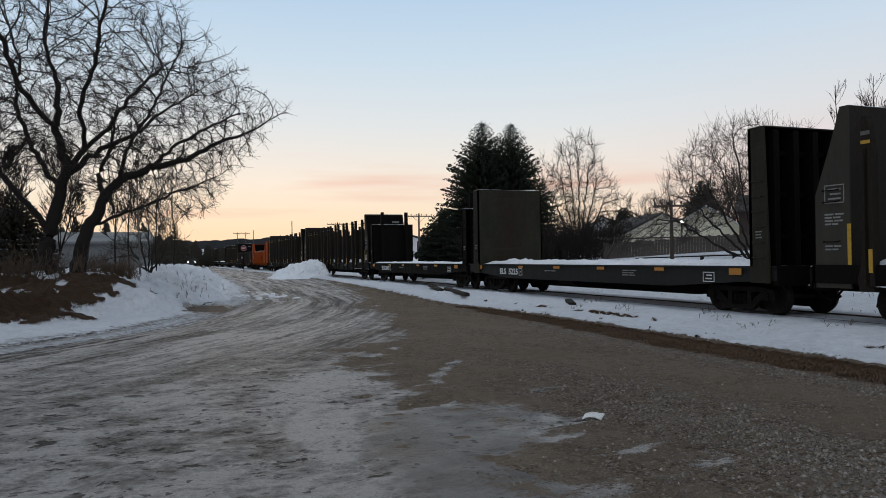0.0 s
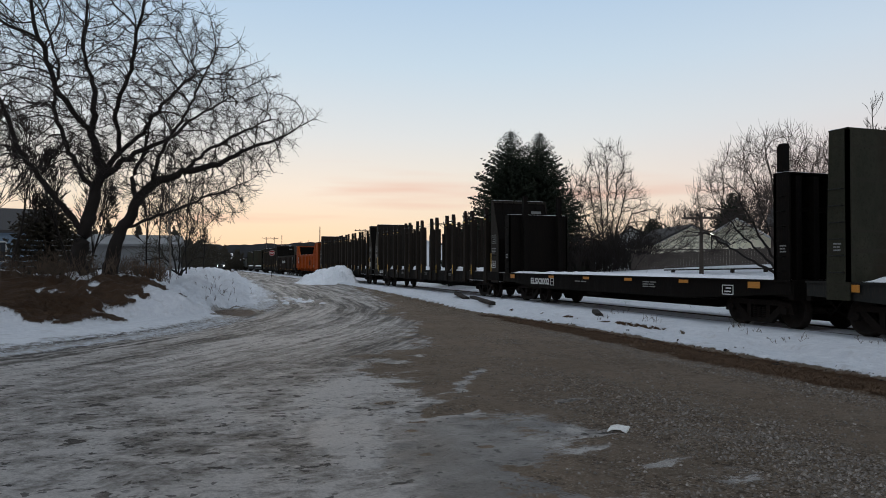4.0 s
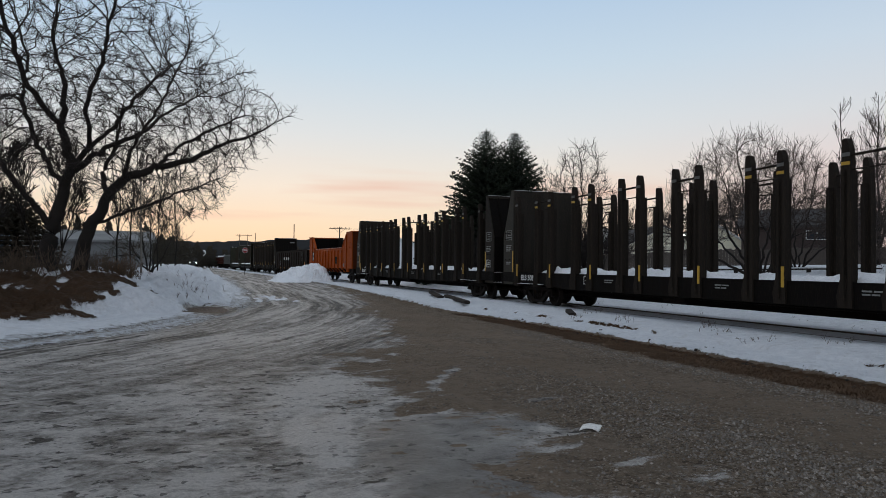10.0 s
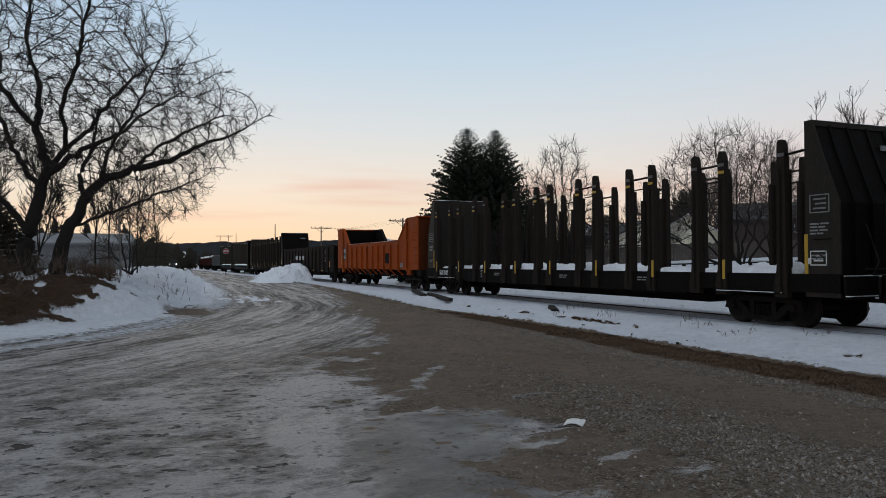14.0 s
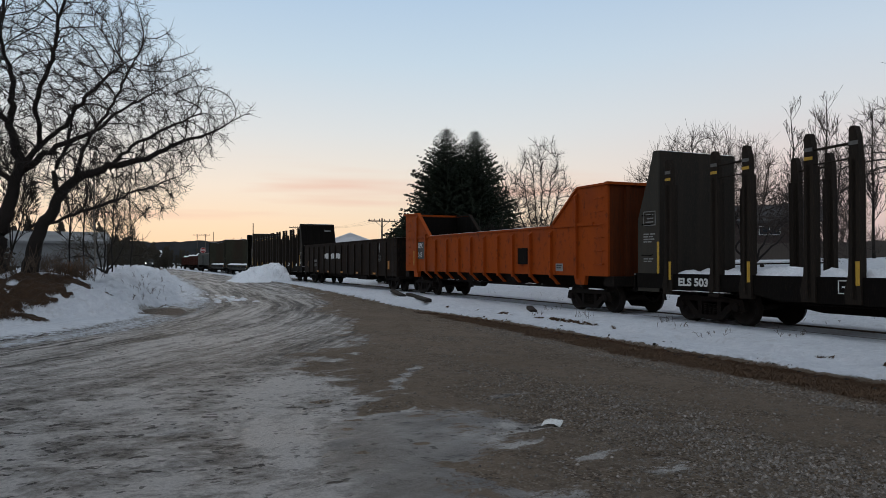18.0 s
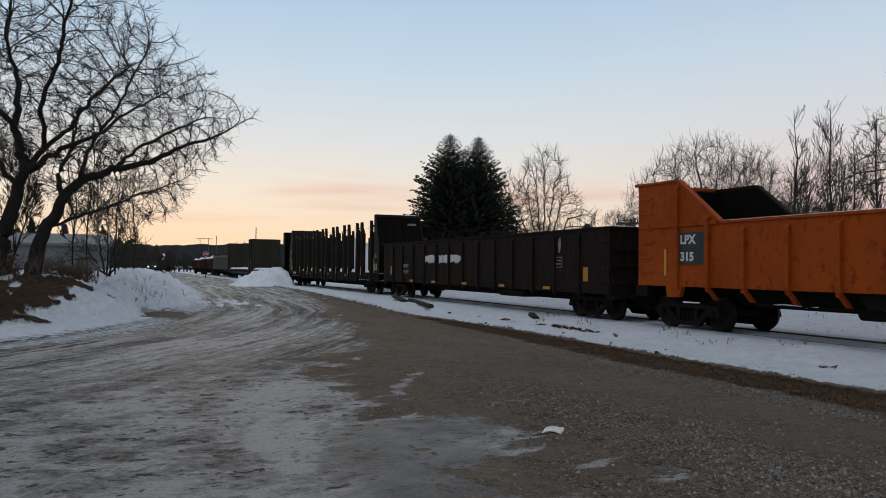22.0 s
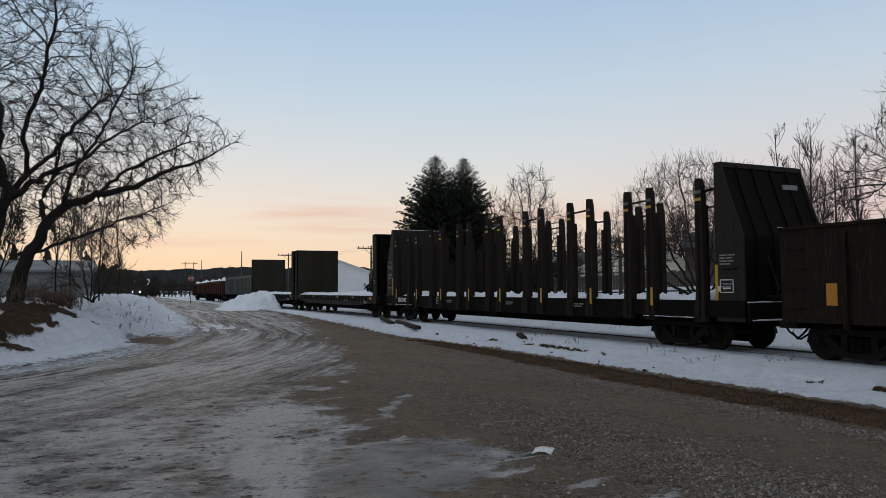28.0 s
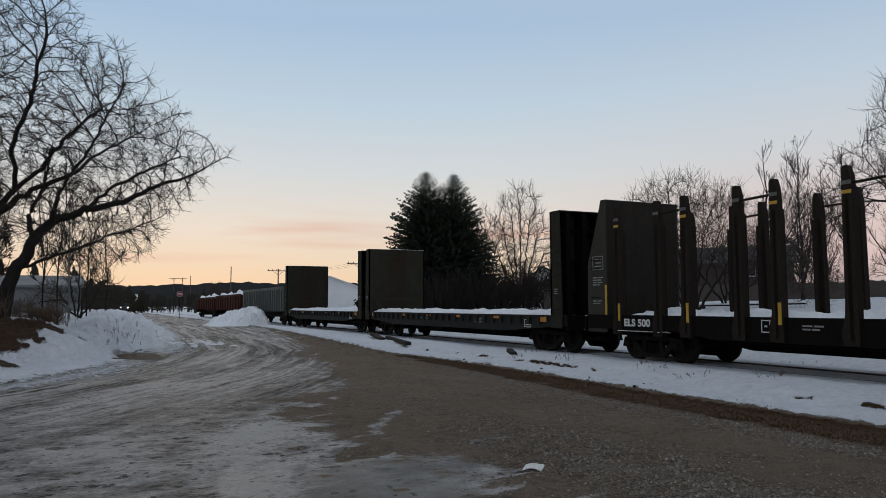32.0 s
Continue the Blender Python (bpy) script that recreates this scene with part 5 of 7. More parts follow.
    part("paint_smear", Shape().prism([(2.72 + 0.12 * q * math.cos(a) * (0.75 + 0.35 * math.sin(a)), 2.34 + 0.28 * q * math.sin(a)) for a, q in ring], "x", x - 0.006, x), DIMWHITE, c)
    truck(c, 1.5), truck(c, ln - 1.5)
    return c, y0


def plain_gondola(y0, ln, label, paint, z0, top, snow_heap, rib_gap):
    """A gondola or hopper at the train's far end."""
    c = thing("gondola", label, "freight car", "cars of the train")
    half = 1.42
    gondola_sides(c, ln, z0, [(0, top), (ln, top)], half, paint, list(np.arange(0.5, ln - 0.3, rib_gap)), 0.1)
    for way, y in ((-1, 0.0), (1, ln)):
        part("end_wall", Shape().box(-half + 0.072, half - 0.072, *sorted((y + way * 0.004, y - way * 0.08)), z0, top), paint, c)
        part("end_sill", Shape().box(-1.35, 1.35, *sorted((y - way * 0.3, y + way * 0.14)), 0.7, z0), IRON, c)
        coupler(c, y + way * 0.14, way)
    part("floor", Shape().box(-half + 0.07, half - 0.07, 0.08, ln - 0.08, z0, z0 + 0.1), paint, c)
    part("centre_sill", Shape().box(-0.32, 0.32, 0, ln, 0.6, z0), IRON, c)
    if snow_heap:
        part("snow_load", deck_snow(random.Random(5), -half + 0.05, half - 0.05, 0.3, ln - 0.3, top - 0.25, 0.55, step_y=0.7), SNOW, c, "snow heaped above the rim", True)
    truck(c, 1.5), truck(c, ln - 1.5)
    return c, y0


LOG = "black log car with tall stakes, snowy deck"
CARS = [
    stake_car("", 11.35 - 22.0, LOG + ", white panels", 1),
    flat_car(13.95, 16.65, "grey-green bulkhead flat car with a snow-covered empty deck", "ELS  5225", 2, inset=0.55),
    flat_car(32.36, 15.6, "black flat car with low bulkheads and a thin snow cover", "ELSX2002", 3, tall=3.75, half=1.42, thick=0.5, paint=BLACK,
             snow=0.07, posts=((-0.82, 0.3, 4.58), (0.85, 0.3, 4.58), (-0.82, 15.3, 4.58), (0.85, 15.3, 4.58))),
    stake_car("ELS 503", 50.2, LOG + ", behind a flat car", 4),
    stake_car("ELS 503", 74.95, LOG + ", beside orange gondola", 5),
    orange_gondola(99.15, "bright orange gondola with raised sloping ends"),
    dark_gondola(117.2, "dark brown ribbed gondola with white painted-over lettering"),
    stake_car("ELS 500", 139.47, LOG + ", behind brown gondola", 7, False, 21.8, -0.12),
    flat_car(163.83, 16.95, "grey-green bulkhead flat car with stake pockets and rusty end panels", "", 8, pockets=True),
    flat_car(182.6, 16.1, "grey-green bulkhead flat car with white-edged deck", "", 9, pockets=True),
    plain_gondola(200.4, 16.5, "pale grey ribbed hopper car near the train's end", HOPPER, 1.15, 2.95, False, 0.8),
    plain_gondola(218.5, 15.6, "faded red gondola with snow heaped in it", REDCAR, 1.1, 2.65, True, 1.6),
    plain_gondola(235.6, 15.6, "faded red gondola at the train's end", REDCAR, 1.1, 2.55, True, 1.6),
]

# ---- track ----
def build_track():
    t = thing("railway_track", "worn steel rails on snow-covered wooden ties", "railway track", kind="structure")
    for k in (-1, 1):
        x = TRACK_X + k * 0.7535
        z = RAIL_Z
        prof = [(x - 0.065, z - 0.17), (x + 0.065, z - 0.17), (x + 0.06, z - 0.155), (x + 0.01, z - 0.14), (x + 0.01, z - 0.045), (x + 0.036, z - 0.035), (x + 0.036, z - 0.006), (x - 0.036, z - 0.006), (x - 0.036, z - 0.035), (x - 0.01, z - 0.045), (x - 0.01, z - 0.14), (x - 0.06, z - 0.155)]
        r = part("rail", Shape().prism(prof, "y", -60, 420), RAIL, t, "rusty rail with a bright head")
        part("rail_head", Shape().prism([(x - 0.034, z - 0.006), (x + 0.034, z - 0.006), (x + 0.026, z), (x - 0.026, z)], "y", -60, 420), RAILTOP, r)
    rng = random.Random(11)
    tie = Shape().box(-1.3, 1.3, -0.115, 0.115, -0.17, 0.0, 0.02).mesh("tie")
    for i in range(150):
        o = part("tie", tie, TIMBER, t)
        o.location = (TRACK_X + rng.uniform(-0.04, 0.04), -6 + i * 0.53, RAIL_Z - 0.17 + rng.uniform(0.0, 0.045))
    return t


build_track()


# ---- bare trees, grown branch by branch ----
def grow(rng, start, way, length, radius, depth, out, twist=0.35, rise=0.12, kids=(3, 5), shrink=0.62, spread=0.75, min_r=0.006, outside=None):
    """Adds (points, radii, depth) of a branch and of all that grows from it."""
    n = max(3, int(3 + length * 1.1)) if depth > 0 else 3
    pts, radii = [Vector(start)], [radius]
    d = Vector(way).normalized()
    for i in range(n):
        d = (d + Vector((rng.uniform(-1, 1), rng.uniform(-1, 1), rng.uniform(-1, 1))) * twist * 0.45 + Vector((0, 0, rise * 0.5))).normalized()
        q = pts[-1] + d * length / n
        if outside and outside(q):
            break
        pts.append(q)
        radii.append(max(min_r, radius * (1 - 0.72 * (i + 1) / n)))
    if len(pts) < 2:
        return
    if len(pts) - 1 < n:
        n = len(pts) - 1
        radii = [max(min_r, radius * (1 - 0.85 * i / n)) for i in range(n + 1)]
    out.append((pts, radii, depth))
    if depth <= 0:
        return
    for k in range(rng.randint(*kids) + (1 if depth > 1 else 0)):
        t = rng.uniform(0.25, 1.0)
        i = min(n - 1, int(t * n))
        p = pts[i].lerp(pts[i + 1], t * n - i)
        dd = (pts[i + 1] - pts[i]).normalized()
        a = rng.uniform(0, 2 * math.pi)
        side = dd.cross(Vector((0.2, 0.1, 1))).normalized()
        side = side * math.cos(a) + dd.cross(side) * math.sin(a)
        nd = (dd + side * rng.uniform(0.6, 1.3) * spread).normalized()
        grow(rng, p, nd, length * shrink * rng.uniform(0.7, 1.2), max(min_r, radii[i] * rng.uniform(0.45, 0.68)), depth - 1, out, twist, rise, kids, shrink, spread, min_r, outside)


def limb(points, r0, r1, wig, rng):
    """A main limb through a few given places."""
    pts = [Vector(p) for p in points]
    fine = []
    for i in range(len(pts) - 1):
        for t in (0.0, 0.33, 0.66):
            fine.append(pts[i].lerp(pts[i + 1], t) + Vector((rng.uniform(-wig, wig), rng.uniform(-wig, wig), rng.uniform(-wig, wig))) * (1 if i or t else 0))
    fine.append(pts[-1])
    n = len(fine)
    return fine, [r0 + (r1 - r0) * (i / (n - 1)) ** 0.8 for i in range(n)]


def skin(branches, thick_from):
    """Two shapes: trunk and limbs, and the crown of twigs."""
    trunk, crown = Shape(), Shape()
    for pts, radii, depth in branches:
        if depth >= thick_from:
            trunk.tube(pts, radii, 8 if radii[0] > 0.08 else 6)
        else:
            crown.tube(pts, radii, 4 if radii[0] > 0.02 else 3)
    return trunk, crown


def dome(height, half, rng):
    """A test for places outside a rounded, uneven crown."""
    zc = height * 0.55

    def outside(p):
        j = rng.uniform(0.85, 1.1) * (0.93 + 0.12 * math.sin(3 * math.atan2(p.y, p.x) + p.z))
        r = math.hypot(p.x, p.y) / (half * j)
        return r > 1 if p.z < zc else r * r + ((p.z - zc) / ((height - zc) * j)) ** 2 > 1
    return outside


def tree_thing(branches, thick_from, where, label, bark=None, twig=None, name="bare_tree", group=""):
    t = thing(name, label, "tree", group, m=pose(*where))
    trunk, crown = skin(branches, thick_from)
    part("trunk", trunk, bark or BARK, t, "", True)
    part("crown", crown, twig or TWIG, t, "fine bare twigs")
    return t


def colony(seed, mains, cloud, stride, reach, kill, jitter=0.4, rise=0.06, rounds=120, keep_on=0.9):
    """Branches that grow from the main limbs towards free points of a crown, each point claimed by the nearest shoot.
    Gives the nodes, their parents, how many tips each one feeds and the least girth of the limbs given as (points, first, last)."""
    rs = np.random.RandomState(seed)
    P, parent, girth = [], [], []
    for pts, r0, r1 in mains:
        pts = [np.array(p, float) for p in pts]
        first = len(P)
        last = int(np.argmin([np.sum((q - pts[0]) ** 2) for q in P])) if P and np.min([np.sum((q - pts[0]) ** 2) for q in P]) < 1.0 else -1
        for a, b in zip(pts, pts[1:]):
            n = max(1, int(np.linalg.norm(b - a) / stride))
            for k in range(n):
                P.append(a + (b - a) * k / n + rs.normal(0, 0.035, 3) * (last >= 0))
                parent.append(last)
                last = len(P) - 1
        P.append(pts[-1])
        parent.append(last)
        girth += list(r0 + (r1 - r0) * np.linspace(0, 1, len(P) - first) ** 0.7)
    A = np.array(cloud)
    N = np.array(P)
    d2 = ((A[:, None] - N[None]) ** 2).sum(2) if len(A) * len(N) < 3e6 else np.stack([((N - q) ** 2).sum(1) for q in A])
    near, dist = d2.argmin(1), np.sqrt(d2.min(1))
    kids = np.zeros(len(P) + 200000, int)
    for _ in range(rounds):
        live = dist < reach
        if not live.any():
            break
        way = np.zeros((len(P), 3))
        v = (A[live] - np.array(P)[near[live]]) / np.maximum(dist[live], 1e-6)[:, None]
        np.add.at(way, near[live], v)
        at = np.unique(near[live])
        at = at[kids[at] < 3]
        if not len(at):
            break
        S, up = np.array(P), np.array(parent)[at]
        old = np.where((up >= 0)[:, None], S[at] - S[up], 0) / stride * (keep_on * (kids[at] == 0) + 0.35)[:, None]
        w = way[at] / np.maximum(np.linalg.norm(way[at], axis=1), 1e-6)[:, None] + old + rs.normal(0, jitter, (len(at), 3)) + np.array([0, 0, rise])
        w /= np.linalg.norm(w, axis=1)[:, None]
        fresh = np.array(P)[at] + w * stride
        base = len(P)
        P.extend(fresh)
        parent.extend(at.tolist())
        kids[at] += 1
        dd = np.sqrt(((A[:, None] - fresh[None]) ** 2).sum(2))
        j = dd.argmin(1)
        m = dd[np.arange(len(A)), j]
        closer = m < dist
        near[closer], dist[closer] = base + j[closer], m[closer]
        keep = dist > kill
        A, near, dist = A[keep], near[keep], dist[keep]
        if not len(A):
            break
    tips = np.zeros(len(P))
    has = np.zeros(len(P), bool)
    for i, p in enumerate(parent):
        if p >= 0:
            has[p] = True
    tips[~has] = 1
    for i in np.argsort(-depths(parent), kind="stable"):
        if parent[i] >= 0:
            tips[parent[i]] += tips[i]
    return np.array(P), parent, tips, np.array(girth + [0.0] * (len(P) - len(girth)))


def depths(parent):
    d = np.zeros(len(parent), int)
    for i, p in enumerate(parent):
        d[i] = d[p] + 1 if p >= 0 else 0
    return d


def colony_tree(seed, mains, cloud, where, label, stride=0.22, reach=1.8, kill=0.38, tip=0.007, power=2.35, twigs=2, twig_len=(0.25, 0.6), thick=0.035,
                bark=None, twig=None, name="bare_tree", group="", jitter=0.4, rise=0.06, flare=1.25, stout=0.0, droop=0.0, keep_on=0.9):
    """A bare tree: limbs, boughs and twigs whose girth follows the tips that they feed."""
    P, parent, tips, girth = colony(seed, mains, cloud, stride, reach, kill, jitter, rise, 120, keep_on)
    rng = random.Random(seed)
    r = tip * tips ** (1 / power)
    low = P[:, 2].min()
    r = r * (1 + (flare - 1) * np.exp(-(P[:, 2] - low) / (0.7 + stout)))
    r = np.maximum(r, girth)
    children = [[] for _ in P]
    for i, p in enumerate(parent):
        if p >= 0:
            children[p].append(i)
    trunk, crown = Shape(), Shape()
    starts = [(i, -1) for i, p in enumerate(parent) if p < 0]
    while starts:
        i, p = starts.pop()
        path, rad = ([P[p]], [min(r[p], r[i] * 1.15)]) if p >= 0 else ([], [])
        while True:
            path.append(P[i])
            rad.append(r[i])
            c = sorted(children[i], key=lambda k: -tips[k])
            if not c:
                break
            starts += [(k, i) for k in c[1:]]
            i = c[0]
        rad[-1] *= 0.6
        if len(path) < 2:
            continue
        cut = next((k for k, q in enumerate(rad) if q < thick), len(rad))
        if cut > 1:
            trunk.tube(path[:cut + 1], rad[:cut + 1], 8 if rad[0] > 0.1 else 6)
        if cut < len(path) - 1:
            crown.tube(path[max(0, cut - 1) if cut > 1 else 0:], rad[max(0, cut - 1) if cut > 1 else 0:], 4 if rad[cut if cut > 1 else 0] > 0.018 else 3)
    for i, p in enumerate(parent):
        if p < 0 or tips[i] > 6:
            continue
        d = Vector(P[i] - P[p]).normalized()
        for k in range(twigs if tips[i] > 1 else twigs + 1):
            way = (d * 0.7 + Vector((rng.gauss(0, 0.6), rng.gauss(0, 0.6), rng.gauss(0.1 - droop, 0.5)))).normalized()
            ln = rng.uniform(*twig_len)
            a = Vector(P[p]).lerp(Vector(P[i]), rng.random())
            b = a + way * ln * 0.5
            bend = (way + Vector((rng.gauss(0, 0.3), rng.gauss(0, 0.3), rng.gauss(0.12 - droop, 0.3)))).normalized()
            crown.tube([a, b, b + bend * ln * 0.5], [tip * 0.8, tip * 0.7, tip * 0.5], 3)
    x, y = where[:2]
    t = thing(name, label, "tree", group, m=pose(x, y, ground_z(x, y) - 0.1))
    part("trunk", trunk, bark or BARK, t, "", True)
    part("crown", crown, twig or TWIG, t, "fine bare twigs")
    return t


def crown_cloud(seed, n, box, inside):
    """Points spread evenly through a crown."""
    rs = np.random.RandomState(seed)
    lo, hi = np.array(box[0], float), np.array(box[1], float)
    out = []
    while len(out) < n:
        p = lo + (hi - lo) * rs.random_sample(3)
        if inside(p, rs):
            out.append(p)
    return out


def big_tree():
    """The old leaning tree on the bank: two stems from one foot, a long low limb towards the road."""
    mains = [
        ([(-0.75, 0, -0.3), (-0.6, 0.1, 1.2), (-0.2, 0.2, 3.0), (0.0, 0.2, 3.7), (-0.35, 0.4, 5.0), (-0.3, 0.6, 6.4), (-0.7, 0.5, 8.0)], 0.36, 0.035),
        ([(0.15, 0, -0.3), (0.5, -0.1, 1.3), (1.1, -0.2, 2.7), (1.55, -0.3, 3.3), (2.6, -0.5, 3.75), (3.7, -0.8, 4.0), (4.6, -0.9, 4.55), (5.7, -0.9, 5.0), (6.3, -1.0, 5.4), (7.0, -1.0, 5.7)], 0.31, 0.008),
        ([(0.0, 0.2, 3.7), (0.5, 0.4, 4.4), (1.2, 0.8, 5.2), (1.9, 1.1, 6.4), (3.0, 1.3, 7.6)], 0.11, 0.022),
        ([(0.1, 0.2, 3.6), (1.0, -0.4, 4.3), (2.1, -0.8, 4.8), (2.9, -0.9, 5.5), (4.1, -1.0, 6.3)], 0.12, 0.022),
        ([(1.1, -0.2, 2.7), (0.9, 0.4, 3.5), (1.3, 0.8, 4.6), (1.5, 0.9, 6.0)], 0.11, 0.03),
        ([(-0.5, 0.1, 1.6), (-1.5, -0.4, 3.0), (-2.4, -0.7, 4.4), (-3.0, -0.9, 6.2)], 0.12, 0.03),
        ([(-0.35, 0.4, 5.0), (-1.3, -0.2, 6.2), (-1.9, -0.5, 8.0)], 0.1, 0.03),
        ([(2.6, -0.5, 3.75), (3.4, -0.2, 4.6), (4.5, 0.2, 5.3), (5.6, 0.4, 5.9)], 0.08, 0.015),
        ([(-0.2, 0.2, 3.0), (-1.0, 0.7, 4.2), (-1.6, 1.0, 5.8), (-1.5, 1.2, 7.4)], 0.1, 0.03),
        ([(0.5, 0.4, 4.4), (0.4, -0.3, 5.6), (0.9, -0.8, 7.0), (1.2, -1.0, 8.6)], 0.09, 0.02),
        ([(1.55, -0.3, 3.3), (1.9, -0.9, 4.4), (2.7, -1.5, 5.6), (3.2, -1.7, 6.8)], 0.08, 0.02),
        ([(0.7, -0.15, 1.8), (1.8, -0.6, 2.2), (3.0, -0.8, 2.75), (4.3, -0.9, 3.3)], 0.05, 0.012),
    ]

    def inside(p, rs):
        x, y, z = p
        edge = float(np.interp(z, [2, 3, 4, 5, 6, 7.1, 8.1, 9.2, 10.2, 11.5, 12.8], [5.0, 5.5, 6.0, 6.9, 7.0, 5.7, 4.6, 3.3, 1.9, 0.6, -0.6]))
        low = float(np.interp(x, [-5.5, -2, 0, 1, 3, 4.8, 6, 7.3], [3.0, 3.4, 3.2, 2.4, 1.9, 2.3, 4.0, 5.2]))
        if z > 7.6 and rs.random_sample() < 0.45:
            return False
        bough = 0.5 + 0.5 * math.sin(4.3 * math.atan2(z - 3.0, x + 0.5) * 2 + 1.3 * y) * math.sin(1.1 * y + 0.9 * z)
        j = rs.uniform(0.7, 0.92) if rs.random_sample() < 0.55 else rs.uniform(0.86, 0.93 + 0.13 * bough)
        return low < z and x < edge * j and abs(y) < 3.4 * (1 - 0.35 * abs(z - 6.5) / 6.5) * (1 - 0.5 * max(0.0, x - 3) / 5)
    cloud = crown_cloud(31, 9600, ((-5.5, -3.4, 1.8), (7.4, 3.4, 12.9)), inside)
    return colony_tree(33, mains, cloud, (-2.75, 27.0), "large old leaning bare tree with two dark stems on the bank", 0.2, 1.4, 0.28, 0.0083, 2.5, 2, (0.15, 0.55), 0.04,
                       name="large_bare_tree", jitter=0.22, rise=0.06, flare=1.2, droop=0.1)


big_tree()


def small_tree(seed, where, height, radius, label, depth=4, spread=0.55, stems=1, bark=None, twig=None, lean=(0, 0), group="", kids=(5, 7), rise=0.09, shrink=0.52, min_r=0.008, name="bare_tree", half=None):
    rng = random.Random(seed)
    out = []
    for s in range(stems):
        a = 2 * math.pi * s / max(1, stems) + rng.uniform(-0.4, 0.4)
        off = 0.25 if stems > 1 else 0.0
        way = Vector((math.cos(a) * off * spread * 2.4 + lean[0], math.sin(a) * off * spread * 2.4 + lean[1], 1))
        grow(rng, (math.cos(a) * 0.15 * off * 4, math.sin(a) * 0.15 * off * 4, -0.2), way, height * rng.uniform(0.72, 0.95), radius * rng.uniform(0.8, 1.1), depth, out, 0.22, rise, kids, shrink, spread, min_r, dome(height, half or height * 0.22, rng))
    x, y = where
    return tree_thing(out, depth - 1, (x, y, ground_z(x, y) - 0.05), label, bark, twig, name, group)


def fan_tree(seed, where, label, facing, stems, radius, group, bark=None, twig=None, per=1.0, depth=0.75, base=0.3, tip=0.009):
    """A many-stemmed tree: stems given as (sideways reach, height), bowed outwards and then up, twigs to a rounded outline."""
    rng = random.Random(seed)
    a = radians(facing)
    right = np.array((math.cos(a), -math.sin(a), 0))
    deep = np.array((math.sin(a), math.cos(a), 0))
    up = np.array((0, 0, 1.0))
    lats = [q[0] for q in stems]
    order = sorted(stems)
    mains = []
    for lat, h in stems:
        dp = rng.uniform(-0.4, 0.4) * max(1.5, abs(lat))
        at = lambda u, z: right * lat * u + deep * dp * u + up * z * h
        mains.append(([at(0.02, -0.04), at(0.16, 0.12), at(0.4, 0.32), at(0.66, 0.55), at(0.8, 0.72)], radius * rng.uniform(0.7, 1.0), 0.02))
    half = max(abs(q) for q in lats) * depth

    def inside(p, rs):
        u = float(p @ right)
        v = float(p @ deep)
        top = float(np.interp(u, [q[0] for q in order], [q[1] for q in order], left=order[0][1] - 1.2 * (order[0][0] - u), right=order[-1][1] - 1.2 * (u - order[-1][0])))
        k = 1 - (v / half) ** 2
        return k > 0 and top * (base + 0.16 * rs.random_sample()) < p[2] < top * (0.85 + 0.15 * math.sqrt(k)) * rs.uniform(0.9, 1.08)
    wide = max(abs(q) for q in lats) + 0.6
    tall = max(q[1] for q in stems)
    vol = (max(lats) - min(lats) + 1) * half * 1.6 * tall * 0.6
    cloud = crown_cloud(seed, int(min(3200, 11 * per * vol)), ((-wide - half, -wide - half, 0.6), (wide + half, wide + half, tall * 1.08)), inside)
    return colony_tree(seed, mains, cloud, where, label, 0.26, 1.5, 0.38, tip, 2.5, 2, (0.4, 1.0), 0.03, bark, twig, group=group, jitter=0.12, rise=0.3, flare=1.3, stout=1.0, droop=-0.25, keep_on=0.3)


def slender_tree(seed, where, height, label, group, width=1.0, low=0.2, girth=0.012, n=34, bark=None, twig=None):
    """A straight stem with many thin side branches that bend upwards."""
    rng = random.Random(seed)
    out = []
    p, r = limb([(0, 0, -0.2), (rng.uniform(-0.1, 0.1), 0.05, height * 0.35), (rng.uniform(-0.2, 0.2), 0, height * 0.7), (rng.uniform(-0.15, 0.15), 0, height)], girth * height, 0.012, 0.05, rng)
    out.append((p, r, 4))
    for i in range(n):
        u = low + (0.95 - low) * rng.random()
        k = u * (len(p) - 1)
        j = min(len(p) - 2, int(k))
        q = p[j].lerp(p[j + 1], k - j)
        a = rng.uniform(0, 6.283)
        big = rng.random() < 0.3
        ln = width * ((0.42 if big else 0.2) * height * (1 - u) ** 0.85 * rng.uniform(0.6, 1.1) + 0.4)
        grow(rng, q, (math.cos(a) * 0.8, math.sin(a) * 0.8, rng.uniform(0.5, 1.3)), ln, max(0.012, r[j] * (0.55 if big else 0.35)), 2 if ln > 1.1 * width else 1, out, 0.22, 0.34, (3, 5) if ln > 0.8 * width else (1, 2), 0.5, 0.6, 0.009)
    x, y = where
    return tree_thing(out, 2, (x, y, ground_z(x, y) - 0.05), label, bark, twig or PALETWIG, group=group)


# beyond the track
YARD = "bare trees beyond the track"
fan_tree(41, (32.4, 53.0), "slender bare tree with several upright stems", 31, ((-2.4, 7.0), (-1.6, 9.0), (-0.7, 10.0), (0.2, 10.1), (1.1, 10.0), (1.9, 8.6), (2.6, 6.4)), 0.12, YARD, twig=TWIG, tip=0.013, base=0.22, per=0.8)
fan_tree(42, (29.9, 55.0), "bare tree beside dark spruces", 28, ((-1.5, 7.0), (-0.4, 8.6), (0.6, 8.7), (1.5, 7.2)), 0.1, YARD, twig=TWIG, tip=0.013, base=0.2)
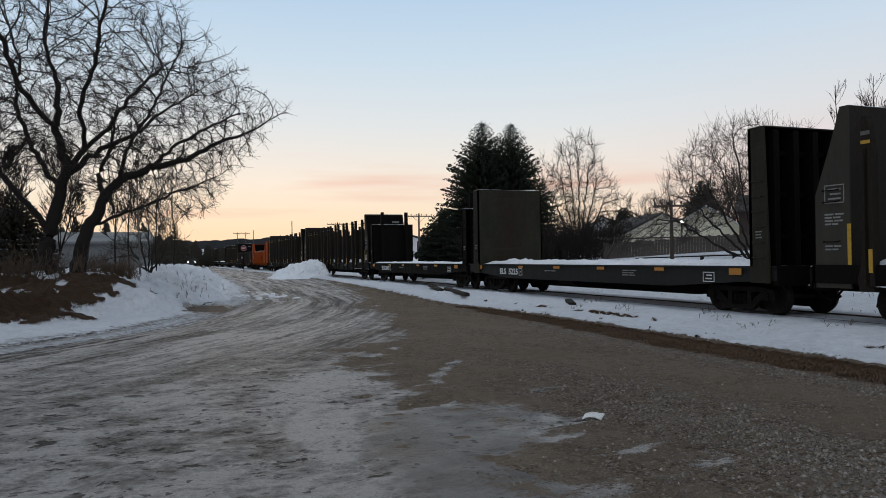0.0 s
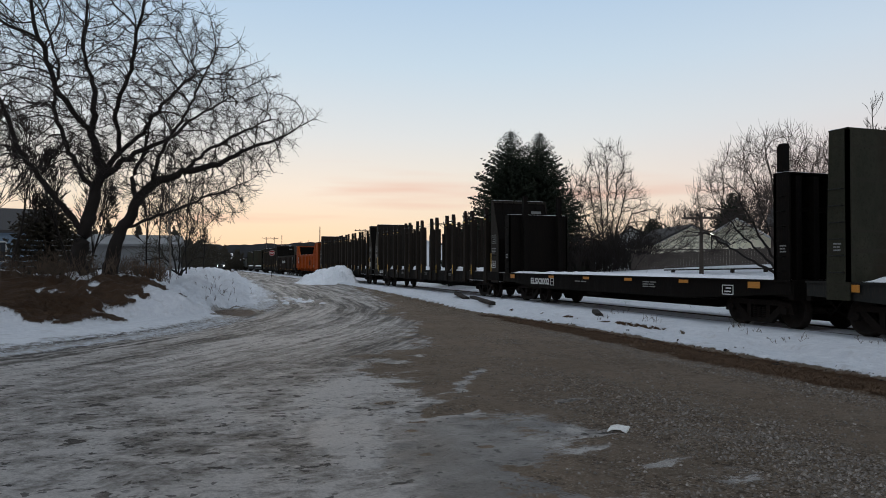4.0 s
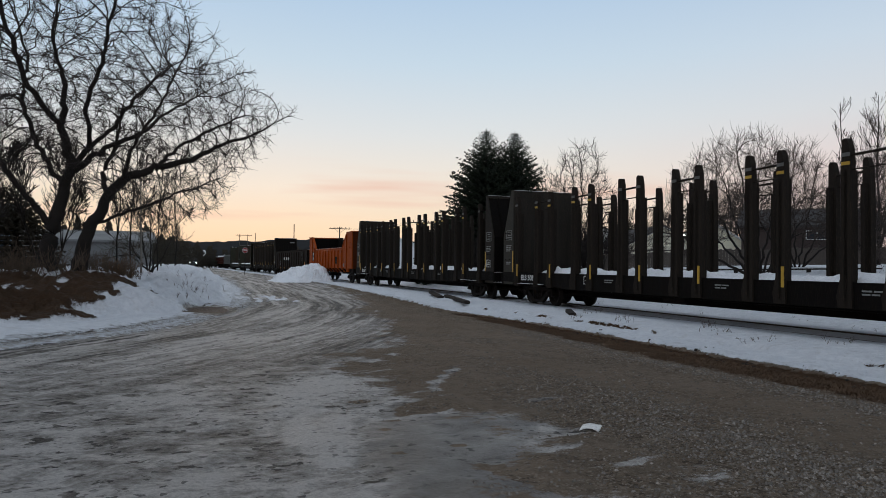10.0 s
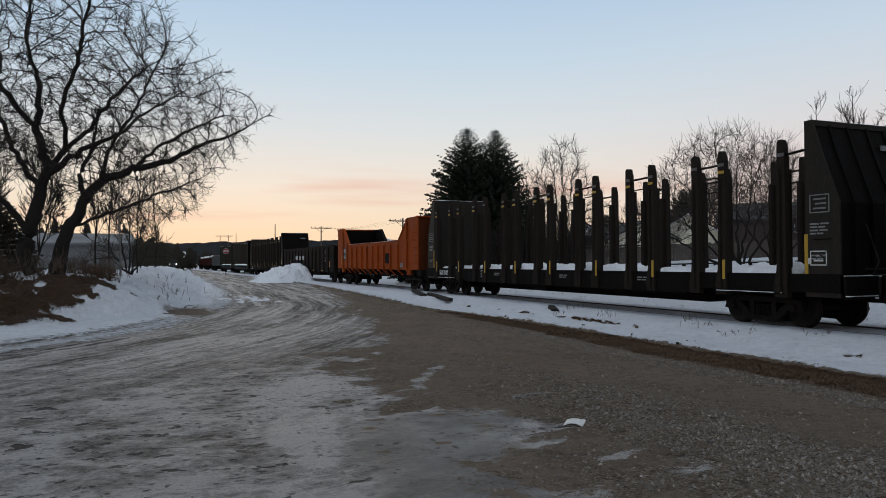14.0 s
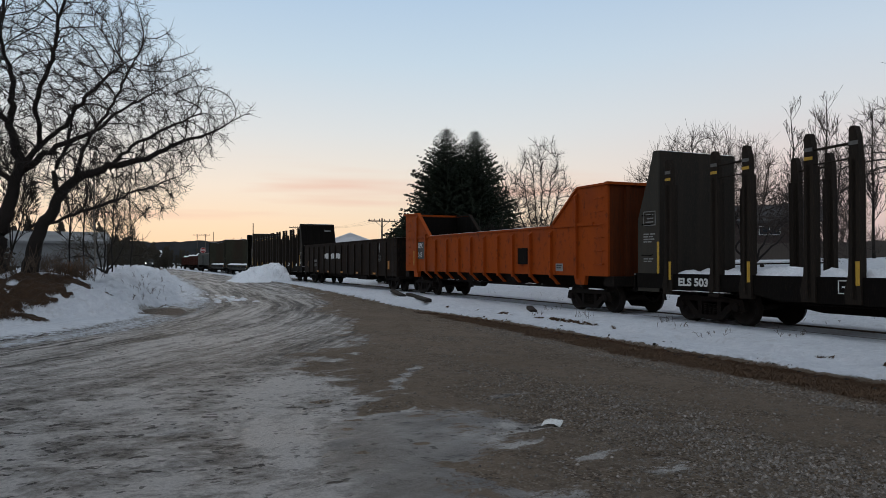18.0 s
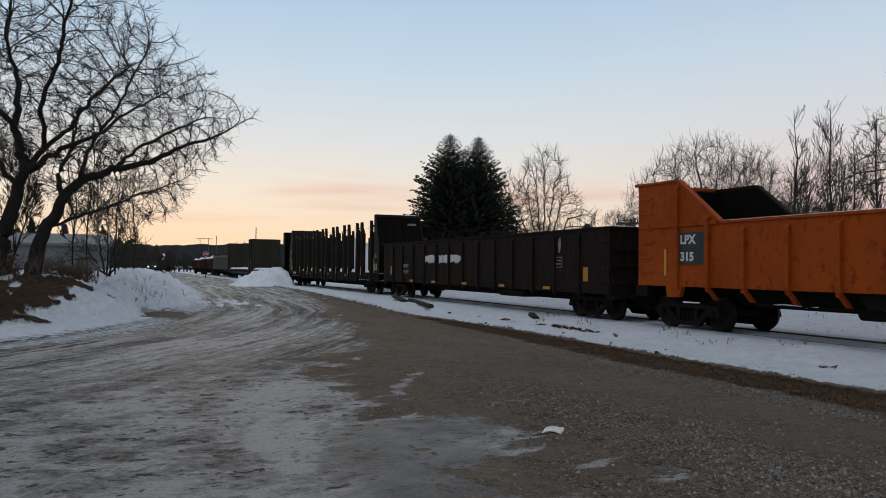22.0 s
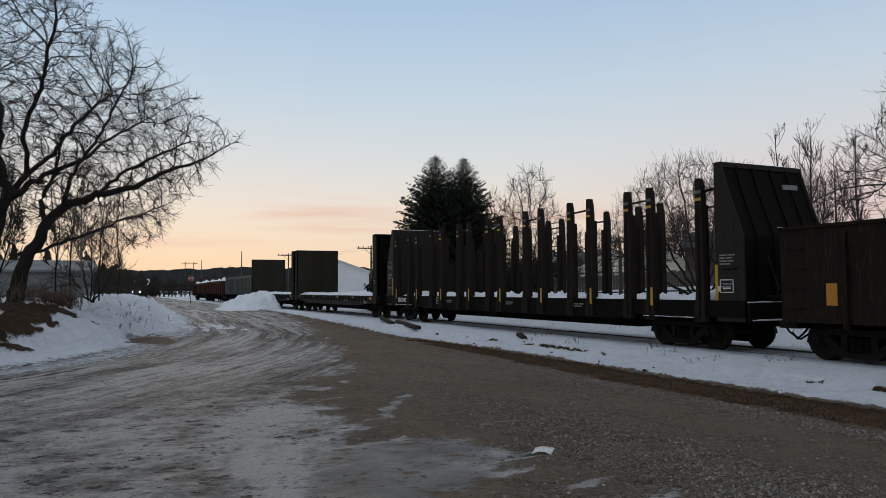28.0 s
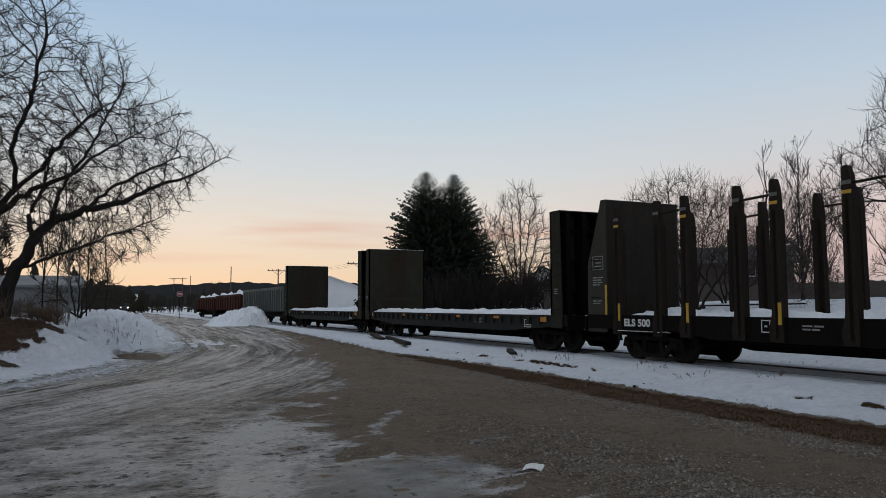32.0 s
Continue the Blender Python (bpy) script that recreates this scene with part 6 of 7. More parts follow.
fan_tree(43, (26.4, 27.3), "wide many-stemmed bare tree by the board fence", 44, ((-4.4, 3.2), (-3.7, 4.7), (-2.8, 5.8), (-1.9, 6.5), (-0.9, 6.7), (0.0, 6.8), (0.9, 6.3), (1.7, 5.6), (2.6, 4.6)), 0.1, YARD, twig=PALETWIG, tip=0.009)
fan_tree(44, (31.2, 29.6), "many-stemmed bare tree in front of the board fence", 46, ((-2.8, 4.9), (-1.4, 6.1), (-0.3, 6.4), (0.9, 6.0), (2.1, 5.2), (3.2, 4.0)), 0.09, YARD, twig=PALETWIG, tip=0.009)
slender_tree(45, (36.4, 31.3), 9.4, "tall thin bare tree in the yard", YARD, 1.0)
slender_tree(46, (37.5, 29.9), 9.6, "tall thin bare tree in the yard", YARD, 1.1)
slender_tree(47, (38.3, 29.0), 7.7, "thin bare tree in the yard", YARD, 0.7, 0.3)
slender_tree(50, (38.9, 28.1), 8.8, "tall thin bare tree in the yard", YARD, 0.9)
slender_tree(56, (40.4, 26.2), 8.5, "tall thin bare tree in the yard", YARD, 0.9)
fan_tree(48, (28.3, 15.0), "spreading bare tree with dark limbs near the track", 62, ((-3.8, 6.6), (-2.8, 8.4), (-1.4, 10.0), (0.4, 10.8), (1.8, 10.4), (2.8, 9.4)), 0.15, YARD, twig=TWIG, base=0.5, per=0.75)
# on the bank
BANKTREES = "thin trees on the bank"
slender_tree(51, (-0.75, 34.5), 7.6, "thin pale birch on the snow bank", BANKTREES, 0.55, 0.25, 0.0075, 26, BIRCH, TWIG)
slender_tree(52, (-1.7, 33.0), 7.2, "thin bare sapling on the snow bank", BANKTREES, 0.5, 0.2, 0.006, 24, None, TWIG)
slender_tree(53, (-0.1, 38.0), 6.6, "thin bare sapling on the snow bank", BANKTREES, 0.6, 0.2, 0.006, 26, None, TWIG)
slender_tree(58, (0.75, 40.0), 6.0, "thin bare sapling on the snow bank", BANKTREES, 0.7, 0.15, 0.006, 26, None, TWIG)
slender_tree(59, (-1.2, 36.0), 7.8, "thin bare sapling on the snow bank", BANKTREES, 0.5, 0.3, 0.006, 22, None, TWIG)
small_tree(54, (-3.9, 31.0), 6.5, 0.06, "bare tree behind the large tree", 4, 0.5, 2, BARK, TWIG, group=BANKTREES)
small_tree(55, (-6.2, 29.0), 7.0, 0.07, "bare tree behind the large tree", 4, 0.5, 2, BARK, TWIG, group=BANKTREES)


def spruce(seed, where, height, radius, label, mat=None, dens=1.0, tuft=1.0):
    """A conifer: a straight trunk and many drooping branches, each a spray of needle tufts."""
    rng = random.Random(seed)
    x, y = where
    t = thing("spruce", label, "tree", "conifers beyond the track", m=pose(x, y, ground_z(x, y) - 0.05))
    part("trunk", Shape().tube([(0, 0, -0.1), (0.05, 0, height * 0.5), (0, 0, height)], [0.2, 0.11, 0.02], 8), BARK, t, "", True)
    s = Shape()
    z = height * 0.06
    while z < height - 0.1:
        frac = 1 - z / height
        fine = (0.4 + 0.6 * min(1.0, frac * 3.2)) * tuft
        r = radius * min(1.0, (frac * 1.08) ** 0.71) * rng.uniform(0.88, 1.08)
        n = int((9 + 18 * frac) * dens)
        for k in range(n):
            a = 2 * math.pi * (k + rng.random()) / n
            ln = max(0.16, r * rng.choice((0.7, 0.85, 0.95, 1.0, 1.12)) * rng.uniform(0.92, 1.06))
            droop = -0.3 + 0.75 * (1 - frac) ** 1.5 - 0.1 * rng.random()
            tip_up = 0.2 * ln
            m = max(5, int(ln * 7.5 / tuft))
            for i in range(m):
                u = (i + rng.random()) / m
                px, py = math.cos(a) * ln * u, math.sin(a) * ln * u
                pz = z + droop * ln * u + tip_up * u * u
                w = (0.13 + 0.2 * rng.random() + 0.08 * frac) * fine * (1.15 - 0.5 * u)
                q = a + rng.uniform(-0.8, 0.8)
                dx, dy = math.cos(q) * w * 1.5, math.sin(q) * w * 1.5
                ox, oy = -math.sin(q) * w * 0.26, math.cos(q) * w * 0.26
                dz = rng.uniform(-0.2, 0.1) * fine
                s.add([(px, py, pz + 0.05 * fine), (px + dx * 0.5 + ox, py + dy * 0.5 + oy, pz + dz * 0.4 - 0.03), (px + dx, py + dy, pz + dz), (px + dx * 0.5 - ox, py + dy * 0.5 - oy, pz + dz * 0.4 - 0.03), (px + dx * 0.4, py + dy * 0.4, pz - 0.16 * fine)],
                      [(0, 1, 2), (0, 2, 3), (1, 4, 2), (2, 4, 3), (0, 4, 1), (0, 3, 4)])
        z += 0.14 + 0.07 * frac
    s.tube([(0, 0, height - 0.6), (0, 0, height + 0.12)], [0.06, 0.012], 5)
    crown = part("crown", s, mat or NEEDLE, t, "dense dark needles")
    return t


spruce(61, (22.6, 50.2), 11.0, 4.5, "tall dense dark green spruce", None, 1.15, 0.8)
spruce(62, (24.6, 49.5), 10.6, 4.0, "dark green spruce grown together with its neighbour", None, 1.15, 0.8)
spruce(63, (20.6, 53.5), 5.0, 2.6, "low dark conifer beside the spruces")
fan_tree(64, (-0.5, 46.0), "dull brown ragged bushy tree on the bank", 0, ((-1.3, 2.4), (-0.7, 3.5), (0.0, 4.2), (0.7, 3.6), (1.3, 2.5)), 0.06, BANKTREES, twig=CEDAR, per=5.0, base=0.1, tip=0.014)
spruce(65, (-5.4, 33.5), 3.5, 2.0, "dark ragged conifer behind the large tree", CEDAR, 1.5, 0.6)
spruce(66, (42.8, 61.6), 4.4, 2.2, "dark conifer behind the house")
spruce(67, (45.6, 53.6), 6.2, 2.7, "dark conifer rising behind the cream garage")


def thicket(seed, places, name, label, mat, high, n, thick=0.006, kind="stuff"):
    """A tangle of thin stems."""
    rng = random.Random(seed)
    s = Shape()
    for x, y, r in places:
        for k in range(n):
            a, q = rng.uniform(0, 2 * math.pi), r * math.sqrt(rng.random())
            bx, by = x + q * math.cos(a), y + q * math.sin(a)
            z = ground_z(bx, by) if k % 4 == 0 or k == 0 else z
            out = []
            grow(rng, (bx, by, z - 0.05), (rng.uniform(-0.5, 0.5), rng.uniform(-0.5, 0.5), 1), high * rng.uniform(0.5, 1.0), thick * 2, 1, out, 0.4, 0.1, (3, 5), 0.5, 0.8, thick)
            for pts, radii, _ in out:
                s.tube(pts, radii, 3)
    return solid(name, s, mat, label, "bushes", kind=kind)


thicket(71, [(25.5, 47.0, 3.0), (29.0, 46.0, 2.6), (22.0, 47.0, 2.0)], "hedge_bushes", "dark bare bushes in front of the spruces", TWIG, 2.9, 300, 0.014)
thicket(72, [(-1.9, 27.5, 1.3), (-3.4, 26.0, 1.8), (-5.5, 27.0, 2.0)], "bank_brush", "dry brown brush round the tree's foot", WEED, 0.9, 90)
thicket(73, [(11.0, 15.6, 0.5), (11.4, 13.0, 0.4), (11.2, 11.6, 0.5), (12.0, 19.0, 0.4), (10.6, 17.4, 0.3), (11.8, 10.2, 0.4), (12.3, 14.2, 0.3)], "dry_weeds", "thin dry weeds poking out of the snow", WEED, 0.2, 7, 0.003)
thicket(75, [(18.0 + (i * 37 % 23) / 8, 8.0 + i * 1.35, 0.6) for i in range(22)], "far_weeds", "thin dry weeds in the snow beyond the rails", WEED, 0.16, 5, 0.003)
thicket(76, [(0.5, 25.5, 0.9), (0.9, 27.6, 1.0), (1.2, 30.0, 1.2), (0.2, 31.0, 1.4), (1.6, 33.5, 1.3), (0.3, 34.5, 1.2)], "bank_weeds", "few thin dry stalks on the snow bank", WEED, 0.24, 9, 0.004)
thicket(77, [(-1.45, 29.2, 0.55)], "round_dry_bush", "low round rust-brown dry bush on the bank", RUSTBUSH, 0.75, 160, 0.006, kind="")
thicket(74, [(45.0, 33.0, 1.6)], "yard_bushes", "tangled bare bushes by the fence", PALETWIG, 1.8, 60, 0.009)


def tufts(seed, n, place, name, label, mat, size, high=0.7):
    """Blades of dead grass in small clumps."""
    rng = random.Random(seed)
    s = Shape()
    for _ in range(n):
        x, y = place(rng)
        z = ground_z(x, y)
        for k in range(rng.randint(4, 8)):
            a, ln = rng.uniform(0, 2 * math.pi), size * rng.uniform(0.4, 1.1)
            dx, dy = math.cos(a), math.sin(a)
            ox, oy = rng.gauss(0, 0.06), rng.gauss(0, 0.06)
            w = 0.006
            s.add([(x + ox - dy * w, y + oy + dx * w, z - 0.01), (x + ox + dy * w, y + oy - dx * w, z - 0.01), (x + ox + dx * ln * 0.7, y + oy + dy * ln * 0.7, z + ln * rng.uniform(0.06, high))], [(0, 1, 2)])
    return solid(name, s, mat, label, "grass", kind="stuff")


tufts(81, 6500, lambda r: (lambda y: (float(right_edge(y)) + r.uniform(-0.05, 0.15) + r.random() * (float(np.interp(y, *LAP)) - 0.1), y))(5 + 15 * r.random() ** 1.3), "verge_grass", "flattened dead brown grass along the lot's edge", DRY, 0.1, 0.45)
tufts(82, 2600, lambda r: (lambda a, q, e: (e[0] + e[2] * q * math.cos(a), e[1] + e[3] * q * math.sin(a)))(r.uniform(0, 6.283), math.sqrt(r.random()), r.choice(((-3.9, 21.9, 1.9, 0.85), (-4.6, 25.5, 3.4, 1.8), (-3.4, 28.0, 3.0, 1.8)))), "bank_grass", "dead brown grass on the bank", DRY, 0.2, 0.5)


def stones(seed, n):
    """Loose gravel on the lot, nearest to the eye, thickest in the stony bands."""
    rng = random.Random(seed)
    s = Shape()
    rs = np.random.RandomState(seed)
    y = 3.2 + 13 * rs.random_sample(n * 5) ** 1.7
    x = rs.uniform(1.2, 8.6, n * 5)
    keep = rs.random_sample(n * 5) < 0.08 + 0.92 * surface_of(x, y)[1] ** 1.3
    h, _, ice, grass, _, _ = lay(x, y)
    keep &= (rs.random_sample(n * 5) > 1.6 * ice - 0.06) & (grass < 0.4)
    for x, y, z in list(zip(x[keep], y[keep], h[keep]))[:n]:
        r = 0.006 + 0.017 * rng.random() ** 2.6
        a = rng.uniform(0, 3)
        c, q = math.cos(a) * r, math.sin(a) * r
        h = r * rng.uniform(0.5, 1.0)
        s.add([(x + c, y + q, z), (x - q * 0.8, y + c * 0.8, z), (x - c, y - q, z), (x + q * 0.8, y - c * 0.8, z), (x + c * 0.3, y + q * 0.4, z + h), (x - c * 0.4, y - q * 0.2, z + h * 0.9)],
              [(0, 1, 4), (1, 5, 4), (1, 2, 5), (2, 3, 5), (3, 4, 5), (3, 0, 4)])
    m, nt, b = nodes_of("loose_gravel")
    geo, ramp = nt.nodes.new("ShaderNodeNewGeometry"), nt.nodes.new("ShaderNodeValToRGB")
    e = ramp.color_ramp.elements
    e.new(0.5), e.new(0.8)
    for el, (p, col) in zip(e, [(0.0, (0.05, 0.04, 0.033)), (0.45, (0.13, 0.105, 0.085)), (0.75, (0.24, 0.21, 0.185)), (1.0, (0.4, 0.35, 0.3))]):
        el.position, el.color = p, (*col, 1)
    nt.links.new(geo.outputs["Random Per Island"], ramp.inputs[0])
    nt.links.new(mixed(nt, noise_fac(nt, 60, 3), ramp.outputs[0], (0.14, 0.12, 0.1)), b.inputs["Base Color"])
    b.inputs["Roughness"].default_value = 0.85
    return solid("gravel_stones", s, m, "loose gravel scattered on the lot", "gravel", kind="stuff")


stones(91, 17000)


def lumps(seed, name, label, items, mat, flat=0.5):
    """Snow or ice clods: (x, y, size) each a rough stone-shaped lump."""
    rng = random.Random(seed)
    s = Shape()
    for x, y, r in items:
        z = ground_z(x, y)
        n = 7
        ring0 = [(x + r * rng.uniform(0.8, 1.2) * math.cos(6.283 * k / n), y + r * rng.uniform(0.8, 1.2) * math.sin(6.283 * k / n), z - 0.02) for k in range(n)]
        ring1 = [(x + r * rng.uniform(0.5, 0.9) * math.cos(6.283 * k / n), y + r * rng.uniform(0.5, 0.9) * math.sin(6.283 * k / n), z + flat * r * rng.uniform(0.3, 0.6)) for k in range(n)]
        top = [(x + rng.uniform(-0.2, 0.2) * r, y + rng.uniform(-0.2, 0.2) * r, z + flat * r * rng.uniform(0.6, 0.8))]
        s.add(ring0 + ring1 + top, [(k, (k + 1) % n, n + (k + 1) % n, n + k) for k in range(n)] + [(n + k, n + (k + 1) % n, 2 * n) for k in range(n)])
    return solid(name, s, mat, label, "snow", kind="stuff", smooth=True)


rng = random.Random(17)
clods = [(3.3 + rng.uniform(-1, 1.4), 35.5 + rng.uniform(-3, 3), rng.uniform(0.05, 0.2)) for _ in range(24)]
clods += [(rng.uniform(3.6, 5.4), rng.uniform(30, 35), rng.uniform(0.05, 0.2)) for _ in range(26)]
grime = [(float(right_edge(y)) + float(np.interp(y, *LAP)) + rng.gauss(0.0, 0.12), y, 0.012 + 0.03 * rng.random() ** 2) for y in [rng.uniform(5, 24) for _ in range(200)]]
lumps(19, "dirt_clods", "dark clods of earth at the edge of the snow", grime, TIMBER, 0.8)
lumps(18, "snow_clods", "broken clods of snow and ice on the lot", clods, SNOW)


def snow_pile():
    """The ploughed heap beside the track: a long slope, and big broken lumps at its high end."""
    rng = random.Random(23)
    s = Shape()
    n, m = 90, 60
    lump = [(rng.uniform(-0.7, 0.85), rng.uniform(-0.8, 0.5), rng.uniform(0.07, 0.26), rng.uniform(0.2, 0.6)) for _ in range(90)]
    v = []
    for j in range(m + 1):
        for i in range(n + 1):
            u, w = i / n * 2 - 1, j / m * 2 - 1
            r = math.hypot(u, w)
            body = max(0.0, 1 - abs(w) ** 1.8) * float(np.interp(u, [-1, -0.75, -0.35, 0.05, 0.3, 0.6, 0.82, 0.93, 1], [0.0, 0.3, 0.62, 0.8, 0.98, 1.15, 0.95, 0.45, 0.0]))
            hgt = body
            for a, b, q, k in lump:
                d = ((u - a) ** 2 + (w - b) ** 2) / (q * q)
                if d < 1:
                    hgt = max(hgt, body + k * math.sqrt(1 - d) * min(1.0, body * 1.6))
            p = Vector((u * 2.5, w * 4.0, 1.7))
            hgt += 0.12 * (noise.noise(p * 2.6) + 0.8 * noise.noise(p * 6.0) + 0.5 * noise.noise(p * 13.0)) * min(1.0, body * 3)
            v.append((u * 2.35, w * 4.0, max(-0.08, hgt - 0.04)))
    s.add(v, [(j * (n + 1) + i, j * (n + 1) + i + 1, (j + 1) * (n + 1) + i + 1, (j + 1) * (n + 1) + i) for j in range(m) for i in range(n)])
    return solid("snow_mound", s, DIRTYSNOW, "heap of lumpy ploughed snow beside the track", "snow pile", m=pose(11.0, 63.0, 0.0))


snow_pile()


def timber(a, b, w, h):
    a, b = Vector(a), Vector(b)
    lift = max(ground_z(*a.lerp(b, t / 8).xy) - a.lerp(b, t / 8).z for t in range(9)) - 0.03
    a.z += lift
    b.z += lift
    ln = (b - a).length
    s = Shape().box(-w / 2, w / 2, 0, ln, 0, h, 0.02)
    d = (b - a).normalized()
    m = Matrix.Translation(a) @ d.to_track_quat("Y", "Z").to_matrix().to_4x4()
    return solid("railway_tie", s, TIMBER, "old weathered railway tie lying on the snow", "timber", "old ties on the snow", m=m)


timber((10.2, 24.2, 0.08), (11.2, 28.8, 0.1), 0.2, 0.12)
timber((10.6, 27.8, 0.06), (11.6, 31.8, 0.12), 0.2, 0.12)
timber((10.9, 18.2, 0.08), (11.6, 19.6, 0.1), 0.2, 0.1)


def card():
    """A crumpled piece of card on the gravel."""
    s = Shape()
    n = 10
    top = []
    for j in range(n + 1):
        for i in range(n + 1):
            u, w = i / n, j / n
            z = 0.022 * math.sin(math.pi * u) ** 1.2 * (1 - 0.5 * w) + 0.03 * w + 0.012 * noise.noise(Vector((u * 5, w * 5, 2)))
            top.append((u * 0.19 - 0.09 + 0.03 * w, w * 0.15 - 0.075 + 0.02 * math.sin(u * 4), 0.012 + z))
    f = [(j * (n + 1) + i, j * (n + 1) + i + 1, (j + 1) * (n + 1) + i + 1, (j + 1) * (n + 1) + i) for j in range(n) for i in range(n)]
    s.add(top, f)
    ob = solid("crumpled_card", s, PAPER, "crumpled piece of white card on the gravel", "litter", m=pose(3.98, 6.33, ground_z(3.98, 6.33) - 0.01, 0, 0, -35), smooth=True)
    md = ob.modifiers.new("thick", "SOLIDIFY")
    md.thickness = 0.004
    return ob


card()


# ---- poles, houses and what stands beyond ----
def pole(x, y, top, arm, label, base=None, arm_turn=0.0):
    z = ground_z(x, y) - 0.1 if base is None else base
    t = thing("utility_pole", label, "utility pole", "poles along the track", m=pose(x, y, z, 0, 0, arm_turn))
    h = top - z
    part("pole_shaft", Shape().tube([(0, 0, 0), (0, 0, h + 0.25)], [0.13, 0.085], 8), POLE, t, "", True)
    if arm:
        part("crossarm", Shape().box(-arm / 2, arm / 2, -0.06, 0.06, h - 0.12, h), POLE, t)
        for i in range(6):
            xx = -arm / 2 + 0.12 + i * (arm - 0.24) / 5
            part("insulator", Shape().lathe([(0, 0.03), (0.05, 0.03), (0.06, 0.055), (0.16, 0.04), (0.19, 0.015)], 8, (xx, 0, h), "z"), DARKGLASS, t)
        br = Shape().rod((-arm * 0.25, -0.07, h - 0.1), (0, -0.11, h - 0.75), 0.02).rod((arm * 0.25, -0.07, h - 0.1), (0, -0.11, h - 0.75), 0.02)
        part("arm_brace", br, IRON, t)
    return t


pole(27.0, 77.4, 6.2, 3.2, "weathered telegraph pole with one crossarm")
pole(27.2, 118.0, 7.2, 3.4, "weathered telegraph pole with one crossarm")
pole(26.8, 34.0, 4.3, 2.0, "short telegraph pole with one crossarm near the house", arm_turn=-38)
pole(24.9, 148.0, 9.0, 0, "bare wooden pole standing far off")
pole(23.3, 239.0, 10.0, 2.6, "far-off wooden utility pole with crossarm")
pole(25.7, 238.5, 10.0, 2.6, "far-off wooden utility pole with crossarm")
pole(28.0, 238.0, 10.6, 0, "bare wooden pole standing far off")
small_tree(57, (24.6, 160.0), 7.4, 0.1, "small round bare tree far off beside a pole", 3, 0.9, 3, twig=PALETWIG, min_r=0.02, half=3.2)


def wires():
    s = Shape()
    for off in (-0.9, 0.0, 0.9):
        for (ax, ay, az), (bx, by, bz) in (((27.0, 77.4, 6.35), (27.2, 118, 7.35)),):
            pts = [(ax + off + (bx - ax) * t, ay + (by - ay) * t, az + (bz - az) * t - 0.6 * (1 - (2 * t - 1) ** 2)) for t in np.linspace(0, 1, 9)]
            s.tube(pts, [0.008] * 9, 3)
    return solid("telegraph_wires", s, IRON, "thin sagging wires between two telegraph poles", "wires")


wires()


def window(parent, x, y, z, w, h, axis):
    """A framed window on a wall; axis: the way the wall faces."""
    t = 0.06
    fr = Shape()
    for a, b, c, d in ((-w / 2, w / 2, -h / 2, -h / 2 + t), (-w / 2, w / 2, h / 2 - t, h / 2), (-w / 2, -w / 2 + t, -h / 2, h / 2), (w / 2 - t, w / 2, -h / 2, h / 2), (-t / 2, t / 2, -h / 2, h / 2)):
        fr.box(x + a, x + b, y - 0.04, y + 0.02, z + c, z + d)
    f = part("window", fr, WHITE, parent, "white framed window")
    part("pane", Shape().box(x - w / 2 + t, x + w / 2 - t, y - 0.012, y + 0.012, z - h / 2 + t, z + h / 2 - t), DARKGLASS, f)
    return f


def house(name, label, where, turn, w, d, eave, ridge, wall, roof, windows=(), gable_front=True, over=0.35):
    """A gabled house: front wall at y = 0 facing -y, w wide, d deep."""
    x, y = where
    t = thing(name, label, "house", m=pose(x, y, ground_z(x, y) - 0.15, 0, 0, turn))
    if gable_front:
        front = [(-w / 2, 0), (w / 2, 0), (w / 2, eave), (0, ridge), (-w / 2, eave)]
        part("wall", Shape().prism(front, "y", 0, d), wall, t)
        for k in (-1, 1):
            n = math.hypot(w / 2, ridge - eave)
            sl = (ridge - eave) / (w / 2)
            a = [(k * (w / 2 + over), eave - over * sl), (0, ridge), (0, ridge + 0.18), (k * (w / 2 + over), eave - over * sl + 0.18)]
            part("roof", Shape().prism(a, "y", -over, d + over), roof, t, "dark shingled roof")
            part("rake_board", Shape().prism([(p[0], p[1] - (0.16 if i > 1 else 0.02)) for i, p in enumerate(a)], "y", -over - 0.03, -over - 0.002), WHITE, t)
    else:
        part("wall", Shape().prism([(0, 0), (d, 0), (d, eave), (d / 2, ridge), (0, eave)], "x", -w / 2, w / 2), wall, t)
        sl = (ridge - eave) / (d / 2)
        for a, b in ((-over, d / 2), (d + over, d / 2)):
            q = [(a, eave - over * sl), (b, ridge), (b, ridge + 0.16), (a, eave - over * sl + 0.16)]
            part("roof", Shape().prism(q, "x", -w / 2 - over, w / 2 + over), roof, t, "low pitched roof")
    for xx, z, ww, hh in windows:
        window(t, xx, -0.03, z, ww, hh, "y")
    return t


house("cream_house", "cream-sided gabled house behind a board fence", (37.15, 48.4), -18, 5.2, 9, 1.75, 3.05, SIDING, SHINGLE)
house("cream_garage", "low cream garage with a pale roof beside the house", (41.5, 48.3), -40, 5.0, 7, 2.0, 3.6, SIDING, GREYSIDE)
house("neighbour_house", "dark brown house half hidden by bare trees", (44.7, 41.8), -47, 8.6, 8, 2.9, 4.3, BROWNSIDE, SHINGLE, ((0.9, 2.2, 1.5, 0.7),), False)
house("distant_house", "small gabled house behind the bushes", (42.0, 64.0), -30, 3.6, 5, 2.4, 3.6, GREYSIDE, SHINGLE, ((0.0, 1.6, 0.9, 1.0),))
house("metal_shed", "pale metal shed with a white roof beside the track", (32.3, 107.0), -17, 8.8, 18, 3.3, 4.9, GREYSIDE, GREYSIDE, ((-2.2, 1.9, 1.6, 2.2),))
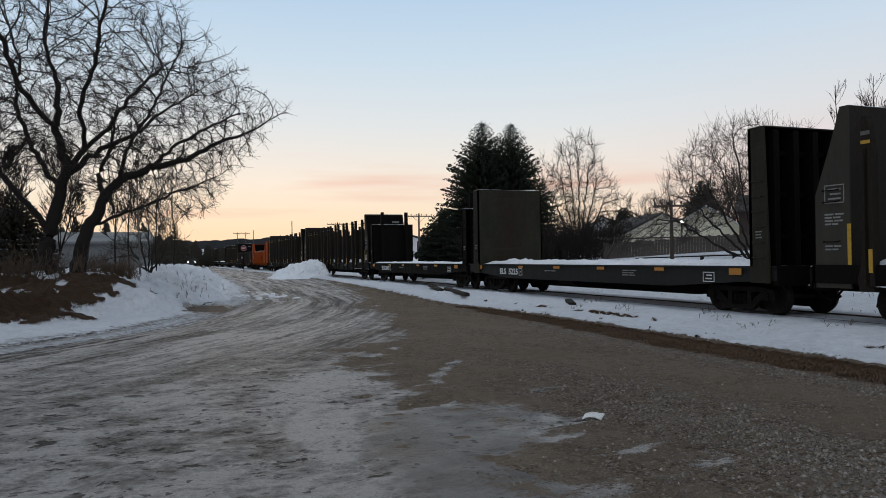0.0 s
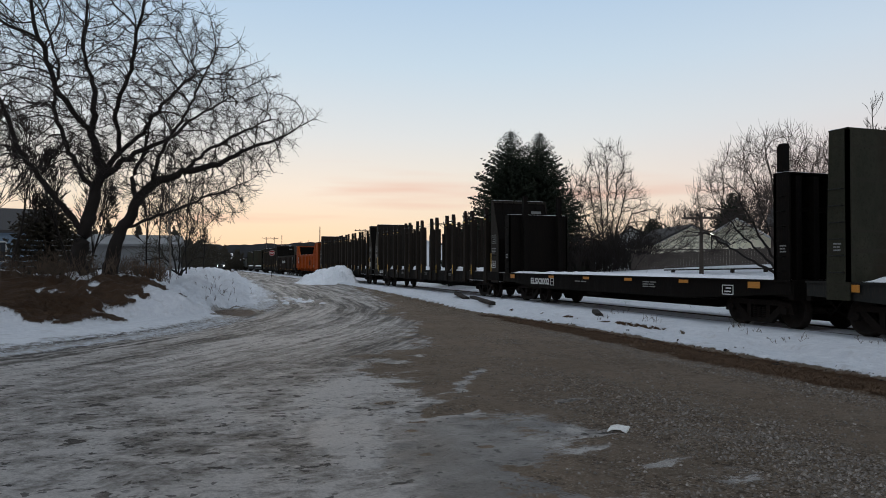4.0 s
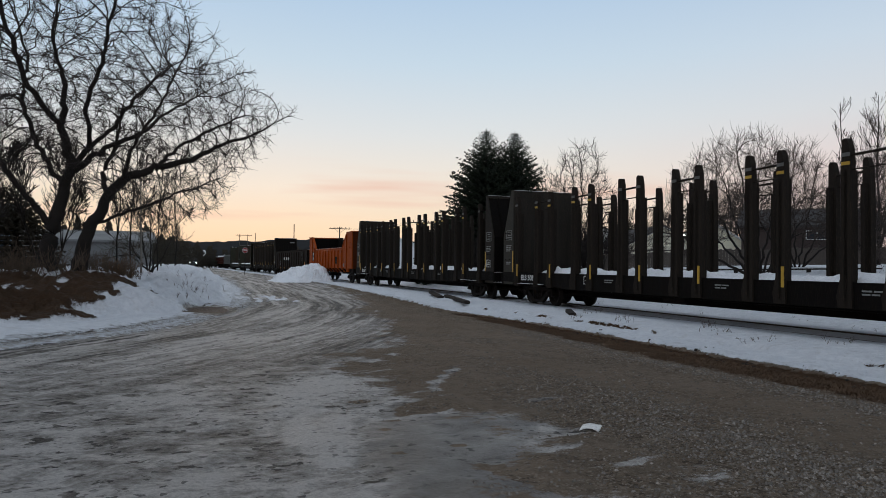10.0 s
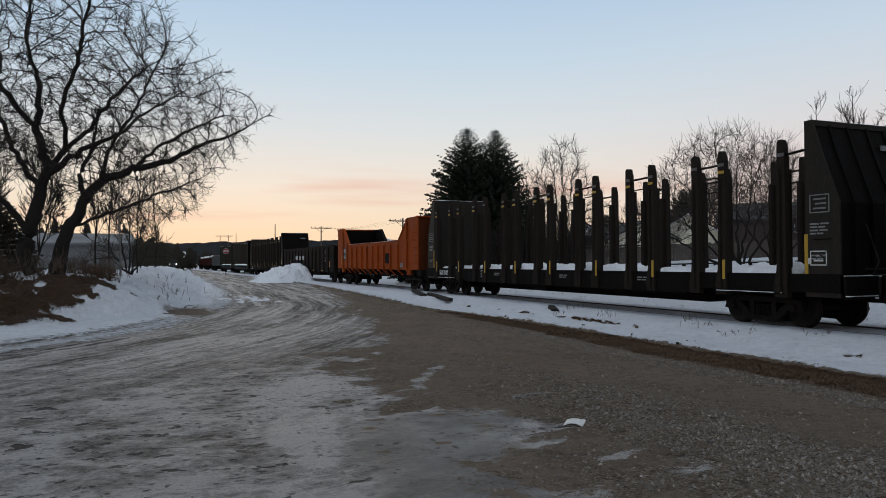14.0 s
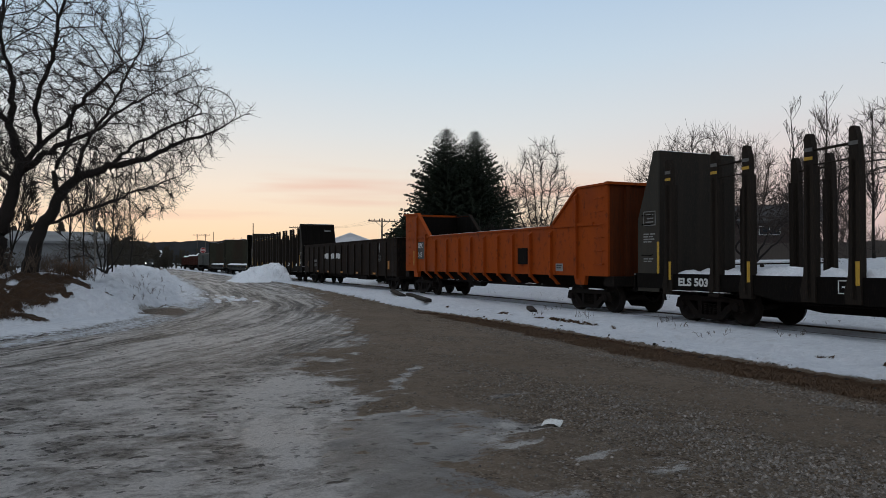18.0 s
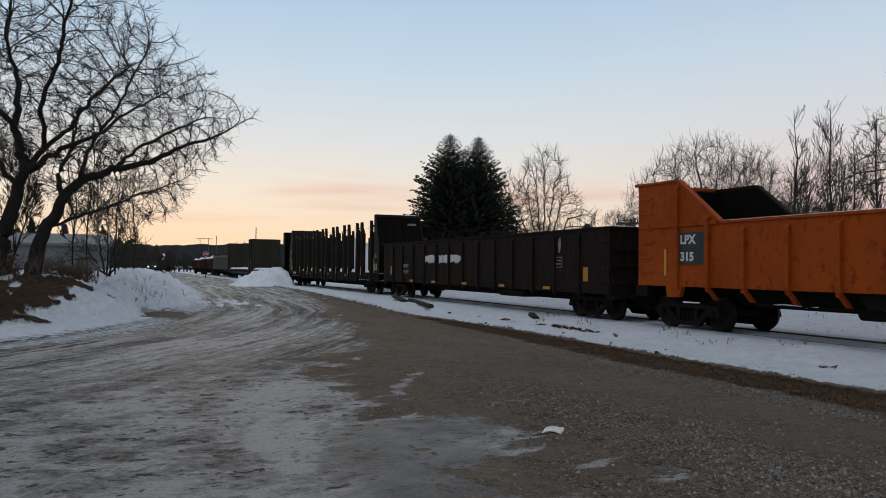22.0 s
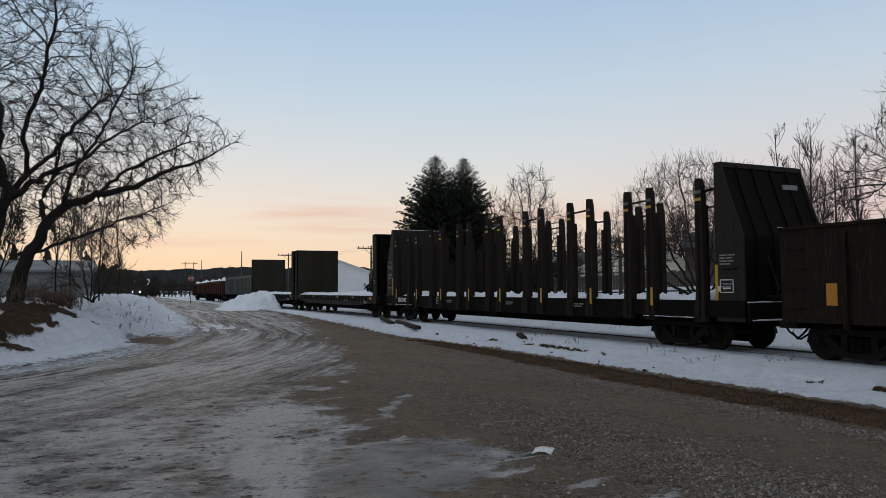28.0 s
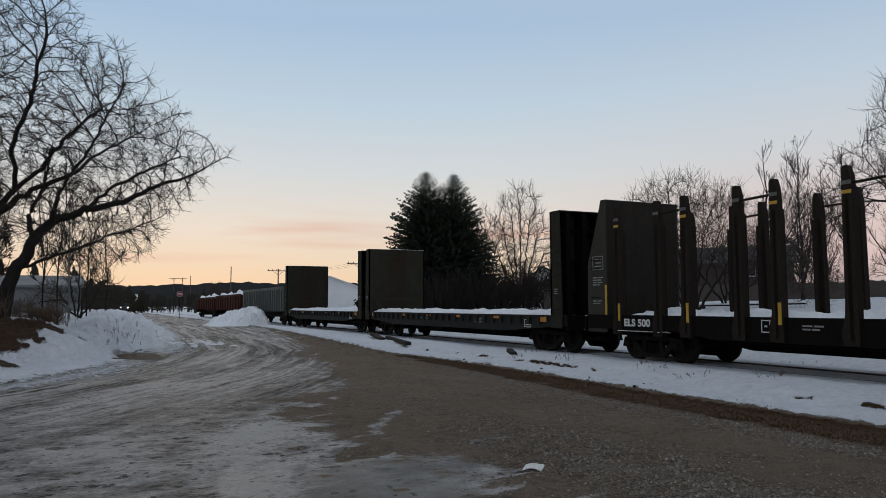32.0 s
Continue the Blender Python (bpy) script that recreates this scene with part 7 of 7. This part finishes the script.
house("grey_shed", "pale grey metal building behind the trees", (-5.5, 60.0), 4, 10.0, 9, 2.2, 3.0, PALEWALL, PALEWALL, (), False)
house("far_house", "small grey house with a snowy roof at the road's far end", (10.0, 265.0), 8, 10.0, 8, 3.4, 5.6, FENCE, GREYSIDE, ((-2.0, 1.9, 1.2, 1.2), (2.0, 1.9, 1.2, 1.2)), False)
house("blue_house", "blue-grey house behind the large tree", (-11.0, 44.0), 10, 8.0, 8, 2.7, 4.0, BLUESIDE, SHINGLE, ((1.5, 1.6, 1.0, 1.1),), False)


def board_fence(a, b, height):
    """Upright boards on two rails."""
    ax, ay = a
    bx, by = b
    ln = math.hypot(bx - ax, by - ay)
    t = thing("board_fence", "grey-brown board fence in front of the houses", "fence", m=pose(ax, ay, 0, 0, 0, math.degrees(math.atan2(by - ay, bx - ax))))
    rng = random.Random(13)
    n = int(ln / 0.19)
    meshes = [Shape().prism([(0, 0), (0.185, 0), (0.185, height + dz), (0.0, height + dz)], "y", -0.012, 0.012).mesh("board") for dz in (0, 0.03, -0.04)]
    for i in range(n):
        u = i * 0.19
        x, y = ax + (bx - ax) * u / ln, ay + (by - ay) * u / ln
        o = part("board", meshes[rng.randrange(3)], FENCE, t)
        o.location = (u, 0, ground_z(x, y) - 0.03)
        if i % 12 == 0:
            p = part("post", Shape().box(0, 0.1, 0.02, 0.12, -0.1, height + 0.06), FENCE, t)
            p.location = (u, 0, ground_z(x, y))
    z = ground_z((ax + bx) / 2, (ay + by) / 2)
    for q in (0.35, height - 0.3):
        part("fence_rail", Shape().box(0, ln, 0.013, 0.05, z + q, z + q + 0.09), FENCE, t)
    return t


board_fence((28.6, 43.6), (47.0, 29.0), 1.1)


def timber_rail(a, b):
    """A long low beam on short posts, snow lying along it."""
    (ax, ay), (bx, by) = a, b
    ln = math.hypot(bx - ax, by - ay)
    z0, z1 = ground_z(ax, ay), ground_z(bx, by)
    t = thing("timber_barrier", "low weathered timber barrier with snow along its top", "barrier", m=pose(ax, ay, 0, 0, 0, math.degrees(math.atan2(by - ay, bx - ax))))
    part("beam", Shape().prism([(0, z0 + 0.12), (ln, z1 + 0.12), (ln, z1 + 0.19), (0, z0 + 0.19)], "y", -0.09, 0.09), TIMBER, t)
    part("beam_snow", Shape().prism([(0, z0 + 0.192), (ln, z1 + 0.192), (ln, z1 + 0.25), (ln / 2, (z0 + z1) / 2 + 0.26), (0, z0 + 0.25)], "y", -0.07, 0.07), SNOW, t, "thin snow on the beam")
    for k in range(7):
        u = (k + 0.3) * ln / 7
        x, y = ax + (bx - ax) * u / ln, ay + (by - ay) * u / ln
        part("post", Shape().box(u - 0.08, u + 0.08, -0.08, 0.08, ground_z(x, y) - 0.1, z0 + (z1 - z0) * u / ln + 0.12), TIMBER, t)
    return t


timber_rail((27.0, 37.6), (31.0, 24.6))


def yard_lamp():
    t = thing("yard_lamp", "lit white yard lamp on a thin post", "lamp", m=pose(33.4, 41.3, ground_z(33.4, 41.3)))
    part("lamp_post", Shape().tube([(0, 0, 0), (0, 0, 1.95)], [0.05, 0.04], 8), IRON, t)
    part("lamp_globe", Shape().lathe([(0, 0.04), (0.04, 0.1), (0.1, 0.125), (0.17, 0.1), (0.21, 0.04)], 14, (0, 0, 1.94), "z"), LAMPGLOW, t, "glowing round lamp", True)
    return t


yard_lamp()


def stop_sign():
    t = thing("stop_sign", "red octagonal road sign on a thin post at the crossing", "road sign", m=pose(9.9, 94.5, ground_z(9.9, 94.5)))
    part("sign_post", Shape().box(-0.035, 0.035, 0, 0.05, 0, 3.5), IRON, t)
    octo = lambda r: [(r * math.cos(math.radians(22.5 + 45 * k)), 3.05 + r * math.sin(math.radians(22.5 + 45 * k))) for k in range(8)]
    part("sign_border", Shape().prism(octo(0.36), "y", -0.02, -0.008), WHITE, t)
    part("sign_face", Shape().prism(octo(0.33), "y", -0.03, -0.021), SIGNRED, t)
    me = lettering("STOP", 0.2, 0.5)
    ob = part("sign_word", me, WHITE, t)
    ob.matrix_basis = pose(-0.25, -0.034, 2.95, 90, 0, 0)
    return t


stop_sign()


def ridge():
    """Wooded hills all round the horizon."""
    s = Shape()
    rng = random.Random(5)
    n = 900
    ring = []
    for i in range(n):
        a = 2 * math.pi * i / n
        x, y = math.sin(a), math.cos(a)
        p = Vector((x * 3, y * 3, 0.5))
        hgt = 22 + 7 * noise.noise(p) + 2.0 * noise.noise(p * 9) + rng.uniform(0, 1.6)
        ring.append((x * 820, y * 820, hgt))
    v = [(x, y, -6) for x, y, _ in ring] + ring + [(x * 1.25, y * 1.25, z - 8) for x, y, z in ring]
    s.add(v, [(i, (i + 1) % n, n + (i + 1) % n, n + i) for i in range(n)] + [(n + i, n + (i + 1) % n, 2 * n + (i + 1) % n, 2 * n + i) for i in range(n)])
    return solid("backdrop_hills", s, WOODS, "dark wooded hills on the horizon", "hills", kind="structure")


ridge()


def parked_car():
    """A small dark car far down the road with its headlights on."""
    x, y = 5.9, 150.0
    t = thing("parked_car", "dark car far down the road with lit headlights", "car", m=pose(x, y, ground_z(x, y)))
    part("car_body", Shape().prism([(-2.1, 0.3), (2.1, 0.3), (2.15, 0.8), (1.5, 0.95), (0.9, 1.42), (-0.5, 1.45), (-1.1, 0.98), (-2.1, 0.85)], "x", -0.85, 0.85), SLATE, t)
    part("windscreen", Shape().prism([(-1.08, 1.0), (-0.55, 1.4), (-0.57, 1.42), (-1.11, 1.02)], "x", -0.72, 0.72), DARKGLASS, t)
    for k in (-1, 1):
        part("headlight", Shape().lathe([(0.0, 0.1), (-0.05, 0.11), (-0.06, 0.02)], 12, (k * 0.62, -2.1, 0.68), "y"), LAMPGLOW, t, "lit headlight")
        for yy in (-1.35, 1.3):
            w = part("wheel", Shape().lathe([(-0.09, 0.2), (-0.09, 0.31), (0.09, 0.31), (0.09, 0.2)], 14, (k * 0.8, yy, 0.31)), BLACK, t)
    return t


parked_car()


def far_woods(seed, places, name, label, mat):
    """Distant rows of trees: rough tufts piled on thin stems."""
    rng = random.Random(seed)
    s = Shape()
    for x0, y0, x1, y1, n, lo, hi in places:
        for k in range(n):
            t = rng.random()
            x, y = x0 + (x1 - x0) * t + rng.uniform(-3, 3), y0 + (y1 - y0) * t + rng.uniform(-3, 3)
            h = rng.uniform(lo, hi)
            z = ground_z(x, y)
            s.tube([(x, y, z - 0.1), (x, y, z + h)], [0.12, 0.02], 4)
            for i in range(60):
                u = rng.uniform(0.12, 1.0)
                r = 0.3 * h * (1.05 - u) + 0.15
                a = rng.uniform(0, 6.283)
                px, py, pz = x + math.cos(a) * r * rng.random(), y + math.sin(a) * r * rng.random(), z + u * h
                w = 0.09 * h * rng.uniform(0.4, 0.8)
                s.add([(px - w, py, pz), (px + w * 0.7, py + w, pz - w * 0.4), (px + w * 0.7, py - w, pz - w * 0.3), (px, py, pz + w * 1.3)], [(0, 1, 3), (1, 2, 3), (2, 0, 3), (0, 2, 1)])
    return solid(name, s, mat, label, "trees", kind="stuff")


far_woods(101, [(1, 180, 13, 196, 70, 2.5, 5.5), (-14, 118, 3.5, 140, 50, 2.0, 4.5), (-30, 90, 2, 110, 40, 3, 6), (-60, 160, 4, 190, 60, 4, 8), (-25, 185, 5, 200, 60, 3, 6.5), (-20, 230, 12, 250, 80, 4, 8), (17, 200, 40, 215, 30, 3, 5), (22, 170, 60, 260, 50, 3, 6), (30, 130, 60, 160, 16, 2.5, 5)], "far_woods", "distant dark trees along the road", CEDAR)
YARDWOODS = [(46, 62), (50, 56), (54, 60), (49, 49), (55, 50), (53, 41), (57, 36), (47, 38), (52, 32), (44, 26), (48, 22), (56, 44)]
for i, (x, y) in enumerate(YARDWOODS):
    small_tree(200 + i, (x, y), 6.5 + 2.5 * (i * 7 % 5) / 4, 0.12, "bare tree among others behind the houses", 3, 0.8, 3, twig=PALETWIG, group="bare trees behind the houses", min_r=0.012, half=2.6)


# ---- what moves: the whole train rolls past at a steady pace, and its wheels turn ----
SPEED = 4.5


def motions():
    for car, y0 in CARS:
        walk(car, [(t, pose(TRACK_X, y0 - SPEED * t, RAIL_Z)) for t in (0, 8, 16, 24, 32)])
    turn = math.degrees(SPEED / WHEEL_R)
    ticks = [i * 0.1 for i in range(321)]
    for w in AXLES:
        y = w.location.y
        walk(w, [(t, pose(0, y, WHEEL_R, turn * t, 0, 0)) for t in ticks])


motions()
